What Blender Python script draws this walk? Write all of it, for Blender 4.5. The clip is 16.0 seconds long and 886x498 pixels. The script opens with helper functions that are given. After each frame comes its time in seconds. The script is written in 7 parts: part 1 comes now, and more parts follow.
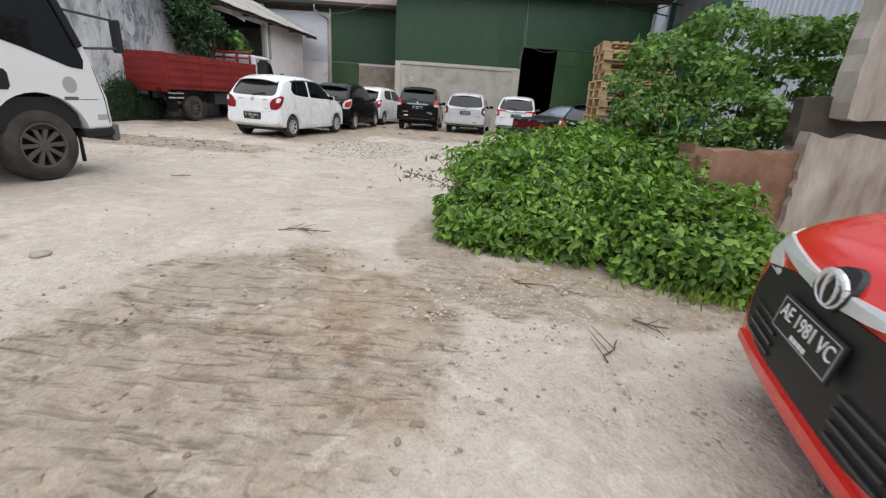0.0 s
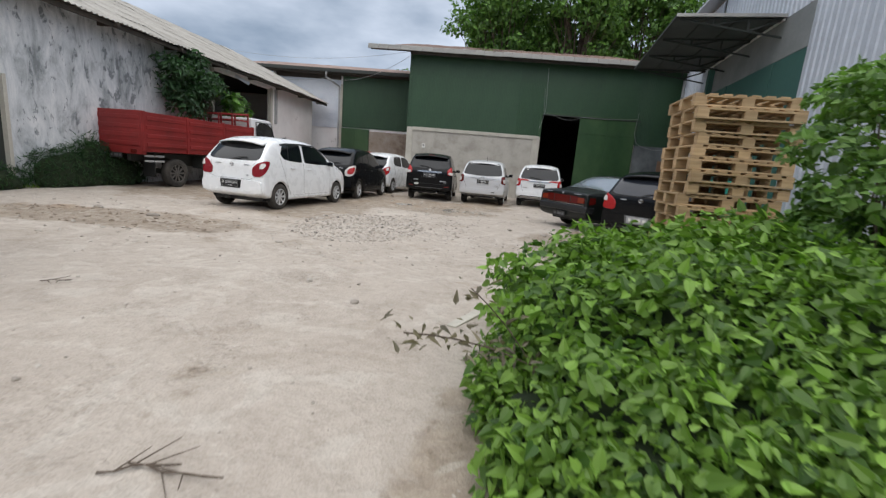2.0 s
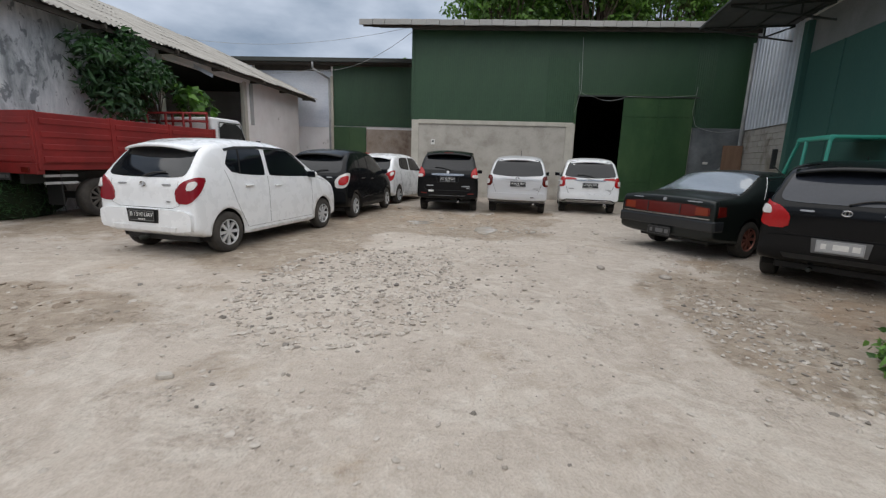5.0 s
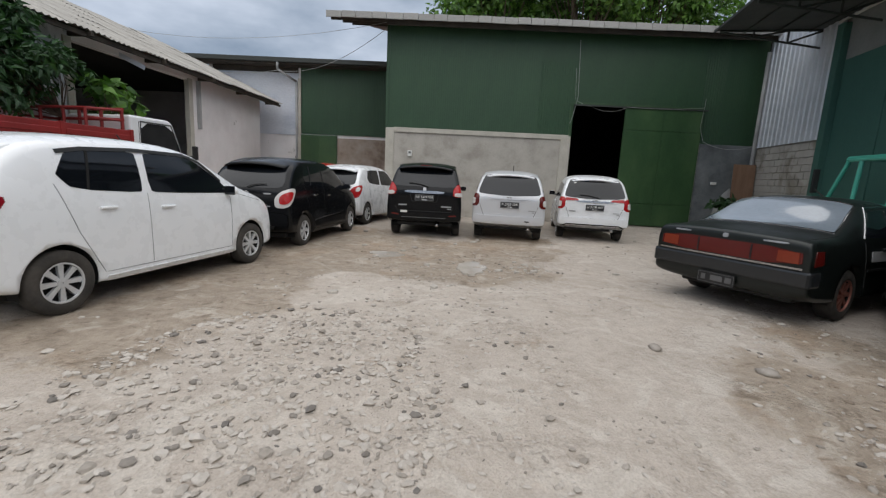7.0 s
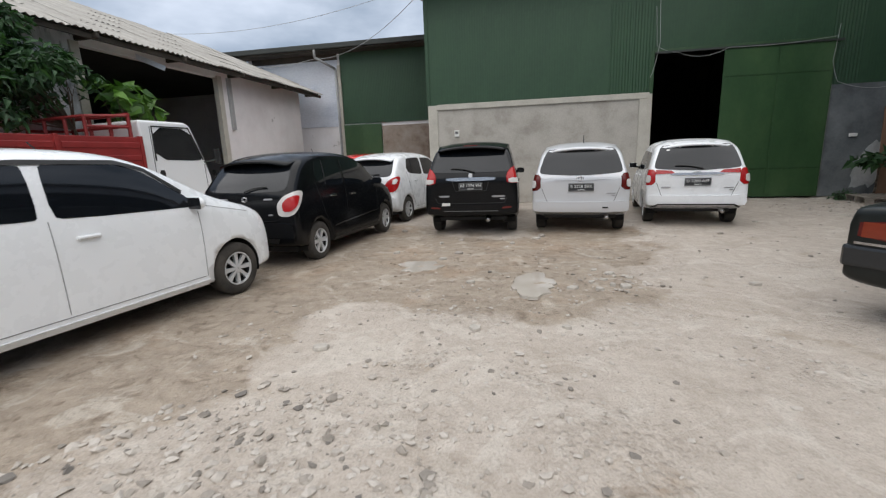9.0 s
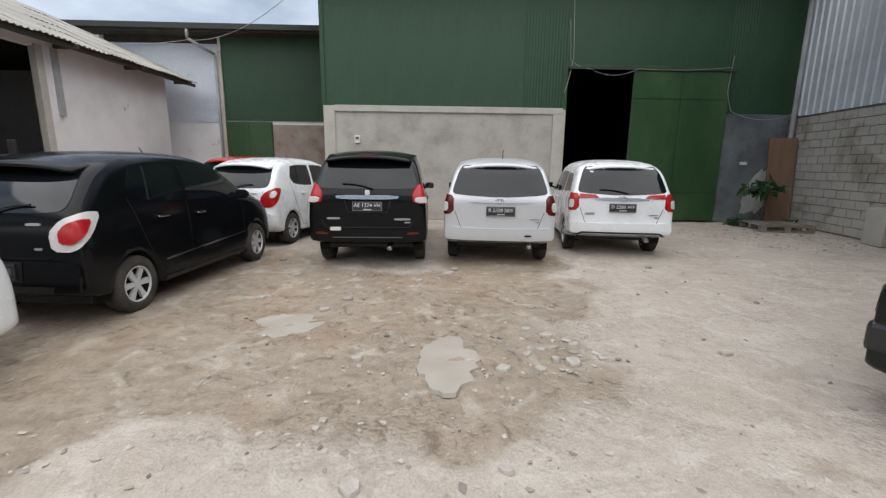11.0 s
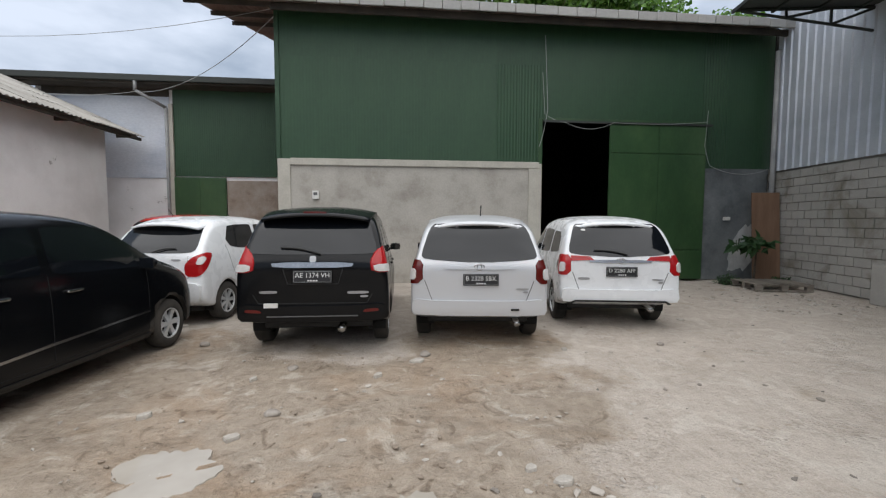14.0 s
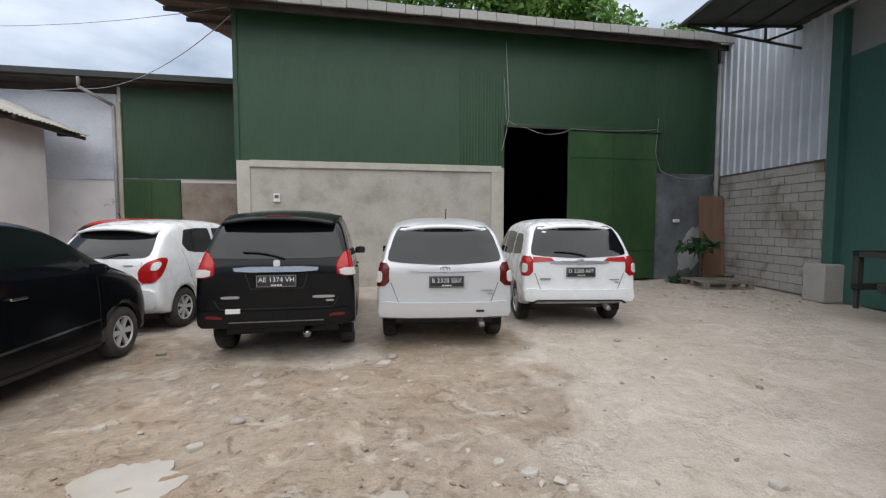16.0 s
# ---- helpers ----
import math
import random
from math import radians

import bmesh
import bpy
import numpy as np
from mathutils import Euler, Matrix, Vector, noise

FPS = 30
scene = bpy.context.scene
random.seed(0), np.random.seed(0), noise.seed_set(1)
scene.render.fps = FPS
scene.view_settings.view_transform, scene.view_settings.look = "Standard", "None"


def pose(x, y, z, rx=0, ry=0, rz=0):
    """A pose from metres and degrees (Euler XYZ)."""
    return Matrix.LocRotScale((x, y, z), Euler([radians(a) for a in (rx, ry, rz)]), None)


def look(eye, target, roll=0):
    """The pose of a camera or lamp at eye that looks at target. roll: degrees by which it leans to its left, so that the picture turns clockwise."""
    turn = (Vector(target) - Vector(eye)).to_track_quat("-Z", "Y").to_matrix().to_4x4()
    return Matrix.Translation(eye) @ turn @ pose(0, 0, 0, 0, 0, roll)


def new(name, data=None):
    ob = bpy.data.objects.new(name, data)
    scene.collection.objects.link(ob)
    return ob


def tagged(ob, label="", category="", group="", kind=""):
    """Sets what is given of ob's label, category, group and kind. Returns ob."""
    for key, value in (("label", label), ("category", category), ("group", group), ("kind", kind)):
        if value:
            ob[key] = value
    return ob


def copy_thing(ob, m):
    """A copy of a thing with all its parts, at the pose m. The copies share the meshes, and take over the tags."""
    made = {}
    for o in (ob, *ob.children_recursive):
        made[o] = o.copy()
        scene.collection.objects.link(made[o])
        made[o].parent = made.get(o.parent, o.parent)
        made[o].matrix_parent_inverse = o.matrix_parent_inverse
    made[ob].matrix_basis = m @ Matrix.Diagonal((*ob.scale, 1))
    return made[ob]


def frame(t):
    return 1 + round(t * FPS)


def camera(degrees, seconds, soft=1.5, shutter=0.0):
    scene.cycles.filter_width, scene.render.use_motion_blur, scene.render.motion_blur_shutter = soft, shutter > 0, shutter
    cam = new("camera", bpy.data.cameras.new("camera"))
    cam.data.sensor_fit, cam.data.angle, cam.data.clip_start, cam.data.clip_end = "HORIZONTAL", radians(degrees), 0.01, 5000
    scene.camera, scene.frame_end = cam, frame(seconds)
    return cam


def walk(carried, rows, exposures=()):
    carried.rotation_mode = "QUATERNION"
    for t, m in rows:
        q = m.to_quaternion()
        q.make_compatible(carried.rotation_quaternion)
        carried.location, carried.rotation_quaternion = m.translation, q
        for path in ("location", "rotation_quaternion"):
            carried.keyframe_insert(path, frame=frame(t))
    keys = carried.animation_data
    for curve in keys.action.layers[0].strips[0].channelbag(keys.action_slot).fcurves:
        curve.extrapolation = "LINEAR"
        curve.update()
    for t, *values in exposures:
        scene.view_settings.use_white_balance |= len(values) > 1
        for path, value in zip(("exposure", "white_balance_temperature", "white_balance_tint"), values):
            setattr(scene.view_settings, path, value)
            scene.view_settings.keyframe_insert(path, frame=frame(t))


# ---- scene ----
cam = camera(91.7, 16.0, soft=1.25, shutter=0.25)
METRES, EYE, TILT, LEAN, TURN = 15.8, 1.5, 0.0, 0.0, 6.4
PATH = [
    (0, (-2.144, 2.974, 1.327), (-2.201, 4.861, 0.667), 4.2),
    (0.5, (-2.267, 3.524, 1.319), (-2.316, 5.425, 0.698), 3.7),
    (1, (-2.391, 4.197, 1.317), (-2.559, 6.128, 0.824), 4.5),
    (1.5, (-2.418, 4.766, 1.324), (-2.494, 6.709, 0.855), 3.4),
    (2, (-2.479, 5.487, 1.333), (-2.598, 7.446, 0.948), 4.8),
    (2.5, (-2.689, 6.213, 1.392), (-2.838, 8.188, 1.12), 4.7),
    (3, (-2.877, 6.887, 1.409), (-3.058, 8.861, 1.14), 2.0),
    (3.5, (-3.109, 7.456, 1.375), (-3.321, 9.421, 1.065), 1.6),
    (6, (-3.419, 10.431, 1.399), (-3.477, 12.389, 0.995), 1.1),
    (6.5, (-3.375, 10.999, 1.433), (-3.409, 12.968, 1.084), 0.7),
    (7, (-3.434, 11.52, 1.405), (-3.483, 13.492, 1.072), 2.9),
    (7.5, (-3.378, 11.936, 1.416), (-3.428, 13.894, 1.012), 0.7),
    (8, (-3.384, 12.464, 1.447), (-3.697, 14.406, 1.087), 1.0),
    (8.5, (-3.365, 12.941, 1.432), (-3.74, 14.867, 1.043), 0.4),
    (9, (-3.292, 13.454, 1.422), (-3.64, 15.38, 1.01), -2.2),
    (9.5, (-3.3, 14.024, 1.464), (-3.636, 15.951, 1.047), -0.8),
    (10, (-3.269, 14.377, 1.514), (-3.396, 16.332, 1.112), -1.4),
    (12.5, (-3.356, 16.083, 1.481), (-3.209, 18.05, 1.15), 1.5),
    (13, (-3.28, 16.268, 1.509), (-3.121, 18.248, 1.274), 1.2),
    (13.5, (-3.194, 16.34, 1.537), (-3.005, 18.327, 1.398), 0.5),
    (14, (-3.196, 16.352, 1.533), (-2.99, 18.337, 1.404), 0.2),
    (14.5, (-3.21, 16.332, 1.537), (-2.969, 18.314, 1.41), -0.1),
    (15, (-3.22, 16.318, 1.535), (-2.936, 18.294, 1.411), -0.2),
    (15.5, (-3.23, 16.3, 1.531), (-2.899, 18.269, 1.417), -0.0),
    (16, (-3.232, 16.287, 1.537), (-2.859, 18.248, 1.421), 0.0),
]
walk(cam, [(t, look(eye, target, roll)) for t, eye, target, roll in PATH],
     [(0.0, 1.02), (0.5, 0.98), (1.5, 0.97), (2.5, 0.7), (3.5, 0.62), (6.0, 0.7), (7.0, 0.68), (9.0, 0.9), (10.0, 0.9), (12.5, 1.2), (13.0, 1.1), (13.5, 0.9), (14.5, 0.92), (16.0, 1.02)])

# ---- world, sun and exposure ----
world = bpy.data.worlds.new("overcast_sky")
scene.world = world
world.use_nodes = True
wn = world.node_tree.nodes
wl = world.node_tree.links
bg = wn["Background"]
sky = wn.new("ShaderNodeTexSky")
sky.sky_type = "NISHITA"
sky.sun_disc = False
sky.sun_elevation = radians(72)
sky.sun_rotation = radians(172)
tc = wn.new("ShaderNodeTexCoord")
mp = wn.new("ShaderNodeMapping")
mp.inputs["Scale"].default_value = (1.0, 1.0, 2.6)
cl = wn.new("ShaderNodeTexNoise")
cl.inputs["Scale"].default_value = 2.6
cl.inputs["Detail"].default_value = 7
cl.inputs["Roughness"].default_value = 0.52
ramp = wn.new("ShaderNodeValToRGB")
ramp.color_ramp.elements[0].position = 0.36
ramp.color_ramp.elements[0].color = (1.6, 2.05, 2.7, 1)
ramp.color_ramp.elements[1].position = 0.66
ramp.color_ramp.elements[1].color = (4.15, 4.6, 5.4, 1)
mx = wn.new("ShaderNodeMix")
mx.data_type = "RGBA"
mx.inputs["Factor"].default_value = 0.97
wl.new(tc.outputs["Generated"], mp.inputs["Vector"])
wl.new(mp.outputs["Vector"], cl.inputs["Vector"])
wl.new(cl.outputs["Fac"], ramp.inputs["Fac"])
wl.new(sky.outputs["Color"], mx.inputs["A"])
wl.new(ramp.outputs["Color"], mx.inputs["B"])
wl.new(mx.outputs["Result"], bg.inputs["Color"])
bg.inputs["Strength"].default_value = 0.1
sun = new("sun", bpy.data.lights.new("sun", "SUN"))
sun.data.energy = 1.6
sun.data.angle = radians(105)
sun.data.color = (1.0, 0.95, 0.88)
sun.matrix_world = look((0, 0, 30), (0 + 30 * math.cos(radians(72)) * math.sin(radians(-8)), 30 * math.cos(radians(72)) * math.cos(radians(20)), 30 - 30 * math.sin(radians(72))))


# ---- materials ----
def base_mat(name, rough=0.6, metal=0.0):
    m = bpy.data.materials.new(name)
    m.use_nodes = True
    b = m.node_tree.nodes["Principled BSDF"]
    b.inputs["Roughness"].default_value = rough
    b.inputs["Metallic"].default_value = metal
    return m, m.node_tree.nodes, m.node_tree.links, b


def noise_node(n, l, scale, detail=5, rough=0.55, vec=None, dist=0.0):
    t = n.new("ShaderNodeTexNoise")
    t.inputs["Scale"].default_value = scale
    t.inputs["Detail"].default_value = detail
    t.inputs["Roughness"].default_value = rough
    t.inputs["Distortion"].default_value = dist
    if vec is not None:
        l.new(vec, t.inputs["Vector"])
    return t.outputs["Fac"]


def ramp_node(n, l, fac, stops):
    r = n.new("ShaderNodeValToRGB")
    while len(r.color_ramp.elements) < len(stops):
        r.color_ramp.elements.new(0.5)
    for e, (p, c) in zip(r.color_ramp.elements, stops):
        e.position = p
        e.color = (*c, 1) if len(c) == 3 else c
    l.new(fac, r.inputs["Fac"])
    return r.outputs["Color"]


def mix_node(n, l, fac, a, b, how="MIX"):
    m = n.new("ShaderNodeMix")
    m.data_type = "RGBA"
    m.blend_type = how
    for key, v in (("Factor", fac), ("A", a), ("B", b)):
        if isinstance(v, (int, float)):
            m.inputs[key].default_value = v
        elif isinstance(v, tuple):
            m.inputs[key].default_value = (*v, 1)
        else:
            l.new(v, m.inputs[key])
    return m.outputs["Result"]


def bump_node(n, l, b, height, strength=0.3, dist=0.01):
    u = n.new("ShaderNodeBump")
    u.inputs["Strength"].default_value = strength
    u.inputs["Distance"].default_value = dist
    l.new(height, u.inputs["Height"])
    l.new(u.outputs["Normal"], b.inputs["Normal"])


def coords(n, kind="Object", scale=None, l=None):
    t = n.new("ShaderNodeTexCoord").outputs[kind]
    if scale is None:
        return t
    p = n.new("ShaderNodeMapping")
    p.inputs["Scale"].default_value = scale
    l.new(t, p.inputs["Vector"])
    return p.outputs["Vector"]


def world_pos(n):
    return n.new("ShaderNodeNewGeometry").outputs["Position"]


def mottled(name, a, b, scale=3.0, fine=40.0, rough=0.75, bump=0.25, metal=0.0, c=None, stretch=(1, 1, 1), per_piece=0.0):
    """Two colours in large noise, with a fine grain and relief over it."""
    m, n, l, s = base_mat(name, rough, metal)
    v = coords(n, "Object", stretch, l)
    big = noise_node(n, l, scale, 6, 0.6, v)
    col = ramp_node(n, l, big, [(0.32, a), (0.68, b)] if c is None else [(0.3, a), (0.5, b), (0.72, c)])
    f = noise_node(n, l, fine, 4, 0.6, v)
    col = mix_node(n, l, 0.25, col, ramp_node(n, l, f, [(0.3, (0.45, 0.45, 0.45)), (0.7, (1, 1, 1))]), "MULTIPLY")
    if per_piece:
        r = n.new("ShaderNodeObjectInfo").outputs["Random"]
        col = mix_node(n, l, per_piece, col, ramp_node(n, l, r, [(0.0, (0.35, 0.35, 0.35)), (1.0, (1, 1, 1))]), "MULTIPLY")
    l.new(col, s.inputs["Base Color"])
    bump_node(n, l, s, f, bump, 0.01)
    return m


def car_paint(name, colour, metal=0.0, rough=0.28, dust=0.3, coat=0.6, gloss=0.5):
    m, n, l, s = base_mat(name, rough, metal)
    v = coords(n, "Object")
    d = noise_node(n, l, 2.2, 6, 0.65, v)
    f = noise_node(n, l, 5, 4, 0.6, v)
    dusty = tuple(0.8 * q + 0.2 * min(w, 0.03 + 2 * q) for q, w in zip(colour, (0.5, 0.45, 0.38)))
    amount = n.new("ShaderNodeMath")
    amount.operation = "MULTIPLY"
    amount.inputs[1].default_value = dust
    l.new(d, amount.inputs[0])
    l.new(mix_node(n, l, amount.outputs[0], colour, dusty), s.inputs["Base Color"])
    rr = n.new("ShaderNodeMapRange")
    rr.inputs["To Min"].default_value = rough - 0.1
    rr.inputs["To Max"].default_value = rough + 0.16
    l.new(f, rr.inputs["Value"])
    l.new(rr.outputs["Result"], s.inputs["Roughness"])
    s.inputs["Coat Weight"].default_value = coat
    s.inputs["Specular IOR Level"].default_value = gloss
    s.inputs["Coat Roughness"].default_value = 0.08
    return m


def plain(name, colour, rough=0.5, metal=0.0, emit=0.0):
    m, n, l, s = base_mat(name, rough, metal)
    f = noise_node(n, l, 25, 4, 0.6, coords(n, "Object"))
    l.new(mix_node(n, l, 0.3, colour, ramp_node(n, l, f, [(0.3, tuple(0.6 * q for q in colour)), (0.7, colour)])), s.inputs["Base Color"])
    return m


def foliage(name, a, b):
    m, n, l, s = base_mat(name, 0.5)
    r = n.new("ShaderNodeNewGeometry").outputs["Random Per Island"]
    big = noise_node(n, l, 1.3, 4, 0.6, world_pos(n))
    col = ramp_node(n, l, r, [(0.0, a), (0.6, b), (1.0, tuple(min(1, 1.5 * q) for q in b))])
    col = mix_node(n, l, 0.5, col, ramp_node(n, l, big, [(0.3, (0.5, 0.6, 0.5)), (0.7, (1, 1, 1))]), "MULTIPLY")
    l.new(col, s.inputs["Base Color"])
    t = n.new("ShaderNodeBsdfTranslucent")
    l.new(mix_node(n, l, 1.0, col, (1.0, 1.25, 0.5), "MULTIPLY"), t.inputs["Color"])
    x = n.new("ShaderNodeMixShader")
    x.inputs["Fac"].default_value = 0.3
    l.new(s.outputs["BSDF"], x.inputs[1])
    l.new(t.outputs["BSDF"], x.inputs[2])
    l.new(x.outputs["Shader"], n["Material Output"].inputs["Surface"])
    return m


def ground_material():
    m, n, l, s = base_mat("dusty_yard", 0.95)
    p = world_pos(n)
    big = noise_node(n, l, 0.22, 7, 0.6, p, 0.6)
    mid = noise_node(n, l, 1.1, 8, 0.65, p, 0.4)
    fine = noise_node(n, l, 9.0, 6, 0.7, p)
    grit = noise_node(n, l, 70.0, 3, 0.6, p)
    pale = mix_node(n, l, mid, (0.435, 0.374, 0.318), (0.645, 0.577, 0.507))
    flat = noise_node(n, l, 1.7, 8, 0.6, p, 1.6)
    pale = mix_node(n, l, ramp_node(n, l, flat, [(0.53, (0, 0, 0)), (0.57, (0.55, 0.55, 0.55))]), pale, (0.64, 0.585, 0.52))
    scuff = noise_node(n, l, 0.75, 8, 0.68, p, 1.0)
    pale = mix_node(n, l, ramp_node(n, l, scuff, [(0.55, (0, 0, 0)), (0.7, (0.6, 0.6, 0.6))]), pale, (0.4, 0.335, 0.27))
    damp = mix_node(n, l, fine, (0.31, 0.25, 0.19), (0.49, 0.412, 0.33))
    crust = noise_node(n, l, 2.1, 7, 0.62, p, 1.2)
    damp = mix_node(n, l, ramp_node(n, l, crust, [(0.55, (0, 0, 0)), (0.63, (0.75, 0.75, 0.75))]), damp, (0.57, 0.51, 0.435))
    ochre = noise_node(n, l, 0.6, 5, 0.6, p, 0.8)
    damp = mix_node(n, l, ramp_node(n, l, ochre, [(0.52, (0, 0, 0)), (0.7, (0.6, 0.6, 0.6))]), damp, (0.4, 0.265, 0.16))
    turned = n.new("ShaderNodeMapping")
    turned.inputs["Rotation"].default_value = (0, 0, radians(-22))
    turned.inputs["Scale"].default_value = (1.3, 2.2, 1.0)
    l.new(p, turned.inputs["Vector"])
    rut = noise_node(n, l, 1.6, 6, 0.62, turned.outputs["Vector"], 0.8)
    damp = mix_node(n, l, 0.3, damp, ramp_node(n, l, rut, [(0.36, (0.42, 0.38, 0.34)), (0.5, (1, 1, 1))]), "MULTIPLY")
    sep = n.new("ShaderNodeSeparateXYZ")
    l.new(p, sep.inputs[0])

    def spot(cx, cy, rx, ry):
        """1 in the middle of a patch, 0 outside it."""
        out = []
        for axis, c, r in (("X", cx, rx), ("Y", cy, ry)):
            a = n.new("ShaderNodeMath"); a.operation = "SUBTRACT"; a.inputs[1].default_value = c
            l.new(sep.outputs[axis], a.inputs[0])
            d = n.new("ShaderNodeMath"); d.operation = "DIVIDE"; d.inputs[1].default_value = r
            l.new(a.outputs[0], d.inputs[0])
            q = n.new("ShaderNodeMath"); q.operation = "POWER"; q.inputs[1].default_value = 2
            l.new(d.outputs[0], q.inputs[0])
            out.append(q.outputs[0])
        a = n.new("ShaderNodeMath"); a.operation = "ADD"
        l.new(out[0], a.inputs[0]); l.new(out[1], a.inputs[1])
        g = n.new("ShaderNodeMath"); g.operation = "SUBTRACT"; g.inputs[0].default_value = 1.0; g.use_clamp = True
        l.new(a.outputs[0], g.inputs[1])
        return g.outputs[0]

    total = None
    for c in ((-3.3, 5.0, 1.5, 1.9), (-3.9, 3.6, 1.5, 1.2), (-1.1, 6.1, 1.6, 0.7), (-2.3, 7.0, 0.5, 1.2), (-4.4, 19.5, 2.8, 2.4), (-2.9, 20.2, 2.0, 1.5), (-2.2, 21.7, 1.3, 1.5), (-8.6, 12.4, 3.2, 1.1), (-6.2, 17.0, 1.3, 4.0), (0.6, 13.6, 1.4, 3.2), (-3.2, 18.2, 1.6, 1.3), (-10.6, 18.0, 2.4, 3.2), (-5.6, 20.5, 1.6, 2.6), (-0.6, 13.4, 1.1, 2.4)):
        w = spot(*c)
        if total is None:
            total = w
        else:
            a = n.new("ShaderNodeMath"); a.operation = "MAXIMUM"
            l.new(total, a.inputs[0]); l.new(w, a.inputs[1])
            total = a.outputs[0]
    a = n.new("ShaderNodeMath"); a.operation = "MULTIPLY_ADD"; a.inputs[1].default_value = 0.48
    l.new(total, a.inputs[0]); l.new(mid, a.inputs[2])
    b = n.new("ShaderNodeMath"); b.operation = "MULTIPLY_ADD"; b.inputs[1].default_value = 0.35
    l.new(big, b.inputs[0]); l.new(a.outputs[0], b.inputs[2])
    edge = n.new("ShaderNodeMath"); edge.operation = "MULTIPLY_ADD"; edge.inputs[1].default_value = 0.22
    l.new(fine, edge.inputs[0]); l.new(b.outputs[0], edge.inputs[2])
    wet = ramp_node(n, l, edge.outputs[0], [(0.89, (0, 0, 0)), (1.12, (1, 1, 1))])
    col = mix_node(n, l, wet, pale, damp)
    col = mix_node(n, l, 0.45, col, ramp_node(n, l, fine, [(0.3, (0.62, 0.6, 0.57)), (0.6, (1, 1, 1))]), "MULTIPLY")
    col = mix_node(n, l, 0.3, col, ramp_node(n, l, grit, [(0.35, (0.5, 0.48, 0.45)), (0.6, (1, 1, 1))]), "MULTIPLY")
    grains = n.new("ShaderNodeTexVoronoi")
    grains.inputs["Scale"].default_value = 26.0
    l.new(p, grains.inputs["Vector"])
    where = ramp_node(n, l, noise_node(n, l, 1.3, 6, 0.7, p, 0.5), [(0.5, (0, 0, 0)), (0.62, (1, 1, 1))])
    chip = mix_node(n, l, where, (0.5, 0.5, 0.5), ramp_node(n, l, grains.outputs["Distance"], [(0.12, (1, 1, 1)), (0.6, (0.1, 0.1, 0.1))]))
    tint = mix_node(n, l, where, (1, 1, 1), ramp_node(n, l, grains.outputs["Color"], [(0.1, (0.7, 0.68, 0.65)), (0.75, (1.0, 1.0, 1.0))]))
    col = mix_node(n, l, 0.5, col, tint, "MULTIPLY")
    clod = ramp_node(n, l, noise_node(n, l, 4.2, 7, 0.68, p, 1.4), [(0.36, (0.5, 0.45, 0.4)), (0.45, (1, 1, 1))])
    col = mix_node(n, l, mix_node(n, l, wet, (0.14, 0.14, 0.14), (0.75, 0.75, 0.75)), col, clod, "MULTIPLY")
    lines = None
    for angle, stretch in ((-24, (2.6, 17.0, 1.0)), (38, (3.0, 21.0, 1.0))):
        mp2 = n.new("ShaderNodeMapping")
        mp2.inputs["Rotation"].default_value = (0, 0, radians(angle))
        mp2.inputs["Scale"].default_value = stretch
        l.new(p, mp2.inputs["Vector"])
        q = ramp_node(n, l, noise_node(n, l, 1.0, 3, 0.55, mp2.outputs["Vector"], 0.5), [(0.33, (0.5, 0.46, 0.42)), (0.42, (1, 1, 1))])
        lines = q if lines is None else mix_node(n, l, 1.0, lines, q, "MULTIPLY")
    churned = n.new("ShaderNodeMath"); churned.operation = "MULTIPLY"
    l.new(ramp_node(n, l, spot(-3.2, 4.9, 2.3, 2.6), [(0.1, (0, 0, 0)), (0.4, (1, 1, 1))]), churned.inputs[0]); l.new(wet, churned.inputs[1])
    tread = mix_node(n, l, churned.outputs[0], (1, 1, 1), lines)
    col = mix_node(n, l, 0.6, col, tread, "MULTIPLY")
    l.new(col, s.inputs["Base Color"])
    l.new(ramp_node(n, l, wet, [(0.0, (0.97, 0.97, 0.97)), (1.0, (0.55, 0.55, 0.55))]), s.inputs["Roughness"])
    h = n.new("ShaderNodeMath"); h.operation = "MULTIPLY_ADD"; h.inputs[1].default_value = 0.3
    l.new(grit, h.inputs[0]); l.new(fine, h.inputs[2])
    g2 = n.new("ShaderNodeMath"); g2.operation = "MULTIPLY_ADD"; g2.inputs[1].default_value = 0.7
    l.new(tread, g2.inputs[0]); l.new(h.outputs[0], g2.inputs[2])
    g3 = n.new("ShaderNodeMath"); g3.operation = "MULTIPLY_ADD"; g3.inputs[1].default_value = 0.55
    l.new(chip, g3.inputs[0]); l.new(g2.outputs[0], g3.inputs[2])
    g4 = n.new("ShaderNodeMath"); g4.operation = "MULTIPLY_ADD"; g4.inputs[1].default_value = 1.2
    l.new(crust, g4.inputs[0]); l.new(g3.outputs[0], g4.inputs[2])
    bump_node(n, l, s, g4.outputs[0], 0.75, 0.045)
    return m


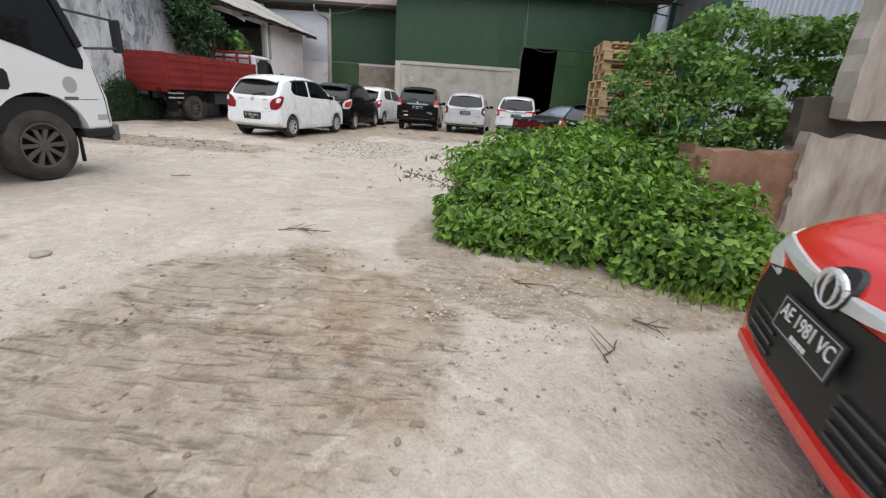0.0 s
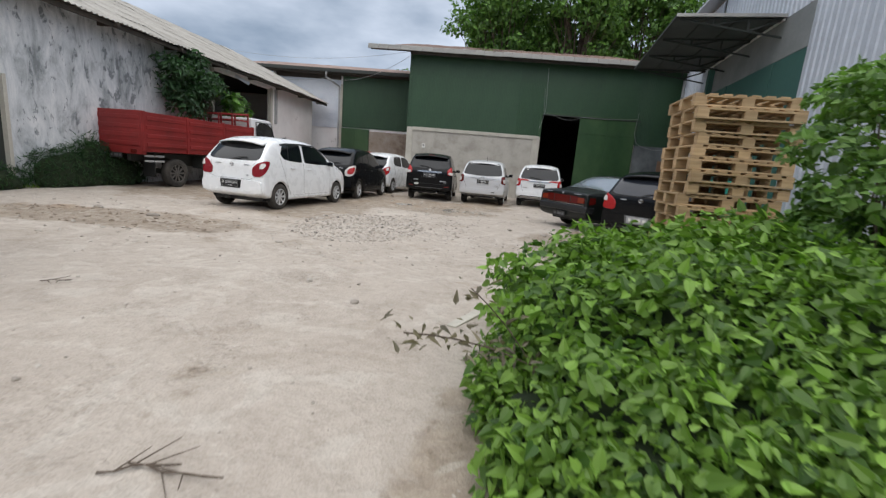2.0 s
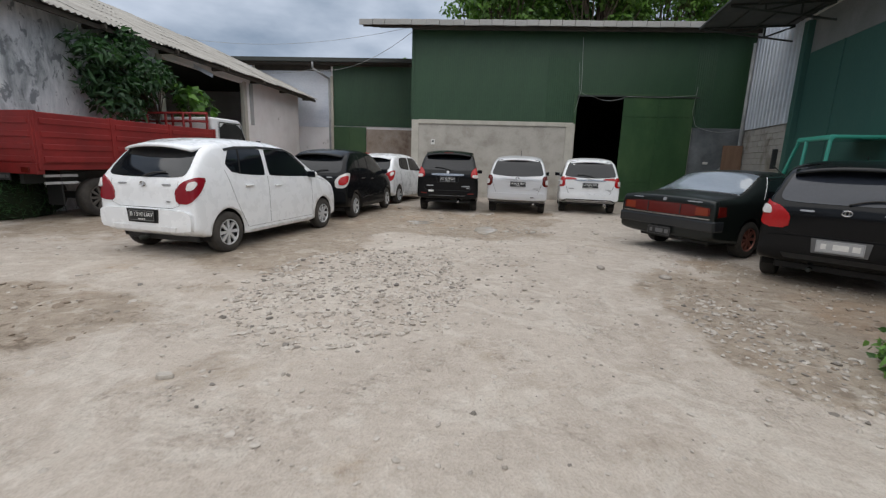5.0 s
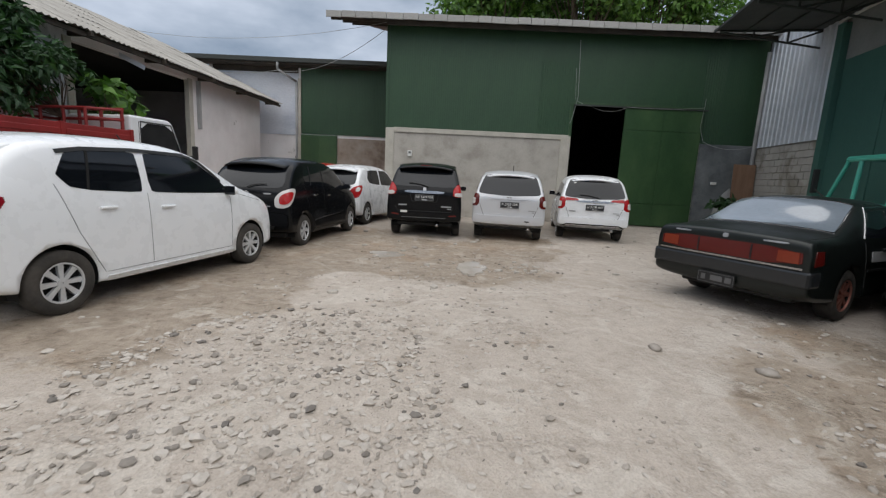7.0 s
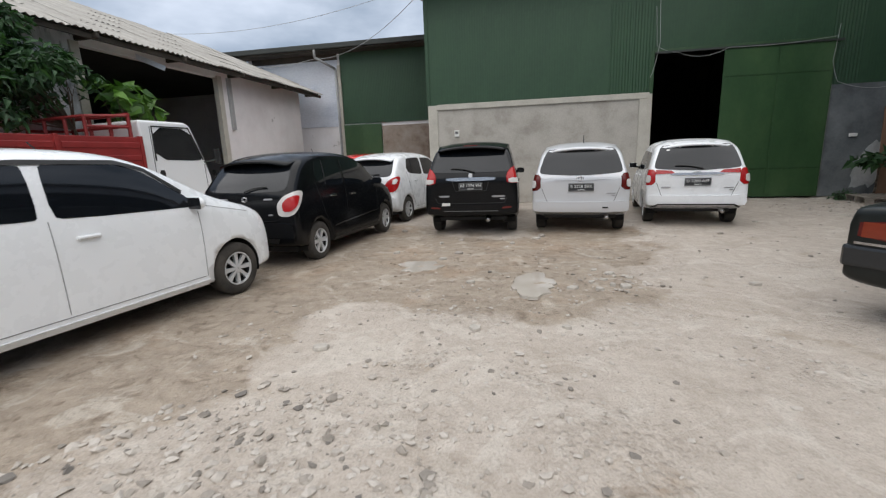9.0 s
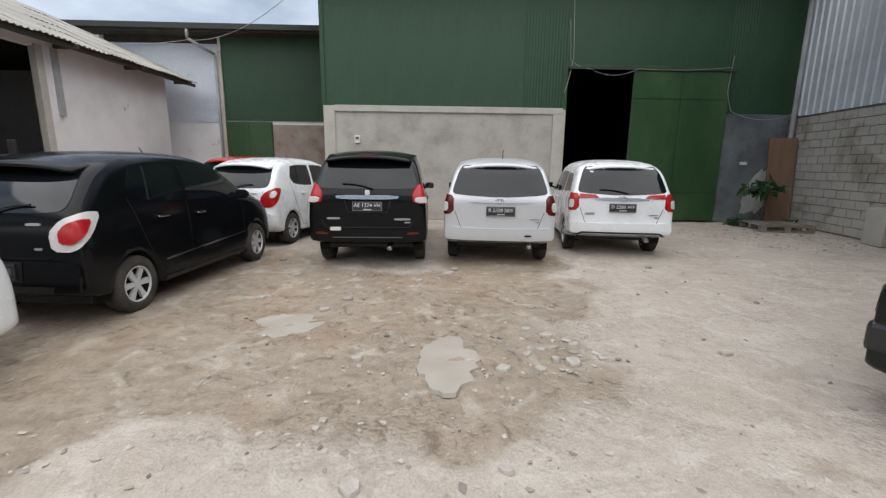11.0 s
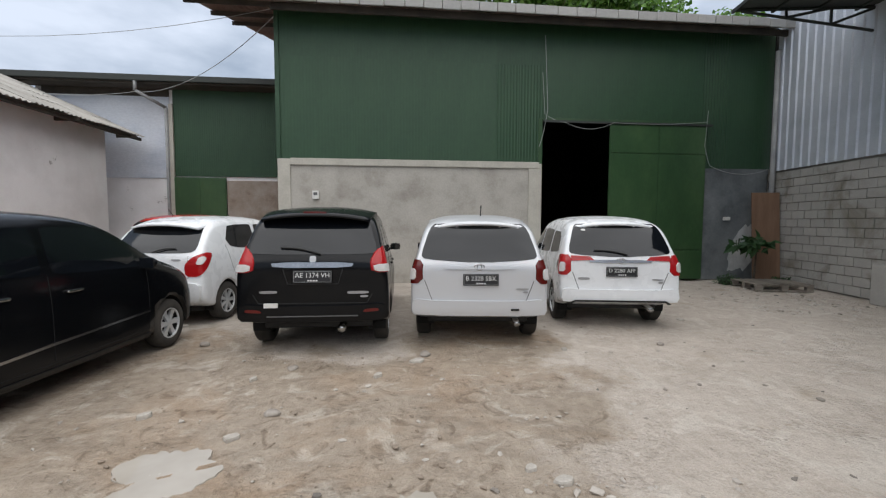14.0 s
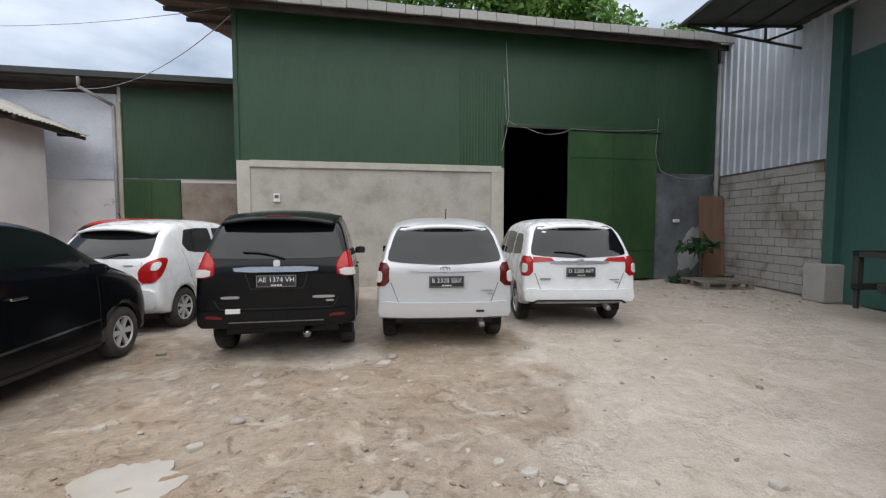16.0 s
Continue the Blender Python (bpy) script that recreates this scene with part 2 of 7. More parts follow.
def stained_wall():
    """White limewash, peeled in flecks and streaked with grey damp."""
    m, n, l, s = base_mat("stained_white_render", 0.92)
    p = coords(n, "Object")
    big = noise_node(n, l, 0.5, 5, 0.55, p)
    streak = noise_node(n, l, 2.6, 6, 0.7, coords(n, "Object", (1, 1, 0.35), l), 0.6)
    fleck = noise_node(n, l, 5.5, 4, 0.65, coords(n, "Object", (1, 1.0, 0.55), l), 0.4)
    fine = noise_node(n, l, 30, 4, 0.6, p)
    add = n.new("ShaderNodeMath"); add.operation = "MULTIPLY_ADD"; add.inputs[1].default_value = 0.55
    l.new(big, add.inputs[0]); l.new(streak, add.inputs[2])
    col = ramp_node(n, l, add.outputs[0], [(0.62, (0.76, 0.765, 0.77)), (0.78, (0.58, 0.6, 0.62)), (0.98, (0.24, 0.26, 0.27))])
    add2 = n.new("ShaderNodeMath"); add2.operation = "MULTIPLY_ADD"; add2.inputs[1].default_value = 0.5
    l.new(big, add2.inputs[0]); l.new(fleck, add2.inputs[2])
    col = mix_node(n, l, ramp_node(n, l, add2.outputs[0], [(0.84, (0, 0, 0)), (0.9, (0.85, 0.85, 0.85))]), col, (0.17, 0.185, 0.2))
    col = mix_node(n, l, 0.2, col, ramp_node(n, l, fine, [(0.3, (0.6, 0.6, 0.6)), (0.7, (1, 1, 1))]), "MULTIPLY")
    l.new(col, s.inputs["Base Color"])
    bump_node(n, l, s, fleck, 0.3, 0.01)
    return m


def worn_wall():
    """Off-white render with a few peeled grey-brown patches."""
    m, n, l, s = base_mat("worn_cream_render", 0.9)
    p = coords(n, "Object")
    big = noise_node(n, l, 0.7, 6, 0.6, p)
    col = ramp_node(n, l, big, [(0.3, (0.72, 0.69, 0.68)), (0.6, (0.86, 0.835, 0.83))])
    peel = noise_node(n, l, 1.3, 7, 0.66, p, 0.5)
    col = mix_node(n, l, ramp_node(n, l, peel, [(0.66, (0, 0, 0)), (0.69, (0.75, 0.75, 0.75))]), col, (0.36, 0.335, 0.31))
    fine = noise_node(n, l, 26, 4, 0.6, p)
    col = mix_node(n, l, 0.1, col, ramp_node(n, l, fine, [(0.3, (0.6, 0.6, 0.6)), (0.7, (1, 1, 1))]), "MULTIPLY")
    l.new(col, s.inputs["Base Color"])
    bump_node(n, l, s, peel, 0.3, 0.012)
    return m


def block_material(name, a, b):
    """Concrete with brown-green moss stains that spread over several blocks."""
    m, n, l, s = base_mat(name, 0.95)
    p = world_pos(n)
    r = n.new("ShaderNodeObjectInfo").outputs["Random"]
    fine = noise_node(n, l, 38, 4, 0.65, p)
    col = mix_node(n, l, noise_node(n, l, 2.4, 5, 0.6, p), a, b)
    col = mix_node(n, l, 0.3, col, ramp_node(n, l, r, [(0.0, (0.6, 0.6, 0.6)), (1.0, (1, 1, 1))]), "MULTIPLY")
    moss = noise_node(n, l, 0.95, 6, 0.62, p, 0.4)
    col = mix_node(n, l, ramp_node(n, l, moss, [(0.52, (0, 0, 0)), (0.68, (0.75, 0.75, 0.75))]), col, (0.15, 0.13, 0.085))
    col = mix_node(n, l, 0.3, col, ramp_node(n, l, fine, [(0.3, (0.5, 0.5, 0.5)), (0.7, (1, 1, 1))]), "MULTIPLY")
    l.new(col, s.inputs["Base Color"])
    bump_node(n, l, s, fine, 0.5, 0.008)
    return m


M_GROUND = ground_material()
M_HEADER = mottled("dull_grey_sheet", (0.18, 0.19, 0.185), (0.26, 0.27, 0.265), 1.0, 25, 0.7, 0.15)
M_BRICK_BASE = mottled("rough_brown_masonry", (0.2, 0.145, 0.11), (0.34, 0.28, 0.23), 2.2, 20, 0.95, 0.5, c=(0.42, 0.37, 0.32))
M_GREEN = mottled("green_painted_sheet", (0.019, 0.058, 0.026), (0.026, 0.073, 0.032), 0.9, 14, 0.5, 0.12, c=(0.034, 0.087, 0.038), stretch=(1.0, 1, 0.45), per_piece=0.1)
M_GREEN_DARK = mottled("green_painted_door", (0.02, 0.06, 0.02), (0.034, 0.085, 0.03), 0.9, 20, 0.42, 0.12, c=(0.06, 0.12, 0.045), stretch=(1, 1, 0.5), per_piece=0.08)
M_TEAL = mottled("blue_green_painted_sheet", (0.04, 0.115, 0.095), (0.05, 0.135, 0.11), 0.7, 30, 0.55, 0.1, stretch=(1, 1, 0.3))
M_PLASTER = mottled("bare_grey_plaster", (0.33, 0.3, 0.26), (0.46, 0.43, 0.38), 1.6, 22, 0.9, 0.5, c=(0.52, 0.49, 0.44))
M_TRIM = mottled("pale_plaster_edge", (0.46, 0.43, 0.37), (0.57, 0.54, 0.47), 2.0, 30, 0.9, 0.3)
M_WHITE_WALL = stained_wall()
M_CREAM = worn_wall()
M_PALE_BLUE = mottled("faded_pale_blue_sheet", (0.42, 0.47, 0.56), (0.66, 0.69, 0.75), 0.8, 20, 0.7, 0.15, c=(0.75, 0.77, 0.81), stretch=(0.5, 1, 1))
M_GREY_PANEL = mottled("smoke_stained_grey_render", (0.07, 0.08, 0.085), (0.16, 0.175, 0.18), 1.1, 18, 0.8, 0.25, c=(0.24, 0.255, 0.26))
M_ZINC = mottled("galvanised_sheet", (0.56, 0.59, 0.64), (0.68, 0.71, 0.76), 1.5, 40, 0.45, 0.05, 0.25)
M_ROOF = mottled("weathered_cement_roof_sheet", (0.33, 0.31, 0.28), (0.5, 0.48, 0.44), 1.5, 20, 0.9, 0.3, per_piece=0.25)
M_RUST_ROOF = mottled("rusty_roof_sheet", (0.19, 0.11, 0.085), (0.36, 0.27, 0.23), 1.2, 25, 0.8, 0.25)
M_FASCIA = mottled("weathered_pale_metal_cap", (0.37, 0.36, 0.34), (0.5, 0.49, 0.46), 1.5, 25, 0.7, 0.15, per_piece=0.2)
# Old timber; the shed's shade band and the ruin's gap share this colour.
M_SOFFIT = mottled("dark_old_timber_and_shade", (0.035, 0.03, 0.024), (0.08, 0.065, 0.05), 2.0, 30, 0.85, 0.3)
# Interior near black: its lack of light is put into the colour.
M_DARK = mottled("interior_shade_black", (0.012, 0.012, 0.011), (0.03, 0.03, 0.028), 1.0, 20, 0.95, 0.2)
M_BLOCK = block_material("grey_concrete_block", (0.36, 0.34, 0.31), (0.52, 0.5, 0.465))
M_MORTAR = block_material("rough_grey_mortar", (0.2, 0.185, 0.165), (0.33, 0.31, 0.28))
M_RUIN = mottled("rotten_concrete", (0.16, 0.105, 0.075), (0.36, 0.31, 0.265), 1.6, 14, 0.95, 0.7, c=(0.5, 0.46, 0.41), stretch=(1.5, 1, 0.5))
M_RUIN_RED = mottled("red_brown_brick_core", (0.17, 0.085, 0.05), (0.33, 0.19, 0.125), 2.2, 22, 0.95, 0.6)
M_STEEL = plain("dark_painted_steel", (0.05, 0.055, 0.05), 0.6, 0.3)
M_CANOPY = mottled("dark_grey_canopy_sheet", (0.045, 0.05, 0.048), (0.085, 0.09, 0.085), 1.2, 25, 0.75, 0.15)
M_WOOD = mottled("raw_pallet_pine", (0.5, 0.33, 0.17), (0.7, 0.51, 0.3), 3.0, 30, 0.8, 0.35, stretch=(0.3, 0.3, 3), per_piece=0.55)
M_PLANK = mottled("brown_plywood", (0.15, 0.08, 0.045), (0.27, 0.165, 0.105), 1.4, 25, 0.75, 0.3, stretch=(2, 2, 0.3))
M_RED_TRUCK = mottled("faded_red_truck_paint", (0.19, 0.014, 0.013), (0.29, 0.02, 0.018), 1.6, 25, 0.55, 0.12)
M_TURQ = car_paint("turquoise_truck_paint", (0.05, 0.36, 0.27), 0, 0.4, 0.4)
M_WHITE_PAINT = car_paint("white_car_paint", (0.83, 0.845, 0.86), 0, 0.25, 0.25)
M_SILVER_PAINT = car_paint("silver_white_car_paint", (0.6, 0.61, 0.63), 0.25, 0.32, 0.2)
M_BLACK_PAINT = car_paint("black_car_paint", (0.0035, 0.004, 0.005), 0, 0.16, 0.1, 0.08, 0.22)
M_SEDAN_PAINT = car_paint("dull_black_green_sedan_paint", (0.007, 0.0095, 0.0085), 0, 0.3, 0.25, 0.1, 0.35)
M_RED_PAINT = car_paint("bright_red_car_paint", (0.62, 0.022, 0.012), 0, 0.22, 0.1)
M_GLASS = plain("tinted_car_glass", (0.006, 0.0075, 0.01), 0.05)
M_GLASS_PALE = plain("pale_grey_blue_glass", (0.2, 0.235, 0.27), 0.14)
M_GLASS_PALE.node_tree.nodes["Principled BSDF"].inputs["Coat Weight"].default_value = 1.0
M_GLASS_FILM = plain("smoky_sun_film_glass", (0.03, 0.035, 0.047), 0.1)
M_GRASS = foliage("yellow_green_grass", (0.12, 0.2, 0.03), (0.26, 0.34, 0.07))
M_OLD_WOOD = mottled("weathered_grey_wood", (0.2, 0.175, 0.145), (0.36, 0.32, 0.275), 3.0, 30, 0.9, 0.4, stretch=(0.3, 0.3, 3), per_piece=0.4)
M_PEELED = mottled("pale_peeled_render", (0.4, 0.41, 0.4), (0.62, 0.63, 0.62), 2.0, 20, 0.9, 0.35)
M_TYRE = mottled("dusty_black_rubber", (0.018, 0.017, 0.016), (0.075, 0.066, 0.056), 3.0, 50, 0.9, 0.3)
M_RIM = plain("silver_alloy_rim", (0.62, 0.63, 0.64), 0.35, 0.35)
M_RIM_RED = plain("dusty_copper_red_rim", (0.3, 0.12, 0.09), 0.5, 0.5)
M_SATIN = plain("satin_silver_trim", (0.78, 0.78, 0.78), 0.25, 0.45)
M_CHROME = plain("chrome", (0.5, 0.5, 0.51), 0.2, 1.0)
M_BLACK_PLASTIC = plain("black_plastic", (0.01, 0.01, 0.01), 0.55)
M_SEAM = plain("shaded_panel_gap", (0.16, 0.16, 0.16), 0.8)
M_BADGE = plain("dull_chrome_badge", (0.42, 0.42, 0.43), 0.4, 0.6)
M_WELL = plain("black_wheel_arch_liner", (0.006, 0.006, 0.006), 0.9)
M_BUMPER = plain("glossy_black_bumper", (0.022, 0.024, 0.026), 0.22)
M_GREY_PLASTIC = plain("grey_plastic", (0.12, 0.12, 0.12), 0.6)
M_RED_LENS = plain("red_lamp_lens", (0.42, 0.012, 0.014), 0.12)
M_DARK_RED_LENS = plain("dark_red_lamp_lens", (0.11, 0.009, 0.007), 0.18)
M_CRIMSON = plain("crimson_lamp_lens", (0.24, 0.008, 0.016), 0.12)
M_AMBER = plain("amber_lamp_lens", (0.23, 0.034, 0.014), 0.15)
M_CLEAR_LENS = plain("clear_lamp_lens", (0.68, 0.66, 0.64), 0.1)
M_PLATE = plain("black_number_plate", (0.012, 0.012, 0.013), 0.45)
M_PLATE_WHITE = plain("white_plate_paint", (0.72, 0.72, 0.7), 0.5)
M_PLATE_PALE = plain("pale_grey_number_plate", (0.42, 0.42, 0.42), 0.5)
M_PLATE_DULL = plain("dull_plate_print", (0.3, 0.3, 0.3), 0.6)
M_WHITE_PLASTIC = plain("white_plastic", (0.75, 0.74, 0.7), 0.5)
M_CABLE = plain("pale_cable", (0.36, 0.37, 0.36), 0.6)
M_PIPE = mottled("grey_plastic_pipe", (0.3, 0.3, 0.3), (0.45, 0.45, 0.44), 2, 30, 0.6, 0.1)
M_BARK = mottled("brown_bark", (0.06, 0.045, 0.032), (0.14, 0.11, 0.08), 4, 30, 0.95, 0.6)
M_LEAF = foliage("creeper_leaves", (0.045, 0.11, 0.015), (0.185, 0.315, 0.05))
M_LEAF_SHRUB = foliage("shrub_leaves", (0.06, 0.13, 0.028), (0.17, 0.29, 0.07))
M_LEAF_TREE = foliage("tree_leaves", (0.04, 0.1, 0.02), (0.13, 0.25, 0.05))
M_LEAF_DARK = foliage("dark_tree_leaves", (0.012, 0.04, 0.014), (0.04, 0.095, 0.035))
M_DEAD = foliage("dry_leaves", (0.1, 0.085, 0.06), (0.2, 0.17, 0.12))
# Filler colour for the shade in the gaps between leaves.
M_UNDER = mottled("leaf_shade_hull", (0.008, 0.018, 0.005), (0.02, 0.035, 0.01), 3, 30, 0.95, 0.5)
M_STONE = mottled("pale_crushed_stone", (0.28, 0.245, 0.21), (0.43, 0.39, 0.345), 4, 50, 0.95, 0.4)
M_FLAKE = mottled("pale_plaster_flake", (0.4, 0.365, 0.32), (0.56, 0.52, 0.465), 9, 60, 0.95, 0.3)
M_TWIG = plain("dry_twig", (0.1, 0.075, 0.055), 0.9)


def water_material():
    m, n, l, s = base_mat("muddy_water", 0.04)
    f = noise_node(n, l, 1.4, 4, 0.6, world_pos(n))
    l.new(ramp_node(n, l, f, [(0.3, (0.36, 0.325, 0.275)), (0.7, (0.48, 0.44, 0.39))]), s.inputs["Base Color"])
    s.inputs["IOR"].default_value = 1.33
    return m


M_WATER = water_material()


# ---- mesh helpers ----
def mesh_of(name, bm, mat, smooth=False):
    me = bpy.data.meshes.new(name)
    bm.to_mesh(me)
    bm.free()
    if mat is not None:
        me.materials.append(mat)
    if smooth:
        me.polygons.foreach_set("use_smooth", [True] * len(me.polygons))
    return me


def part(name, bm, mat, parent, label="", smooth=False):
    ob = new(name, mesh_of(name, bm, mat, smooth))
    ob.parent = parent
    if label:
        ob["label"] = label
    return ob


def solid(name, bm, mat, label, category, kind="", m=None, smooth=False, group=""):
    ob = new(name, mesh_of(name, bm, mat, smooth))
    if m is not None:
        ob.matrix_world = m
    return tagged(ob, label, category, group, kind)


def thing(name, m, label, category, group=""):
    ob = new(name)
    ob.empty_display_size = 0.2
    ob.matrix_world = m
    return tagged(ob, label, category, group)


def box(bm, x0, x1, y0, y1, z0, z1, bevel=0.0):
    vs = [bm.verts.new((x, y, z)) for z in (z0, z1) for y in (y0, y1) for x in (x0, x1)]
    fs = [bm.faces.new([vs[i] for i in f]) for f in ((0, 2, 3, 1), (4, 5, 7, 6), (0, 1, 5, 4), (2, 6, 7, 3), (0, 4, 6, 2), (1, 3, 7, 5))]
    if bevel:
        es = list({e for f in fs for e in f.edges})
        bmesh.ops.bevel(bm, geom=es, offset=bevel, segments=2, affect="EDGES", profile=0.5)
    return bm


def boxes(*specs, bevel=0.0):
    bm = bmesh.new()
    for s in specs:
        box(bm, *s, bevel=bevel)
    return bm


def rod(bm, a, b, r, sides=8, r2=None):
    a, b = Vector(a), Vector(b)
    d = b - a
    q = d.to_track_quat("Z", "Y").to_matrix()
    r2 = r if r2 is None else r2
    ring = []
    for p, rr in ((a, r), (b, r2)):
        ring.append([bm.verts.new(p + q @ Vector((rr * math.cos(6.28319 * i / sides), rr * math.sin(6.28319 * i / sides), 0))) for i in range(sides)])
    for i in range(sides):
        j = (i + 1) % sides
        bm.faces.new((ring[0][i], ring[0][j], ring[1][j], ring[1][i]))
    bm.faces.new(ring[0][::-1])
    bm.faces.new(ring[1])
    return bm


def prism(poly, x0, x1):
    """A polygon in (y, z) drawn out along x."""
    bm = bmesh.new()
    a = [bm.verts.new((x0, y, z)) for y, z in poly]
    b = [bm.verts.new((x1, y, z)) for y, z in poly]
    bm.faces.new(a)
    bm.faces.new(b[::-1])
    for i in range(len(poly)):
        j = (i + 1) % len(poly)
        bm.faces.new((a[j], a[i], b[i], b[j]))
    bmesh.ops.recalc_face_normals(bm, faces=bm.faces[:])
    return bm


def lathe(bm, profile, sides=28):
    """Turns a profile of (x, r) round the x axis."""
    rings = []
    for x, r in profile:
        rings.append([bm.verts.new((x, r * math.cos(6.28319 * i / sides), r * math.sin(6.28319 * i / sides))) for i in range(sides)])
    for a, b in zip(rings, rings[1:]):
        for i in range(sides):
            j = (i + 1) % sides
            bm.faces.new((a[i], a[j], b[j], b[i]))
    return rings


def corrugated(w, h, pitch=0.076, amp=0.009, thick=0.004, seg=4):
    """A wavy sheet in the xz plane, w wide and h high, facing -y."""
    bm = bmesh.new()
    k = max(4, int(round(w / pitch)) * seg)
    rows = []
    for dy in (0, thick):
        rows.append([[bm.verts.new((w * i / k, amp * math.sin(2 * math.pi * i / seg) + dy, z)) for i in range(k + 1)] for z in (0, h)])
    for r in rows:
        for i in range(k):
            bm.faces.new((r[0][i], r[0][i + 1], r[1][i + 1], r[1][i]))
    for e in (0, 1):
        for i in range(k):
            bm.faces.new((rows[0][e][i], rows[0][e][i + 1], rows[1][e][i + 1], rows[1][e][i]))
    bmesh.ops.recalc_face_normals(bm, faces=bm.faces[:])
    return bm


def ribbed(w, h, pitch=0.25, amp=0.03, thick=0.003):
    """A sheet with flat pans and raised ribs, facing -y."""
    bm = bmesh.new()
    xs = [(0, 0)]
    x = 0
    while x < w - 0.01:
        for dx, d in ((pitch * 0.55, 0), (pitch * 0.65, -amp), (pitch * 0.9, -amp), (pitch, 0)):
            xs.append((min(w, x + dx), d))
        x += pitch
    rows = [[[bm.verts.new((a, b + dy, z)) for a, b in xs] for z in (0, h)] for dy in (0, thick)]
    for r in rows:
        for i in range(len(xs) - 1):
            bm.faces.new((r[0][i], r[0][i + 1], r[1][i + 1], r[1][i]))
    bmesh.ops.recalc_face_normals(bm, faces=bm.faces[:])
    return bm


def from_arrays(name, verts, faces, mat, smooth=False):
    me = bpy.data.meshes.new(name)
    me.from_pydata(verts, [], faces)
    me.materials.append(mat)
    if smooth:
        me.polygons.foreach_set("use_smooth", [True] * len(me.polygons))
    return me


def lettering(text, size, mat, name="lettering"):
    cu = bpy.data.curves.new("text", "FONT")
    cu.body = text
    cu.size = size
    cu.align_x = "CENTER"
    cu.align_y = "CENTER"
    cu.extrude = 0.002
    cu.resolution_u = 3
    ob = new("text", cu)
    me = bpy.data.meshes.new_from_object(ob.evaluated_get(bpy.context.evaluated_depsgraph_get()))
    bpy.data.objects.remove(ob)
    bpy.data.curves.remove(cu)
    me.name = name
    me.materials.clear()
    me.materials.append(mat)
    return me


# ---- the ground ----
def ground_height(x, y):
    return 0.022 * noise.noise((x * 0.9, y * 0.9, 3.1)) + 0.012 * noise.noise((x * 2.6, y * 2.6, 8.0)) - 0.012


def axis_steps(a, b, step):
    out = []
    d = 400.0
    while d > 1.5:
        out.append(a - d)
        d *= 0.55
    k = int((b - a) / step)
    out += [a + (b - a) * i / k for i in range(k + 1)]
    d = 1.5
    while d < 420:
        out.append(b + d)
        d /= 0.55
    return out


def relief(x, y):
    """Fine unevenness, with churned wheel ruts in the mud."""
    if not (-13 < x < 7 and 3 < y < 28):
        return 0.0
    h = 0.008 * noise.noise((x * 7, y * 7, 1))
    mud = max(0.0, 1 - ((x + 3.3) / 1.7) ** 2 - ((y - 4.8) / 2.2) ** 2) + max(0.0, 1 - ((x + 3.6) / 3.0) ** 2 - ((y - 19.3) / 2.6) ** 2)
    if mud > 0:
        u, v = 0.93 * x + 0.37 * y, -0.37 * x + 0.93 * y
        h += min(1.0, 1.6 * mud) * (0.022 * noise.noise((u * 1.6, v * 5.5, 4)) + 0.012 * noise.noise((u * 5, v * 9, 6)))
    return h


gx = axis_steps(-13, 7, 0.1)
gy = axis_steps(3, 28, 0.1)
gv = [(x, y, ground_height(x, y) + relief(x, y)) for y in gy for x in gx]
gf = [(j * len(gx) + i, j * len(gx) + i + 1, (j + 1) * len(gx) + i + 1, (j + 1) * len(gx) + i) for j in range(len(gy) - 1) for i in range(len(gx) - 1)]
tagged(new("ground", from_arrays("ground", gv, gf, M_GROUND, True)), "pale dusty unpaved yard with damp brown mud patches", "ground", kind="structure")


# ---- buildings ----
FRONT = 27.0


def face_sheets(parent, mat, x0, x1, z0, z1, y, width=0.86, kind="sheet", jitter=0.004, rows=1, amp=0.009):
    """Wavy sheets side by side on a wall that faces -y (or turned about z)."""
    x, i = x0, 0
    cache = {}
    while x < x1 - 0.02:
        w = min(width, x1 - x)
        for r in range(rows):
            h = (z1 - z0) / rows
            key = (round(w, 3), r)
            if key not in cache:
                cache[key] = mesh_of(kind, corrugated(w + 0.03, h + (0.08 if r < rows - 1 else 0), amp=amp), mat)
            ob = new(kind, cache[key])
            ob.parent = parent
            ob.matrix_world = pose(x - 0.015, y - 0.006 * (i % 2) - random.random() * jitter - 0.006 * r, z0 + r * h, random.uniform(-0.12, 0.12), 0, random.uniform(-0.1, 0.1))
        x += width
        i += 1


# green warehouse: front wall with its door opening, side wall, dark inside
g_wall = solid("wall_north", boxes((-5.99, 0.3, 27.0, 27.18, 0, 3.0), (-5.99, 0.3, 27.04, 27.18, 3.0, 6.6), (0.3, 0.41, 27.04, 27.18, 0, 6.6), (0.41, 4.71, 27.04, 27.18, 4.06, 6.6), (4.71, 6.7, 27.04, 27.18, 0, 6.6)),
               M_PLASTER, "green sheet warehouse wall over a bare plaster base", "wall", "structure")
part("pilaster", boxes((-6.03, -5.74, 26.955, 27.0, 0, 3.0), bevel=0.008), M_TRIM, g_wall)
part("pilaster", boxes((0.06, 0.3, 26.955, 27.0, 0, 2.86), bevel=0.008), M_TRIM, g_wall)
part("ledge", boxes((-5.74, 0.32, 26.95, 27.0, 2.86, 3.02), bevel=0.008), M_TRIM, g_wall)
part("door_post", boxes((0.3, 0.4, 26.97, 27.04, 0, 2.98), bevel=0.005), M_TRIM, g_wall, "pale narrow door post")
part("door_post", boxes((0.3, 0.4, 26.975, 27.04, 2.98, 4.1), bevel=0.005), M_GREEN_DARK, g_wall)
part("door_lintel", boxes((0.4, 4.75, 26.985, 27.04, 4.04, 4.13), bevel=0.005), M_GREEN_DARK, g_wall)
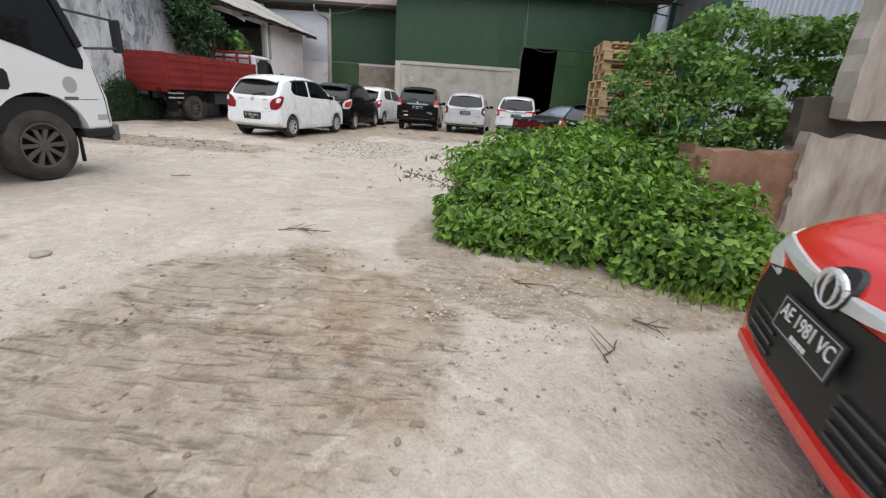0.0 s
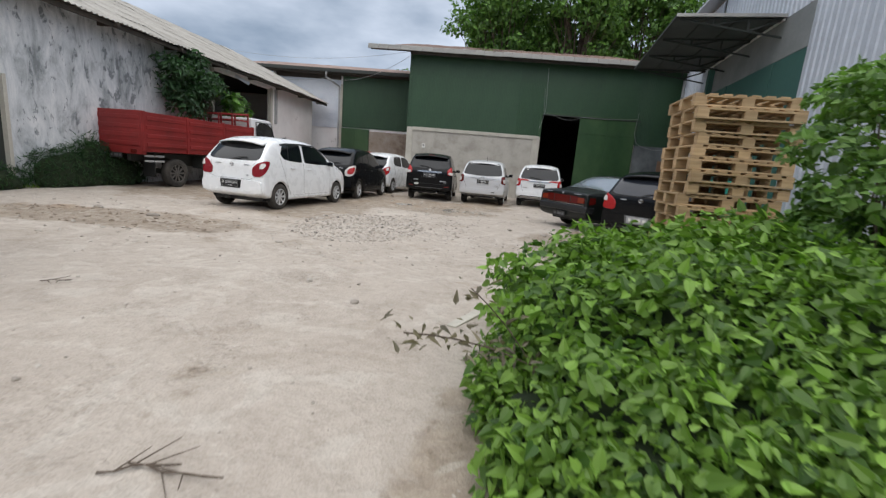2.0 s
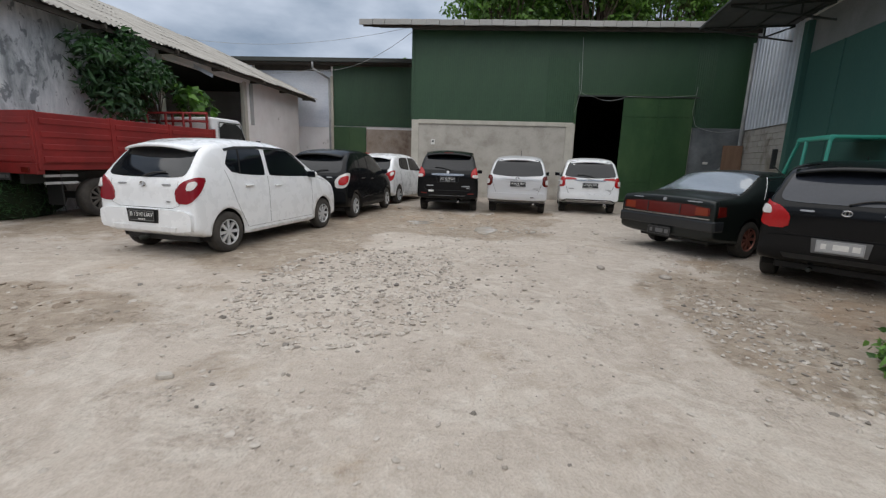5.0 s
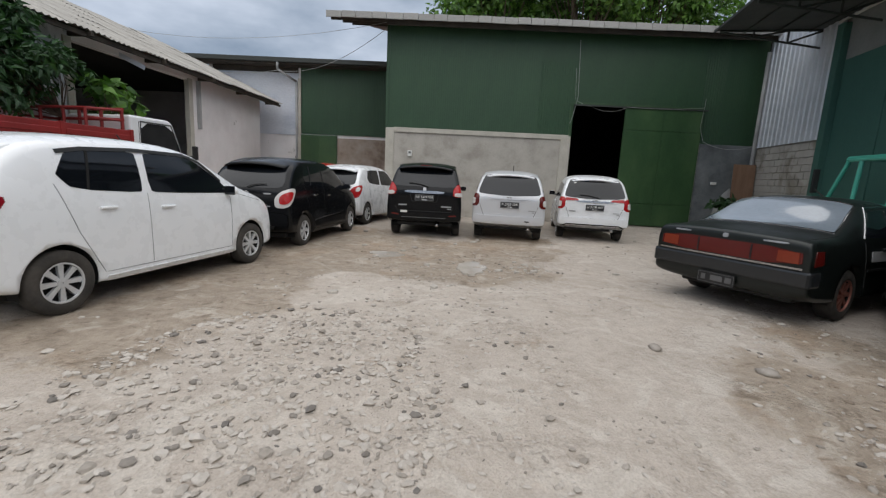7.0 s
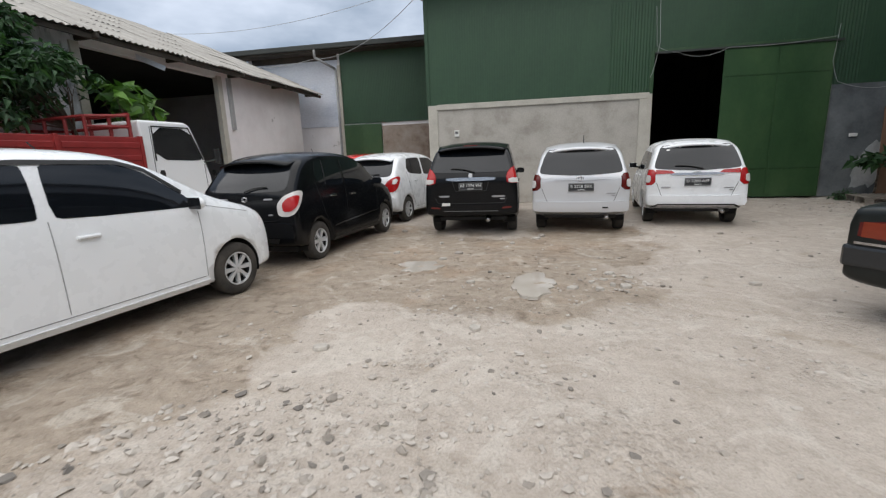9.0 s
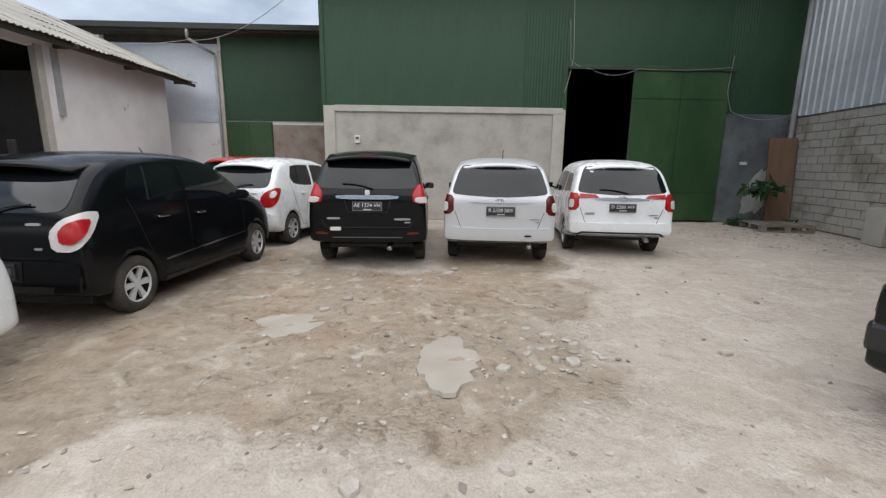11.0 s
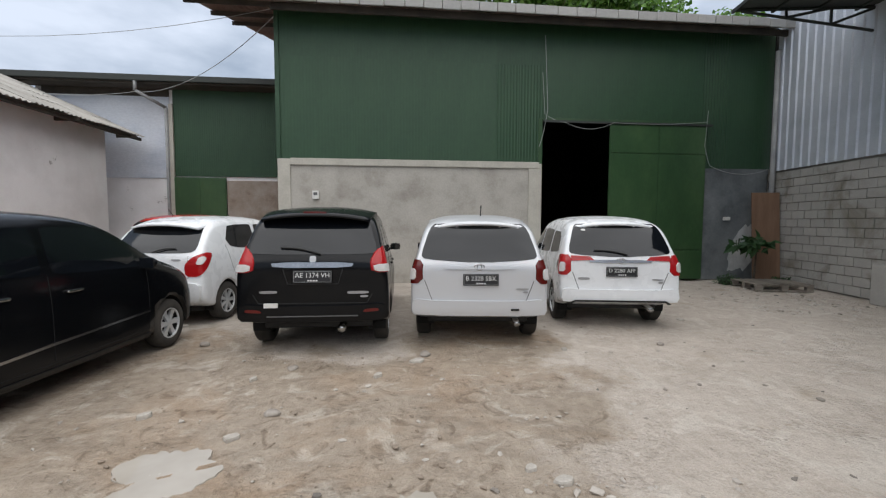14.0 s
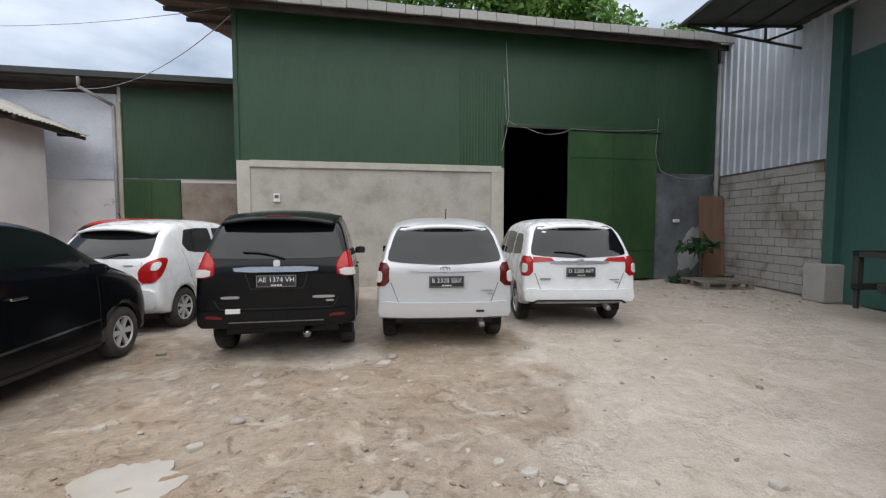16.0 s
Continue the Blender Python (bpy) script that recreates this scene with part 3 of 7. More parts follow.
part("corner_post", boxes((-6.06, -5.96, 26.98, 27.04, 3.0, 6.5)), M_GREEN, g_wall)
face_sheets(g_wall, M_GREEN, -5.96, -0.8, 3.0, 5.4, 27.014, 0.86, amp=0.0009)
face_sheets(g_wall, M_GREEN, -5.96, 0.4, 5.36, 6.5, 27.022, 0.86, amp=0.0009)
face_sheets(g_wall, M_GREEN, -0.8, 0.4, 3.0, 5.4, 27.014, 0.6, amp=0.006)
face_sheets(g_wall, M_GREEN, 0.4, 4.72, 4.12, 6.5, 27.02, 0.86, amp=0.0009)
face_sheets(g_wall, M_GREEN, 4.72, 5.4, 2.94, 6.5, 27.015, 0.68, amp=0.006)
face_sheets(g_wall, M_GREEN, 5.4, 6.66, 2.94, 6.5, 27.015, 0.86, amp=0.0009)
part("lower_panel", boxes((4.8, 6.62, 26.985, 27.04, 0, 2.94), bevel=0.01), M_GREY_PANEL, g_wall, "grey render with dark smoke stains")
patch = bmesh.new()
edge = []
for i in range(40):
    a = 6.28319 * i / 40
    k = 0.85 + 0.3 * noise.noise((math.cos(a) * 1.5, math.sin(a) * 1.5, 4.2)) + 0.12 * noise.noise((math.cos(a) * 6, math.sin(a) * 6, 1.0))
    px, pz = 6.05 + 0.5 * k * math.cos(a), 0.85 + 0.85 * k * math.sin(a)
    edge.append((min(6.6, px + 0.45 * (pz - 0.9)), 26.981, max(0.05, pz)))
rim_a = [patch.verts.new(q) for q in edge]
rim_b = [patch.verts.new((q[0], 26.99, q[2])) for q in edge]
patch.faces.new(rim_a)
for i in range(40):
    j = (i + 1) % 40
    patch.faces.new((rim_a[j], rim_a[i], rim_b[i], rim_b[j]))
bmesh.ops.recalc_face_normals(patch, faces=patch.faces[:])
part("peeled_patch", patch, M_PEELED, g_wall, "pale peeled patch of render")
part("lower_post", boxes((4.72, 4.8, 26.96, 27.04, 0, 2.96), bevel=0.006), M_TRIM, g_wall)
solid("wall_west", boxes((-5.99, -5.82, 27.18, 40, 0, 6.6)), M_GREEN, "green side wall of the warehouse", "wall", "structure")
# Inner walls and ceiling carry the warehouse's inner shade as colour.
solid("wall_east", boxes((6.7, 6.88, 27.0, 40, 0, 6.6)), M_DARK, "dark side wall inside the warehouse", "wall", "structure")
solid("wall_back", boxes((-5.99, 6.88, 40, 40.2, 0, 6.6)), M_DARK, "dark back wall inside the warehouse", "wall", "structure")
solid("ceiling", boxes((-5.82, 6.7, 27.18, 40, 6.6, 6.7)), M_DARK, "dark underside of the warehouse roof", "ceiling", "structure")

# sliding door leaf
door = solid("door_1", boxes((2.14, 4.76, 26.9, 26.95, 0.03, 4.0), bevel=0.006), M_GREEN_DARK, "green sheet metal sliding door standing half open", "door", "structure")
for z0, z1 in ((0.06, 0.78), (0.82, 3.25), (3.29, 3.97)):
    part("door_panel", boxes((2.17, 3.42, 26.885, 26.9, z0, z1), bevel=0.004), M_GREEN_DARK, door)
    part("door_panel", boxes((3.46, 4.73, 26.885, 26.9, z0, z1), bevel=0.004), M_GREEN_DARK, door)
part("door_rail", boxes((0.4, 4.9, 26.86, 26.95, 4.0, 4.05)), M_STEEL, door)

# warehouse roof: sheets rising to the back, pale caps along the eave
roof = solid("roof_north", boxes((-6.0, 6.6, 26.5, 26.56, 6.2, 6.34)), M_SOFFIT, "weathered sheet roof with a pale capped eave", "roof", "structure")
slope = radians(15)
ROOF_M = pose(-7.9, 26.32, 6.36) @ pose(0, 0, 0, math.degrees(slope), 0, 0)
roof_sheet = {}
for r in range(7):
    for i in range(15):
        w = 1.0 if i < 14 else 0.35
        if w not in roof_sheet:
            bm = corrugated(w + 0.04, 2.15, 0.15, 0.02, 0.008)
            bm.transform(Matrix.Rotation(radians(-90), 4, "X"))
            roof_sheet[w] = mesh_of("roof_sheet", bm, M_RUST_ROOF)
        ob = new("roof_sheet", roof_sheet[w])
        ob.parent = roof
        ob.matrix_world = ROOF_M @ pose(i * 1.0, 2.0 * r, 0.03 + 0.02 * (i % 2), -0.8, 0, 0)
        ob.scale = (1, 1, -1)
for i in range(3):
    bm = boxes((0, 14.35, 0, 0.08, 0, 0.1))
    part("purlin", bm, M_SOFFIT, roof).matrix_world = ROOF_M @ pose(0, 0.35 + 1.5 * i, -0.12)
x = -7.95
caps = {}
while x < 6.4:
    w = random.choice((0.42, 0.46, 0.5, 0.54))
    if w not in caps:
        caps[w] = mesh_of("eave_cap", boxes((0, w - 0.012, 0, 0.05, 0, 0.2), (0, w - 0.012, 0.05, 0.24, 0.16, 0.2), bevel=0.012), M_FASCIA)
    ob = new("eave_cap", caps[w])
    ob.parent = roof
    ob.matrix_world = pose(x, 26.28 + random.uniform(-0.01, 0.01), 6.3 + random.uniform(-0.008, 0.008), 0, random.uniform(-0.6, 0.6), 0)
    x += w

# far green shed on the left, set back
far = solid("wall_far", boxes((-15.5, -5.99, 32.7, 32.9, 0, 6.3)), M_CREAM, "cream and green shed wall with a pale blue upper strip", "wall", "structure")
part("upper_strip", boxes((-15.3, -11.2, 32.66, 32.7, 3.02, 5.85), bevel=0.006), M_PALE_BLUE, far, "faded pale blue upper strip")
# Shade below the far eave, drawn as a dark strip.
part("upper_strip", boxes((-15.3, -11.2, 32.67, 32.7, 5.85, 6.2)), M_SOFFIT, far, "dark band painted as shade under the roof")
part("column", boxes((-11.2, -11.06, 32.58, 32.7, 0, 5.6), bevel=0.01), M_TRIM, far)
face_sheets(far, M_GREEN, -11.06, -6.0, 3.1, 6.25, 32.66, 0.86, amp=0.003)
part("base_wall", boxes((-9.28, -6.0, 32.56, 32.7, 0, 2.95)), M_BRICK_BASE, far, "rough bare masonry base")
door2 = solid("door_2", boxes((-11.05, -9.3, 32.54, 32.6, 0.02, 3.05), bevel=0.006), M_GREEN_DARK, "closed green sheet metal shed door", "door", "structure")
part("door_panel", boxes((-11.0, -10.2, 32.525, 32.54, 0.06, 3.0), bevel=0.004), M_GREEN_DARK, door2)
part("door_panel", boxes((-10.15, -9.34, 32.525, 32.54, 0.06, 3.0), bevel=0.004), M_GREEN_DARK, door2)
far_roof = solid("roof_far", prism([(32.0, 6.22), (32.0, 6.34), (40.0, 8.1), (40.0, 7.98)], -19.0, -6.02), M_RUST_ROOF, "rusty sheet roof of the far shed", "roof", "structure")
part("gutter", boxes((-19.0, -6.02, 31.88, 32.0, 6.16, 6.36), bevel=0.015), M_STEEL, far_roof)
part("soffit", boxes((-19.0, -6.02, 32.0, 32.7, 6.1, 6.2)), M_SOFFIT, far_roof)
pipe = bmesh.new()
for a, b in (((-11.9, 31.95, 6.2), (-11.9, 31.95, 5.85)), ((-11.9, 31.95, 5.85), (-11.25, 32.55, 5.45)), ((-11.25, 32.55, 5.45), (-11.25, 32.55, 0))):
    rod(pipe, a, b, 0.055)
part("downpipe", pipe, M_PIPE, far_roof, smooth=True)

# white building on the left: wall with a tall opening
WEST = pose(-12.36, 31.08, 0, 0, 0, -2.5)
w_wall = solid("wall_left", boxes((-0.2, 0, -4.65, 0, 0, 4.5), (-0.2, 0, -9.05, -4.65, 4.15, 4.5)), M_CREAM, "worn white rendered building wall", "wall", "structure", WEST)
w_wall2 = solid("wall_left_near", boxes((-0.2, 0, -16.3, -9.05, 0, 4.5), (-0.2, 0, -30, -17.4, 0, 4.5), (-0.2, 0, -17.4, -16.3, 2.45, 4.5)), M_WHITE_WALL, "white rendered wall with grey damp stains", "wall", "structure", WEST)
solid("wall_left_end", boxes((-9, -0.2, -0.2, 0, 0, 4.5)), M_CREAM, "worn white rendered end wall", "wall", "structure", WEST)
# Ceiling added and coloured near black, so the opening looks unlit.
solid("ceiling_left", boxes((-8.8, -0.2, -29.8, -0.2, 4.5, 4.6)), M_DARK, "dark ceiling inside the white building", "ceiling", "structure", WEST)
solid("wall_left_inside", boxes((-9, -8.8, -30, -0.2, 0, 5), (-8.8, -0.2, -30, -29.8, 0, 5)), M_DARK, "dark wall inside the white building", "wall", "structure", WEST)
part("post", boxes((-0.12, 0.05, -4.85, -4.65, 0, 4.2), bevel=0.008), M_TRIM, w_wall).matrix_world = WEST
part("post", boxes((-0.1, 0.1, -4.4, -4.28, 2.6, 4.2), bevel=0.008), M_PIPE, w_wall).matrix_world = WEST
part("post", boxes((-0.12, 0.05, -9.25, -9.05, 0, 4.2), bevel=0.008), M_TRIM, w_wall).matrix_world = WEST
ang = radians(24)
w_roof = solid("roof_left", boxes((-9.5, 0.5, -30, 1.0, 4.9, 4.92)), M_SOFFIT, "weathered cement sheet roof with a deep eave", "roof", "structure", WEST)
w_roof.data.transform(Matrix.Diagonal((0.02, 1, 0.02, 1)))
w_sheet = {}
for i in range(29):
    for r in range(5):
        if not w_sheet:
            bm = corrugated(1.1, 1.3, 0.15, 0.02, 0.008)
            bm.transform(Matrix.Rotation(radians(-90), 4, "X"))
            w_sheet[0] = mesh_of("roof_sheet", bm, M_ROOF)
        ob = new("roof_sheet", w_sheet[0])
        ob.parent = w_roof
        ob.matrix_world = WEST @ pose(0.58, 0.99 - 1.06 * i, 4.3) @ pose(0, 0, 0, 0, 24, 0) @ pose(0, 0, 0.0, 0, 0, 90) @ pose(-1.06 * 0, 1.2 * r, 0.03 + 0.02 * ((i + r) % 2) + random.uniform(0, 0.012), random.uniform(-0.4, 0.4), 0, random.uniform(-0.3, 0.3)) @ pose(-1.06, 0, 0)
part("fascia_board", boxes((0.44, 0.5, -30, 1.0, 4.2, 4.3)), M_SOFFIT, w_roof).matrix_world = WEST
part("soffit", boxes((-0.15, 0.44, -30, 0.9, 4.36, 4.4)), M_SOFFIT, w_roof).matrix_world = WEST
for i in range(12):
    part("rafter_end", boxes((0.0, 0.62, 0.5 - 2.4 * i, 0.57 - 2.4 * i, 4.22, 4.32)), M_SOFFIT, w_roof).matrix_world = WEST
hang = part("loose_sheet", boxes((0, 0.03, -1.2, 0, -0.12, 0.0)), M_ZINC, w_roof, "loose pale strip hanging under the eave")
hang.matrix_world = WEST @ pose(0.25, -7.0, 4.05, -18, 0, -25)
door3 = solid("door_3", boxes((-0.16, -0.1, -17.36, -16.34, 0.02, 2.42), bevel=0.006), M_STEEL, "dark door in the white wall", "door", "structure", WEST)
part("door_frame", boxes((-0.1, 0.03, -17.4, -17.32, 0, 2.5), (-0.1, 0.03, -16.38, -16.3, 0, 2.5), bevel=0.004), M_TRIM, door3).matrix_world = WEST

# right-hand building: block base and ribbed sheets, then green doors under a canopy
EAST = pose(6.0, 23.17, 0, 0, 0, -9.6)
r_wall = solid("wall_right", boxes((0.02, 0.18, -14, 3.75, 0, 8.2)), M_MORTAR, "right-hand shed wall of blocks, ribbed sheet and green doors", "wall", "structure", EAST)
S_M = pose(0, 0, 0, 0, 0, -90)


def east_sheets(y0, y1, z0, z1, mat):
    y = y1
    while y > y0 + 0.05:
        w = min(1.0, y - y0)
        ob = part("ribbed_sheet", ribbed(w, z1 - z0), mat, r_wall)
        ob.matrix_world = EAST @ pose(-0.02 - 0.004 * random.random(), y, z0, 0, 0, -90)
        y -= 1.0


east_sheets(0.1, 3.7, 2.86, 8.0, M_ZINC)
east_sheets(-14, -6.45, 0.2, 8.0, M_ZINC)
east_sheets(-6.45, 0.0, 5.75, 8.0, M_ZINC)
part("header", boxes((-0.03, 0.02, -6.45, -0.05, 4.72, 5.75), bevel=0.006), M_HEADER, r_wall, "dull grey sheet header over the doors").matrix_world = EAST
for i in range(4):
    part("green_panel", boxes((-0.02 - 0.02 * (i % 2), 0.02, -6.45 + 1.6 * i, -4.86 + 1.6 * i, 0.02, 4.72), bevel=0.006), M_TEAL, r_wall, "blue-green painted sheet panel").matrix_world = EAST
part("pillar", boxes((-0.2, 0.05, -0.12, 0.12, 0.75, 5.6), bevel=0.01), M_TEAL, r_wall, "blue-green painted pillar").matrix_world = EAST
part("plinth", boxes((-0.42, 0.02, -0.22, 0.28, 0, 0.75), bevel=0.02), M_BLOCK, r_wall, "concrete plinth").matrix_world = EAST
part("downpipe", rod(bmesh.new(), (-0.12, 3.55, 0), (-0.12, 3.55, 5.9), 0.06), M_PIPE, r_wall, smooth=True).matrix_world = EAST

canopy = solid("canopy", boxes((-2.62, 0.0, -5.1, 1.15, 5.8, 5.83)), M_CANOPY, "dark grey sheet canopy on steel trusses", "canopy", "structure", EAST)
part("edge_strip", boxes((-2.66, -2.62, -5.12, 1.17, 5.77, 5.84)), M_STEEL, canopy).matrix_world = EAST
part("end_strip", boxes((-2.66, 0.0, -5.15, -5.1, 5.77, 5.85)), M_FASCIA, canopy).matrix_world = EAST
# White strip added where daylight shows between canopy and header.
part("light_gap_strip", boxes((-0.1, -0.06, -5.1, 0.3, 5.7, 5.745)), M_WHITE_PLASTIC, canopy, "pale strip standing in for a bright gap along the wall").matrix_world = EAST
for y in (1.0, -1.1, -3.1, -5.0):
    bm = bmesh.new()
    for a, b in (((-2.55, y, 5.76), (0, y, 5.76)), ((-2.55, y, 5.74), (0, y, 5.3)), ((-1.7, y, 5.76), (-1.7, y, 5.6)), ((-0.85, y, 5.76), (-0.85, y, 5.45)), ((-1.7, y, 5.6), (-0.85, y, 5.76)), ((-0.85, y, 5.45), (0, y, 5.76))):
        rod(bm, a, b, 0.028, 6)
    part("truss", bm, M_STEEL, canopy).matrix_world = EAST
for x in (-1.9, -1.1, -0.3):
    part("purlin", boxes((x, x + 0.05, -5.1, 1.15, 5.76, 5.8)), M_STEEL, canopy).matrix_world = EAST
r_roof = solid("roof_right", boxes((-0.5, 8.0, -14.0, 4.2, 8.15, 8.25)), M_ZINC, "pale sheet roof of the right-hand shed", "roof", "structure", EAST)


# ---- vehicles ----
from mathutils.bvhtree import BVHTree


def car_body(stations, half_w, wheels, r_arch, crisp=0.35):
    """A closed, smoothed body shell from stations (y, z_bottom, z_belt, z_top, w_low, w_belt, w_top), with cut wheel arches. Returns a mesh and a search tree."""
    bm = bmesh.new()
    rings = []
    for y, zb, zl, zt, wl_, wb, wt in stations:
        wm = max(wl_, wb)
        h = [(0, zb), (wl_ * 0.93, zb), (wl_, zb + 0.05), (wm * 1.0, zb + 0.38 * (zl - zb)), (wm * 0.995, zb + 0.72 * (zl - zb)), (wb, zl), (wb + (wt - wb) * 0.5, zl + (zt - zl) * 0.55), (wt, zt - 0.12 * (zt - zl) - 0.01), (wt * 0.78, zt), (0, zt + 0.02)]
        pts = [bm.verts.new((x * half_w, y, z)) for x, z in h]
        mir = [bm.verts.new((-x * half_w, y, z)) for x, z in h[1:-1]]
        rings.append(pts + mir[::-1])
    k = len(rings[0])
    for a, b in zip(rings, rings[1:]):
        for i in range(k):
            j = (i + 1) % k
            bm.faces.new((a[i], a[j], b[j], b[i]))
    sharp = bm.edges.layers.float.new("crease_edge")
    for a, b in zip(rings, rings[1:]):
        for i in (2, 5, 7, k - 2, k - 5, k - 7):
            bm.edges.get((a[i], b[i]))[sharp] = crisp
    for r in (rings[0], rings[-1]):
        for i in range(8):
            q = [r[i], r[i + 1], r[(k - i - 1)], r[(k - i) % k]]
            u = []
            for v in q:
                if v not in u:
                    u.append(v)
            bm.faces.new(u)
        bm.faces.new((r[8], r[9], r[10]))
    bmesh.ops.recalc_face_normals(bm, faces=bm.faces[:])
    me = mesh_of("body", bm, None)
    ob = new("cage", me)
    s = ob.modifiers.new("s", "SUBSURF")
    s.levels = 2
    full = bpy.data.meshes.new_from_object(ob.evaluated_get(bpy.context.evaluated_depsgraph_get()))
    tb = bmesh.new()
    tb.from_mesh(full)
    tree = BVHTree.FromBMesh(tb)
    tb.free()
    ob.modifiers.remove(s)
    ob.data = full
    cut = bmesh.new()
    for wy, wz in wheels:
        for sgn in (-1, 1):
            x0 = sgn * (half_w - 0.26)
            rings2 = []
            for x in (x0, sgn * (half_w + 0.2)):
                rings2.append([cut.verts.new((x, wy + r_arch * math.cos(0.19635 * i), wz + r_arch * math.sin(0.19635 * i))) for i in range(32)])
            for i in range(32):
                cut.faces.new((rings2[0][i], rings2[0][(i + 1) % 32], rings2[1][(i + 1) % 32], rings2[1][i]))
            cut.faces.new(rings2[0])
            cut.faces.new(rings2[1])
    bmesh.ops.recalc_face_normals(cut, faces=cut.faces[:])
    co = new("cutter", mesh_of("cutter", cut, None))
    b = ob.modifiers.new("b", "BOOLEAN")
    b.operation = "DIFFERENCE"
    b.solver = "EXACT"
    b.object = co
    out = bpy.data.meshes.new_from_object(ob.evaluated_get(bpy.context.evaluated_depsgraph_get()))
    bpy.data.objects.remove(ob)
    bpy.data.objects.remove(co)
    out.name = "body"
    return out, tree


def rounded(poly, times=2, cut=0.2):
    for _ in range(times):
        out = []
        for i, (a, b) in enumerate(poly):
            c, d = poly[(i + 1) % len(poly)]
            out += [(a * (1 - cut) + c * cut, b * (1 - cut) + d * cut), (a * cut + c * (1 - cut), b * cut + d * (1 - cut))]
        poly = out
    return poly


VIEWS = {"rear": (Vector((0, 1, 0)), lambda a, b: Vector((a, -6, b))), "front": (Vector((0, -1, 0)), lambda a, b: Vector((a, 6, b))), "right": (Vector((-1, 0, 0)), lambda a, b: Vector((6, a, b))), "left": (Vector((1, 0, 0)), lambda a, b: Vector((-6, a, b))), "top": (Vector((0, 0, -1)), lambda a, b: Vector((a, b, 6))), "corner_right": (Vector((-0.7071, 0.7071, 0)), lambda a, b: Vector((0.7071 * a + 4.2, 0.7071 * a - 4.2, b))), "corner_left": (Vector((0.7071, 0.7071, 0)), lambda a, b: Vector((-0.7071 * a - 4.2, 0.7071 * a - 4.2, b)))}


def panel(tree, poly, view, lift=0.006, deep=0.02, step=0.08, bm=None):
    """A patch with the outline poly laid on the body as seen from one side."""
    way, start = VIEWS[view]
    f = bmesh.new()
    f.faces.new([f.verts.new((a, b, 0)) for a, b in poly])
    for axis in (0, 1):
        lo, hi = min(p[axis] for p in poly), max(p[axis] for p in poly)
        k = int((hi - lo) / step)
        for i in range(1, k + 1):
            c = [0, 0, 0]
            c[axis] = lo + (hi - lo) * i / (k + 1)
            nrm = [0, 0, 0]
            nrm[axis] = 1
            bmesh.ops.bisect_plane(f, geom=f.verts[:] + f.edges[:] + f.faces[:], plane_co=c, plane_no=nrm)
    bmesh.ops.triangulate(f, faces=f.faces[:])
    missed = []
    for v in f.verts:
        o = start(v.co.x, v.co.y)
        hit, nrm, _, dist = tree.ray_cast(o, way)
        if hit is None:
            missed.append(v)
            continue
        if nrm.dot(way) > 0:
            nrm = -nrm
        v.co = hit + (nrm * 0.5 - way * 0.5) * lift
    bmesh.ops.delete(f, geom=missed, context="VERTS")
    rim = [e for e in f.edges if e.is_boundary]
    twin, lip = {}, {}
    for e in rim:
        for v in e.verts:
            if v not in twin:
                lip[v] = f.verts.new(v.co)
                twin[v] = f.verts.new(v.co + way * deep)
    for a, b in [tuple(e.verts) for e in rim]:
        f.faces.new((lip[a], lip[b], twin[b], twin[a]))
    if bm is None:
        return f
    me = bpy.data.meshes.new("tmp")
    f.to_mesh(me)
    f.free()
    bm.from_mesh(me)
    bpy.data.meshes.remove(me)
    return bm


def strip(pts, w):
    """The outline of a narrow band along a line of points."""
    a, b = [], []
    for i, p in enumerate(pts):
        q = Vector(pts[min(i + 1, len(pts) - 1)]) - Vector(pts[max(i - 1, 0)])
        n = Vector((-q.y, q.x)).normalized() * w / 2
        a.append((p[0] + n.x, p[1] + n.y))
        b.append((p[0] - n.x, p[1] - n.y))
    return a + b[::-1]


def mirror(poly):
    return [(-a, b) for a, b in poly][::-1]


WHEEL_CACHE = {}


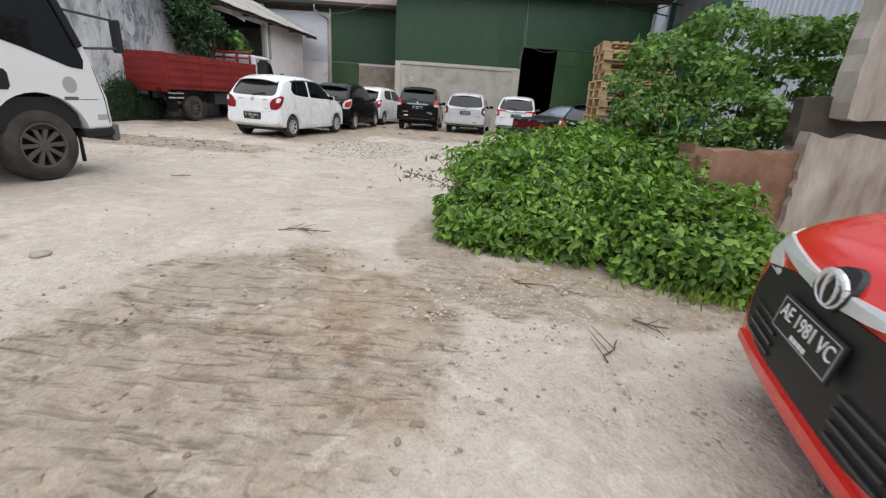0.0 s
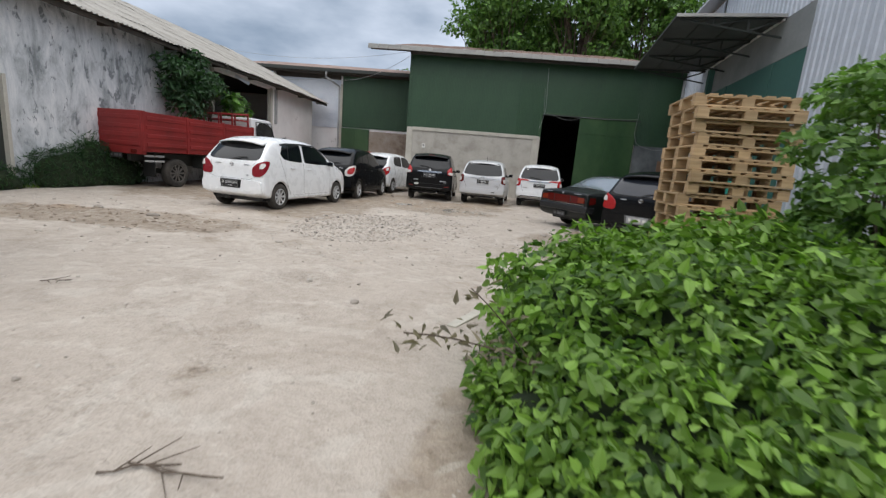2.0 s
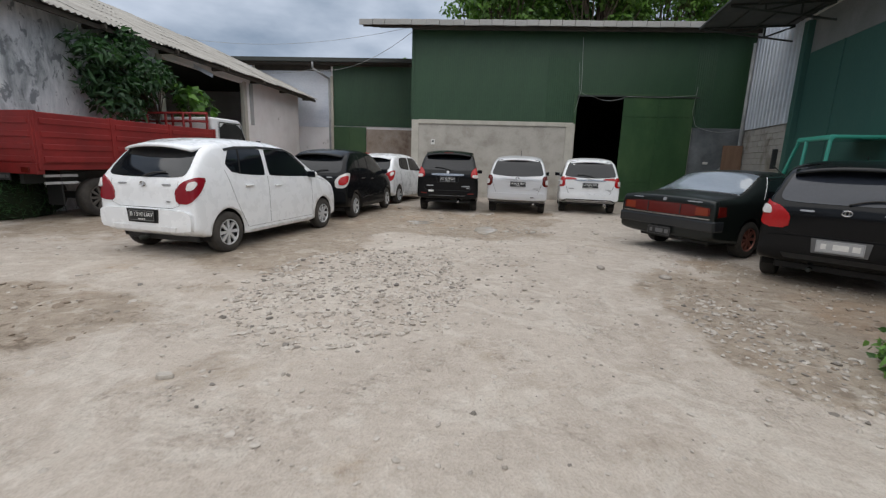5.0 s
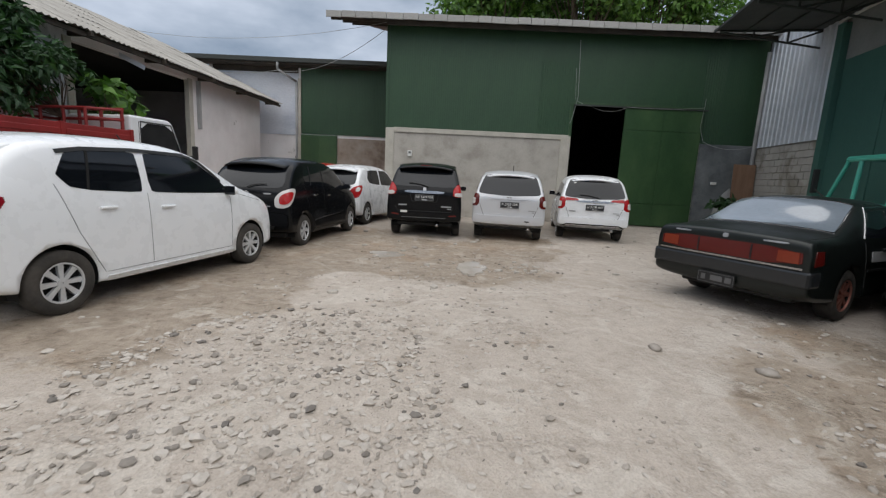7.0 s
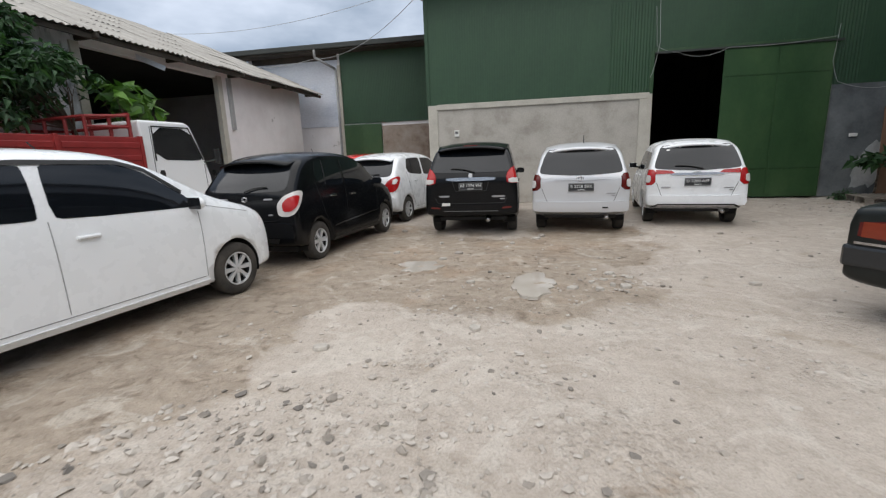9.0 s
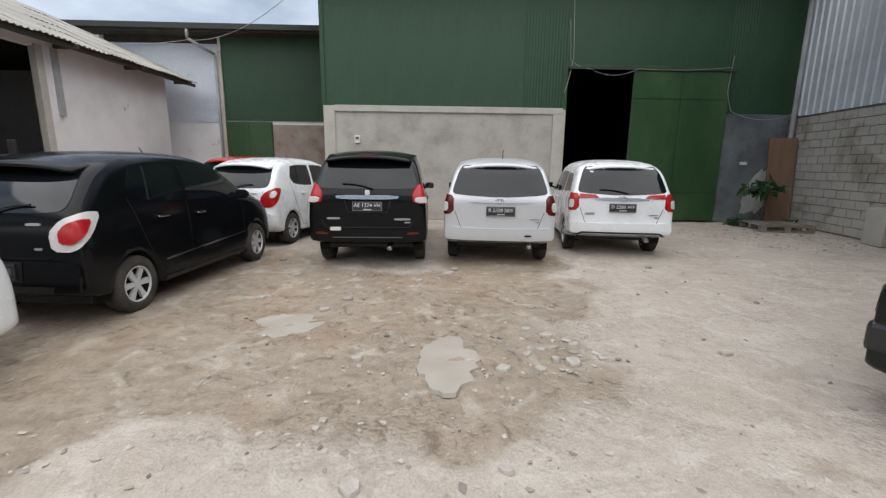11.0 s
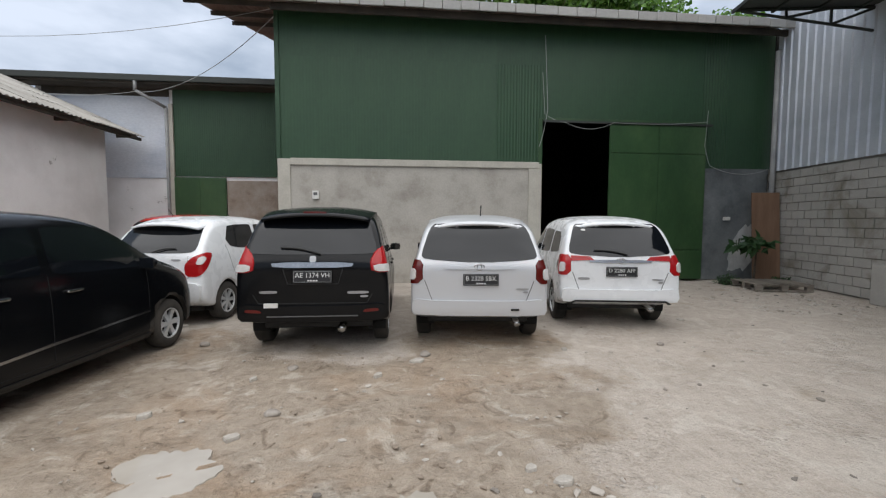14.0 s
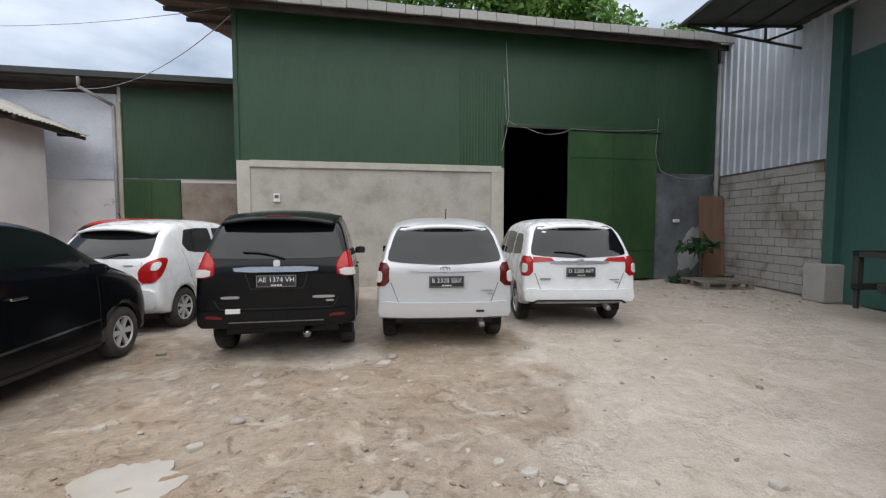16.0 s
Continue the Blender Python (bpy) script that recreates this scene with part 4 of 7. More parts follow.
def add_wheel(parent, x, y, r, width, side, rim_mat, spokes, twin=2.0):
    """A tyre with its rim; side +1 faces right."""
    key = (r, width, rim_mat.name, spokes)
    if key not in WHEEL_CACHE:
        t = bmesh.new()
        w = width / 2
        lathe(t, [(-w, r * 0.62), (-w * 1.02, r * 0.75), (-w * 0.95, r * 0.93), (-w * 0.75, r * 0.99), (0, r), (w * 0.75, r * 0.99), (w * 0.95, r * 0.93), (w * 1.02, r * 0.75), (w, r * 0.64), (w * 0.9, r * 0.62), (-w, r * 0.62)], 36)
        m = bmesh.new()
        ri = r * 0.63
        lathe(m, [(w * 0.98, ri * 1.0), (w * 0.99, ri * 0.93), (w * 0.8, ri * 0.9)], 36)
        lathe(m, [(w * 0.55, ri * 0.24), (w * 0.9, ri * 0.22), (w * 0.92, 0.005)], 18)
        for i in range(spokes):
            a = 6.28319 * i / spokes
            bb = bmesh.new()
            wide = 0.7 * ri * 2.6 / spokes * 0.62
            vs = []
            for rr, wd, d in ((ri * 0.18, wide * 0.62, w * 0.86), (ri * 0.6, wide * 0.8, w * 0.8), (ri * 0.93, wide, w * 0.8)):
                vs.append([(d, rr, -wd), (d, rr, wd), (d - 0.03, rr, wd), (d - 0.03, rr, -wd)])
            rv = [[bb.verts.new(p) for p in s] for s in vs]
            for p, q in zip(rv, rv[1:]):
                for j in range(4):
                    bb.faces.new((p[j], p[(j + 1) % 4], q[(j + 1) % 4], q[j]))
            bb.transform(Matrix.Rotation(a, 4, "X"))
            me = bpy.data.meshes.new("tmp")
            bb.to_mesh(me)
            bb.free()
            m.from_mesh(me)
            bpy.data.meshes.remove(me)
        WHEEL_CACHE[key] = (mesh_of("wheel", t, M_TYRE, True), mesh_of("rim", m, rim_mat))
        # Dish closed and near black, painting the shade seen between spokes.
        hub = bmesh.new()
        lathe(hub, [(w * 0.82, ri * 0.905), (w * 0.3, ri * 0.88), (w * 0.25, 0.01)], 24)
        WHEEL_CACHE[key] += (mesh_of("rim_barrel", hub, M_WELL),)
    tm, rm, hm = WHEEL_CACHE[key]
    ob = new("wheel", tm)
    ob.parent = parent
    ob.matrix_local = pose(x, y, r - 0.012, 0, 0, 0 if side > 0 else 180)
    rim = new("rim", rm)
    rim.parent = ob
    barrel = new("rim_barrel", hm)
    barrel.parent = ob
    return ob


def plate(parent, x, y, z, text, tilt=0, front=False, pale=False, small=True):
    """A number plate with its letters, facing backwards, or forwards."""
    mat = M_PLATE_PALE if pale else M_PLATE
    bm = boxes((-0.215, 0.215, -0.008, 0.008, -0.07, 0.07), bevel=0.004)
    ob = part("number_plate", bm, mat, parent, "pale number plate" if pale else "black number plate with white characters")
    ob.matrix_local = pose(x, y, z, tilt, 0, 180 if front else 0)
    rim = part("plate_border", boxes((-0.205, 0.205, -0.0105, -0.008, 0.057, 0.061), (-0.205, 0.205, -0.0105, -0.008, -0.061, -0.057), (-0.207, -0.203, -0.0105, -0.008, -0.057, 0.057), (0.203, 0.207, -0.0105, -0.008, -0.057, 0.057)), M_PLATE_DULL if text or pale else M_GREY_PLASTIC, ob)
    if text:
        t = new("lettering", lettering(text, 0.076, M_PLATE_WHITE))
        t.parent = ob
        t.matrix_local = pose(0, -0.009, 0.014, 90, 0, 0)
        part("small_print", boxes(*[(-0.055 + 0.03 * i, -0.033 + 0.03 * i, -0.0105, -0.008, -0.052, -0.036) for i in range(4)]), M_PLATE_WHITE, ob)
    else:
        part("worn_print", boxes((-0.17, -0.12, -0.0105, -0.008, -0.03, 0.035), (-0.06, 0.08, -0.0105, -0.008, -0.03, 0.035), (0.11, 0.18, -0.0105, -0.008, -0.03, 0.035)), M_GREY_PLASTIC if not pale else M_WHITE_PLASTIC, ob)
    return ob


def put_body(car, body, paint):
    body.materials.append(paint)
    body.polygons.foreach_set("use_smooth", [True] * len(body.polygons))
    ob = new("body", body)
    ob.parent = car
    return ob


def wheel_wells(car, wheels, r, half_w):
    """Dark liners inside the cut wheel arches."""
    for wy, wz in wheels:
        for sg in (-1, 1):
            bm = bmesh.new()
            rr = r - 0.006
            rings = [[bm.verts.new((sg * x, wy + rr * math.cos(math.pi * (i / 20 * 1.2 - 0.1)), wz + rr * math.sin(math.pi * (i / 20 * 1.2 - 0.1)))) for i in range(21)] for x in (half_w - 0.25, half_w - 0.035)]
            for i in range(20):
                bm.faces.new((rings[0][i], rings[0][i + 1], rings[1][i + 1], rings[1][i]))
            bm.faces.new(rings[0])
            part("wheel_well", bm, M_WELL, car)


def mirrors(car, paint, y, z, w):
    for s in (-1, 1):
        bm = bmesh.new()
        bmesh.ops.create_uvsphere(bm, u_segments=14, v_segments=10, radius=1.0)
        for v in bm.verts:
            v.co = Vector((0.095 * v.co.x, 0.055 * max(v.co.y, -0.55), 0.062 * v.co.z))
        bm.transform(Matrix.Translation((s * (w + 0.1), y, z + 0.03)))
        ob = part("wing_mirror", bm, paint, car, smooth=True)
        part("mirror_stalk", rod(bmesh.new(), (s * (w - 0.06), y + 0.03, z - 0.03), (s * (w + 0.06), y, z + 0.0), 0.022), M_BLACK_PLASTIC, ob)
        part("mirror_glass", boxes((s * (w + 0.1) - 0.08, s * (w + 0.1) + 0.08, y - 0.04, y - 0.034, z - 0.025, z + 0.085), bevel=0.003), M_GLASS, ob)


def side_windows(car, tree, polys, glass, visor=True):
    for s in ("right", "left"):
        for i, p in enumerate(polys):
            part("side_window", panel(tree, rounded(rounded(p, 1, 0.07), 1, 0.25), s, 0.004), glass, car, "dark tinted side window", True)


def seams(car, tree, lines, view, mat=None, w=0.005):
    for ln in lines:
        part("panel_gap", panel(tree, strip(ln, w), view, 0.0025, 0.006, 0.06), mat or M_GREY_PLASTIC, car)


def handles(car, tree, spots, mat):
    for s, sg in (("right", 1), ("left", -1)):
        for y, z in spots:
            hit = tree.ray_cast(Vector((sg * 6, y, z)), Vector((-sg, 0, 0)))[0]
            x = hit.x
            part("door_handle", boxes((x - 0.004, x + 0.03, y - 0.08, y + 0.08, z - 0.012, z + 0.012) if sg > 0 else (x - 0.03, x + 0.004, y - 0.09, y + 0.09, z - 0.014, z + 0.014), bevel=0.008), mat, car)


def tail_lamp(car, tree, poly, clear, lens=None):
    """Tail lamps that wrap round the rear corners; outlines run from the middle of the rear outwards to the side."""
    if lens is M_CLEAR_LENS:
        mx_, mz_ = sum(q[0] for q in poly) / len(poly), sum(q[1] for q in poly) / len(poly)
        clear = [(mx_ + 0.62 * (q[0] - mx_), mz_ + 0.62 * (q[1] - mz_)) for q in poly]
    for view in ("corner_right", "corner_left"):
        ob = part("tail_light", panel(tree, rounded(poly, 1), view, 0.014, 0.03, 0.05), lens or M_RED_LENS, car, "clear tail light" if lens is M_CLEAR_LENS else "red tail light", True)
        part("inner_lens", panel(tree, rounded(clear, 1), view, 0.03, 0.016, 0.05), M_RED_LENS if lens is M_CLEAR_LENS else M_CLEAR_LENS, ob, "red inner lens" if lens is M_CLEAR_LENS else "clear inner lens", True)


def wiper(car, tree, a, b, view="rear"):
    way, start = VIEWS[view]
    bm = bmesh.new()
    pts = []
    for i in range(6):
        p = (a[0] + (b[0] - a[0]) * i / 5, a[1] + (b[1] - a[1]) * i / 5 + 0.02 * math.sin(math.pi * i / 5))
        hit = tree.ray_cast(start(*p), way)[0]
        if hit is not None:
            pts.append(hit - way * 0.03)
    for p, q in zip(pts, pts[1:]):
        rod(bm, p, q, 0.011, 6)
    part("wiper", bm, M_BLACK_PLASTIC, car)


def emblem(car, tree, x, z, w, h, view="rear", mat=None, name="badge"):
    part(name, panel(tree, rounded([(x - w / 2, z - h / 2), (x + w / 2, z - h / 2), (x + w / 2, z + h / 2), (x - w / 2, z + h / 2)], 1), view, 0.01, 0.012, 0.05), mat or M_BADGE, car)


def ring_badge(car, tree, x, z, rx, rz, view, mat=None):
    way, start = VIEWS[view]
    hit = tree.ray_cast(start(x, z), way)[0]
    bm = bmesh.new()
    for (ax, az, k) in ((rx, rz, 1.0), (rx * 0.45, rz * 0.95, 1.0)):
        pts = [hit + Vector((ax * math.cos(0.3927 * i), 0, az * math.sin(0.3927 * i))) - way * 0.015 for i in range(16)]
        for i in range(16):
            rod(bm, pts[i], pts[(i + 1) % 16], rx * 0.13, 6)
    part("badge", bm, mat or M_CHROME, car)


def roof_lip(wide, tip, back, top):
    """A curved spoiler lip that grows out of the roof's rear edge."""
    bm = bmesh.new()
    rows = []
    for j in range(6):
        y = tip + (back - tip) * j / 5
        rows.append([[bm.verts.new((wide * (i / 10 - 1) * (1 - 0.02 * (5 - j)), y + 0.08 * abs(i / 10 - 1) ** 2.5, top - 0.06 * abs(i / 10 - 1) ** 2.4 - 0.011 * (5 - j) ** 1.35 - d)) for i in range(21)] for d in (0, 0.035 if j < 3 else 0.1)])
    for a, b in zip(rows, rows[1:]):
        for i in range(20):
            bm.faces.new((a[0][i], a[0][i + 1], b[0][i + 1], b[0][i]))
            bm.faces.new((a[1][i + 1], a[1][i], b[1][i], b[1][i + 1]))
    for i in range(20):
        bm.faces.new((rows[0][0][i + 1], rows[0][0][i], rows[0][1][i], rows[0][1][i + 1]))
    for e in (0, 20):
        for a, b in zip(rows, rows[1:]):
            bm.faces.new((a[0][e], b[0][e], b[1][e], a[1][e]))
    bmesh.ops.recalc_face_normals(bm, faces=bm.faces[:])
    return bm


HATCH = [(-1.80, 0.4, 0.72, 0.86, 0.94, 0.93, 0.88), (-1.79, 0.33, 0.86, 0.97, 1.0, 0.985, 0.92), (-1.73, 0.28, 0.94, 1.08, 1.02, 0.99, 0.91), (-1.64, 0.25, 0.96, 1.2, 1.02, 0.985, 0.88), (-1.42, 0.2, 1.0, 1.47, 1.02, 0.975, 0.83), (-1.1, 0.18, 1.02, 1.54, 1.02, 0.98, 0.82), (-0.45, 0.18, 1.0, 1.56, 1.02, 0.985, 0.81), (0.15, 0.18, 0.98, 1.545, 1.02, 0.985, 0.79), (0.55, 0.18, 0.97, 1.46, 1.02, 0.98, 0.78), (1.08, 0.18, 0.95, 1.1, 1.02, 0.97, 0.82), (1.34, 0.18, 0.91, 1.015, 1.02, 0.95, 0.8), (1.6, 0.2, 0.84, 0.945, 1.0, 0.92, 0.76), (1.77, 0.22, 0.76, 0.87, 0.93, 0.87, 0.7), (1.84, 0.26, 0.65, 0.76, 0.82, 0.76, 0.62)]


def hatchback(m, paint, label, text="", glass_rear=None, spoiler=True, side_trim=None, plate_pale=False, rim=None, visor=False, handle=None, spokes=8, kit=False, lamp=None):
    car = thing("hatchback_car", m, label, "car", "cars parked in the yard")
    rim = rim or M_RIM
    gap = M_WELL if paint is M_BLACK_PAINT else M_SEAM
    body, tree = car_body(HATCH, 0.795, ((-1.22, 0.28), (1.235, 0.28)), 0.33)
    put_body(car, body, paint)
    for wy in (-1.22, 1.235):
        for s in (1, -1):
            add_wheel(car, s * 0.705, wy, 0.285, 0.175, s, rim, spokes)
    part("underbody", boxes((-0.62, 0.62, -1.6, 1.6, 0.17, 0.5), bevel=0.02), M_BLACK_PLASTIC, car)
    side_windows(car, tree, [[(-1.17, 1.2), (-1.08, 1.095), (-0.9, 1.062), (-0.39, 1.03), (-0.38, 1.428), (-0.8, 1.425), (-1.04, 1.405)], [(-0.31, 1.025), (0.9, 0.99), (0.76, 1.12), (0.46, 1.34), (0.28, 1.41), (-0.29, 1.43)]], M_GLASS)
    for sd in ("right", "left"):
        part("window_divider", panel(tree, strip([(-0.93, 1.075), (-0.86, 1.415)], 0.022), sd, 0.009, 0.01), M_WELL, car)
    if visor:
        for s in ("right", "left"):
            part("window_visor", panel(tree, strip([(-1.12, 1.39), (-0.9, 1.425), (-0.4, 1.445), (0.26, 1.43), (0.48, 1.36), (0.76, 1.14)], 0.034), s, 0.012, 0.014), M_BLACK_PLASTIC, car)
    part("rear_window", panel(tree, rounded([(-0.56, 1.02), (0.56, 1.02), (0.66, 1.08), (0.58, 1.4), (0.5, 1.44), (-0.5, 1.44), (-0.58, 1.4), (-0.66, 1.08)], 2), "rear", 0.005), glass_rear or M_GLASS, car, "dark tinted rear window", True)
    part("windscreen", panel(tree, rounded([(-0.56, 1.09), (0.56, 1.09), (0.49, 1.38), (0.42, 1.43), (-0.42, 1.43), (-0.49, 1.38)], 2), "front", 0.005), M_GLASS, car, "dark windscreen", True)
    if spoiler:
        part("roof_spoiler", roof_lip(0.63, -1.63, -1.1, 1.535), paint, car, smooth=True)
    tail_lamp(car, tree, [(-0.9, 0.7), (-0.75, 0.7), (-0.62, 0.84), (-0.54, 1.02), (-0.66, 1.035), (-0.82, 0.97), (-0.91, 0.86)], [(-0.78, 0.87), (-0.71, 0.87), (-0.65, 0.95), (-0.68, 0.985), (-0.75, 0.96)], lamp)
    seams(car, tree, [[(-0.345, 1.02), (-0.345, 0.32)], [(0.86, 0.95), (0.84, 0.3)], [(-1.2, 1.12), (-1.06, 0.7), (-0.86, 0.3)], [(-0.84, 0.3), (0.82, 0.3)], [(0.96, 0.99), (1.5, 0.87)]], "right", gap, 0.005)
    seams(car, tree, [[(-0.345, 1.02), (-0.345, 0.32)], [(0.86, 0.95), (0.84, 0.3)], [(-1.2, 1.12), (-1.06, 0.7), (-0.86, 0.3)], [(-0.84, 0.3), (0.82, 0.3)]], "left", gap, 0.005)
    wheel_wells(car, ((-1.22, 0.28), (1.235, 0.28)), 0.33, 0.795)
    for sd in ("right", "left"):
        part("sill", panel(tree, strip([(-0.84, 0.235), (0.86, 0.235)], 0.05), sd, 0.012, 0.02), M_BLACK_PLASTIC if not kit else paint, car)
    seams(car, tree, [[(-0.56, 0.98), (-0.57, 0.68), (-0.45, 0.635), (0.45, 0.635), (0.57, 0.68), (0.56, 0.98)]], "rear", gap)
    if side_trim:
        for s in ("right", "left"):
            part("side_moulding", panel(tree, strip([(-0.82, 0.44), (-0.4, 0.46), (0.84, 0.5)], 0.022), s, 0.012, 0.012), side_trim, car, "chrome side moulding")
    handles(car, tree, [(-0.78, 0.9), (-0.12, 0.875)], handle or paint)
    mirrors(car, paint, 0.82, 1.0, 0.74)
    part("rear_bumper", panel(tree, rounded([(-0.74, 0.34), (0.74, 0.34), (0.77, 0.46), (0.75, 0.6), (0.5, 0.62), (-0.5, 0.62), (-0.75, 0.6), (-0.77, 0.46)], 1), "rear", 0.045, 0.05, 0.06), paint, car, smooth=True)
    plate(car, 0, -1.86, 0.53, text, -2, False, plate_pale)
    part("plate_recess", panel(tree, [(-0.25, 0.44), (0.25, 0.44), (0.27, 0.615), (-0.27, 0.615)], "rear", 0.052, 0.004), M_GREY_PLASTIC if plate_pale else M_BLACK_PLASTIC, car)
    ring_badge(car, tree, 0, 0.93, 0.045, 0.032, "rear")
    emblem(car, tree, -0.36, 0.93, 0.14, 0.022)
    emblem(car, tree, 0.38, 0.93, 0.14, 0.022)
    emblem(car, tree, 0.4, 0.72, 0.07, 0.02)
    wiper(car, tree, (0.0, 1.03), (0.34, 1.09))
    tow = bmesh.new()
    rod(tow, (-0.25, -1.5, 0.2), (-0.25, -1.72, 0.2), 0.03)
    part("exhaust_pipe", tow, M_STEEL, car, smooth=True)
    part("lower_bumper", panel(tree, [(-0.5, 0.35), (0.5, 0.35), (0.54, 0.4), (-0.54, 0.4)], "rear", 0.055, 0.02), M_BLACK_PLASTIC if not kit else paint, car)
    for sg in (1, -1):
        hp = [(0.36, 0.68), (0.6, 0.7), (0.66, 0.86), (0.5, 0.8)]
        part("headlight", panel(tree, rounded(hp if sg > 0 else mirror(hp), 1), "front", 0.008), M_CLEAR_LENS, car, "clear headlight", True)
    part("antenna", rod(bmesh.new(), (0, 0.1, 1.5), (0, 0.0, 1.62), 0.006, 6), M_BLACK_PLASTIC, car)
    return car, tree


MPV = [(-2.03, 0.44, 0.8, 0.95, 0.96, 0.96, 0.91), (-2.02, 0.38, 0.95, 1.06, 1.01, 0.99, 0.93), (-1.97, 0.37, 1.02, 1.16, 1.02, 0.99, 0.91), (-1.88, 0.35, 1.04, 1.32, 1.02, 0.985, 0.88), (-1.74, 0.32, 1.04, 1.58, 1.02, 0.98, 0.83), (-1.45, 0.2, 1.02, 1.655, 1.02, 0.98, 0.8), (-0.8, 0.2, 1.0, 1.685, 1.02, 0.985, 0.8), (0.0, 0.2, 0.97, 1.665, 1.02, 0.985, 0.79), (0.45, 0.2, 0.95, 1.565, 1.02, 0.985, 0.77), (1.15, 0.2, 0.93, 1.05, 1.02, 0.97, 0.82), (1.55, 0.2, 0.88, 0.97, 1.02, 0.94, 0.79), (1.85, 0.22, 0.77, 0.87, 0.99, 0.9, 0.7), (2.0, 0.26, 0.64, 0.75, 0.88, 0.8, 0.62), (2.06, 0.32, 0.54, 0.62, 0.76, 0.68, 0.52)]


def mpv(m, paint, label, text, style):
    """A seven-seat people carrier; style is 'black', 'silver' or 'white'."""
    car = thing("people_carrier_car", m, label, "car", "cars parked in the yard")
    gap = M_WELL if paint is M_BLACK_PAINT else M_SEAM
    st = [(y, zb, zl * (1 if style == "black" else 0.965), zt * (1.02 if style == "black" else 0.965), a, b, c) for y, zb, zl, zt, a, b, c in MPV]
    hw = 0.835 if style == "black" else 0.815
    body, tree = car_body(st, hw, ((-1.29, 0.3), (1.3, 0.3)), 0.35)
    put_body(car, body, paint)
    k = st[0][3] / MPV[0][3]
    for wy in (-1.29, 1.3):
        for s in (1, -1):
            add_wheel(car, s * (hw - 0.105), wy, 0.305, 0.185, s, M_RIM, 6)
    part("underbody", boxes((-0.64, 0.64, -1.7, 1.8, 0.24, 0.55), bevel=0.02), M_BLACK_PLASTIC, car)
    wheel_wells(car, ((-1.29, 0.3), (1.3, 0.3)), 0.35, hw)
    side_windows(car, tree, [[(-1.62, 1.08), (-1.0, 1.04), (-1.0, 1.44 * k), (-1.4, 1.43 * k), (-1.55, 1.3)], [(-0.92, 1.04), (-0.1, 1.0), (-0.1, 1.47 * k), (-0.92, 1.455 * k)], [(-0.02, 1.0), (0.88, 0.97), (0.68, 1.17), (0.3, 1.44 * k), (-0.02, 1.465 * k)]], M_GLASS)
    part("windscreen", panel(tree, rounded([(-0.58, 1.1), (0.58, 1.1), (0.5, 1.5 * k), (-0.5, 1.5 * k)], 2), "front", 0.005), M_GLASS, car, "dark windscreen", True)
    tw = 1.55 * k
    glass = M_GLASS
    if style == "black":
        rw = [(-0.66, 1.15), (0.66, 1.15), (0.72, 1.2), (0.62, 1.52), (0.54, 1.6), (-0.54, 1.6), (-0.62, 1.52), (-0.72, 1.2)]
    else:
        rw = [(-0.66, 1.07), (0.0, 1.03), (0.66, 1.07), (0.71, 1.12), (0.61, 1.44), (0.54, 1.51), (-0.54, 1.51), (-0.61, 1.44), (-0.71, 1.12)]
    part("rear_window", panel(tree, rounded(rw, 1), "rear", 0.006), glass, car, "dark tinted rear window", True)
    bm = roof_lip(0.68, -1.92, -1.35, 1.705) if style == "black" else roof_lip(0.64, -1.8, -1.35, 1.61)
    part("roof_spoiler", bm, paint, car, smooth=True)
    seams(car, tree, [[(-0.06, 1.0), (-0.06, 0.35)], [(0.9, 0.92), (0.92, 0.34)], [(-0.96, 1.04), (-0.96, 0.65), (-0.84, 0.34)], [(-0.84, 0.33), (0.92, 0.33)]], "right", gap)
    seams(car, tree, [[(-0.06, 1.0), (-0.06, 0.35)], [(0.9, 0.92), (0.92, 0.34)], [(-0.96, 1.04), (-0.96, 0.65), (-0.84, 0.34)], [(-0.84, 0.33), (0.92, 0.33)]], "left", gap)
    handles(car, tree, [(-0.3, 0.9), (0.5, 0.88)], paint)
    mirrors(car, paint, 0.82, 1.05, 0.78)
    part("rear_bumper", panel(tree, rounded([(-0.78, 0.4), (0.78, 0.4), (0.81, 0.48), (0.79, 0.6), (0.5, 0.575), (-0.5, 0.575), (-0.79, 0.6), (-0.81, 0.48)], 1), "rear", 0.04, 0.05, 0.06), paint, car, smooth=True)
    if style == "black":
        tail_lamp(car, tree, [(-0.97, 0.95), (-0.74, 0.95), (-0.68, 1.17), (-0.75, 1.25), (-0.88, 1.2), (-0.97, 1.08)], [(-0.95, 0.96), (-0.75, 0.96), (-0.73, 1.04), (-0.95, 1.04)])
        part("chrome_strip", panel(tree, rounded([(-0.46, 1.065), (0.46, 1.065), (0.43, 1.005), (-0.43, 1.005)], 1), "rear", 0.02, 0.03), M_CHROME, car, "chrome strip")
        emblem(car, tree, 0, 1.1, 0.07, 0.07)
        seams(car, tree, [[(-0.33, 0.99), (-0.28, 0.82), (0.28, 0.82), (0.33, 0.99)], [(-0.66, 0.7), (-0.6, 0.6), (0.6, 0.6), (0.66, 0.7)]], "rear", M_BLACK_PLASTIC, 0.012)
        part("bumper_line", panel(tree, strip([(-0.5, 0.46), (0.5, 0.46)], 0.012), "rear", 0.046, 0.01), M_GREY_PLASTIC, car)
        for sg in (1, -1):
            q = [(0.55, 0.5), (0.74, 0.51), (0.73, 0.545), (0.58, 0.535)]
            part("reflector", panel(tree, rounded(q if sg > 0 else mirror(q), 1), "rear", 0.048), M_DARK_RED_LENS, car, "dark red bumper reflector")
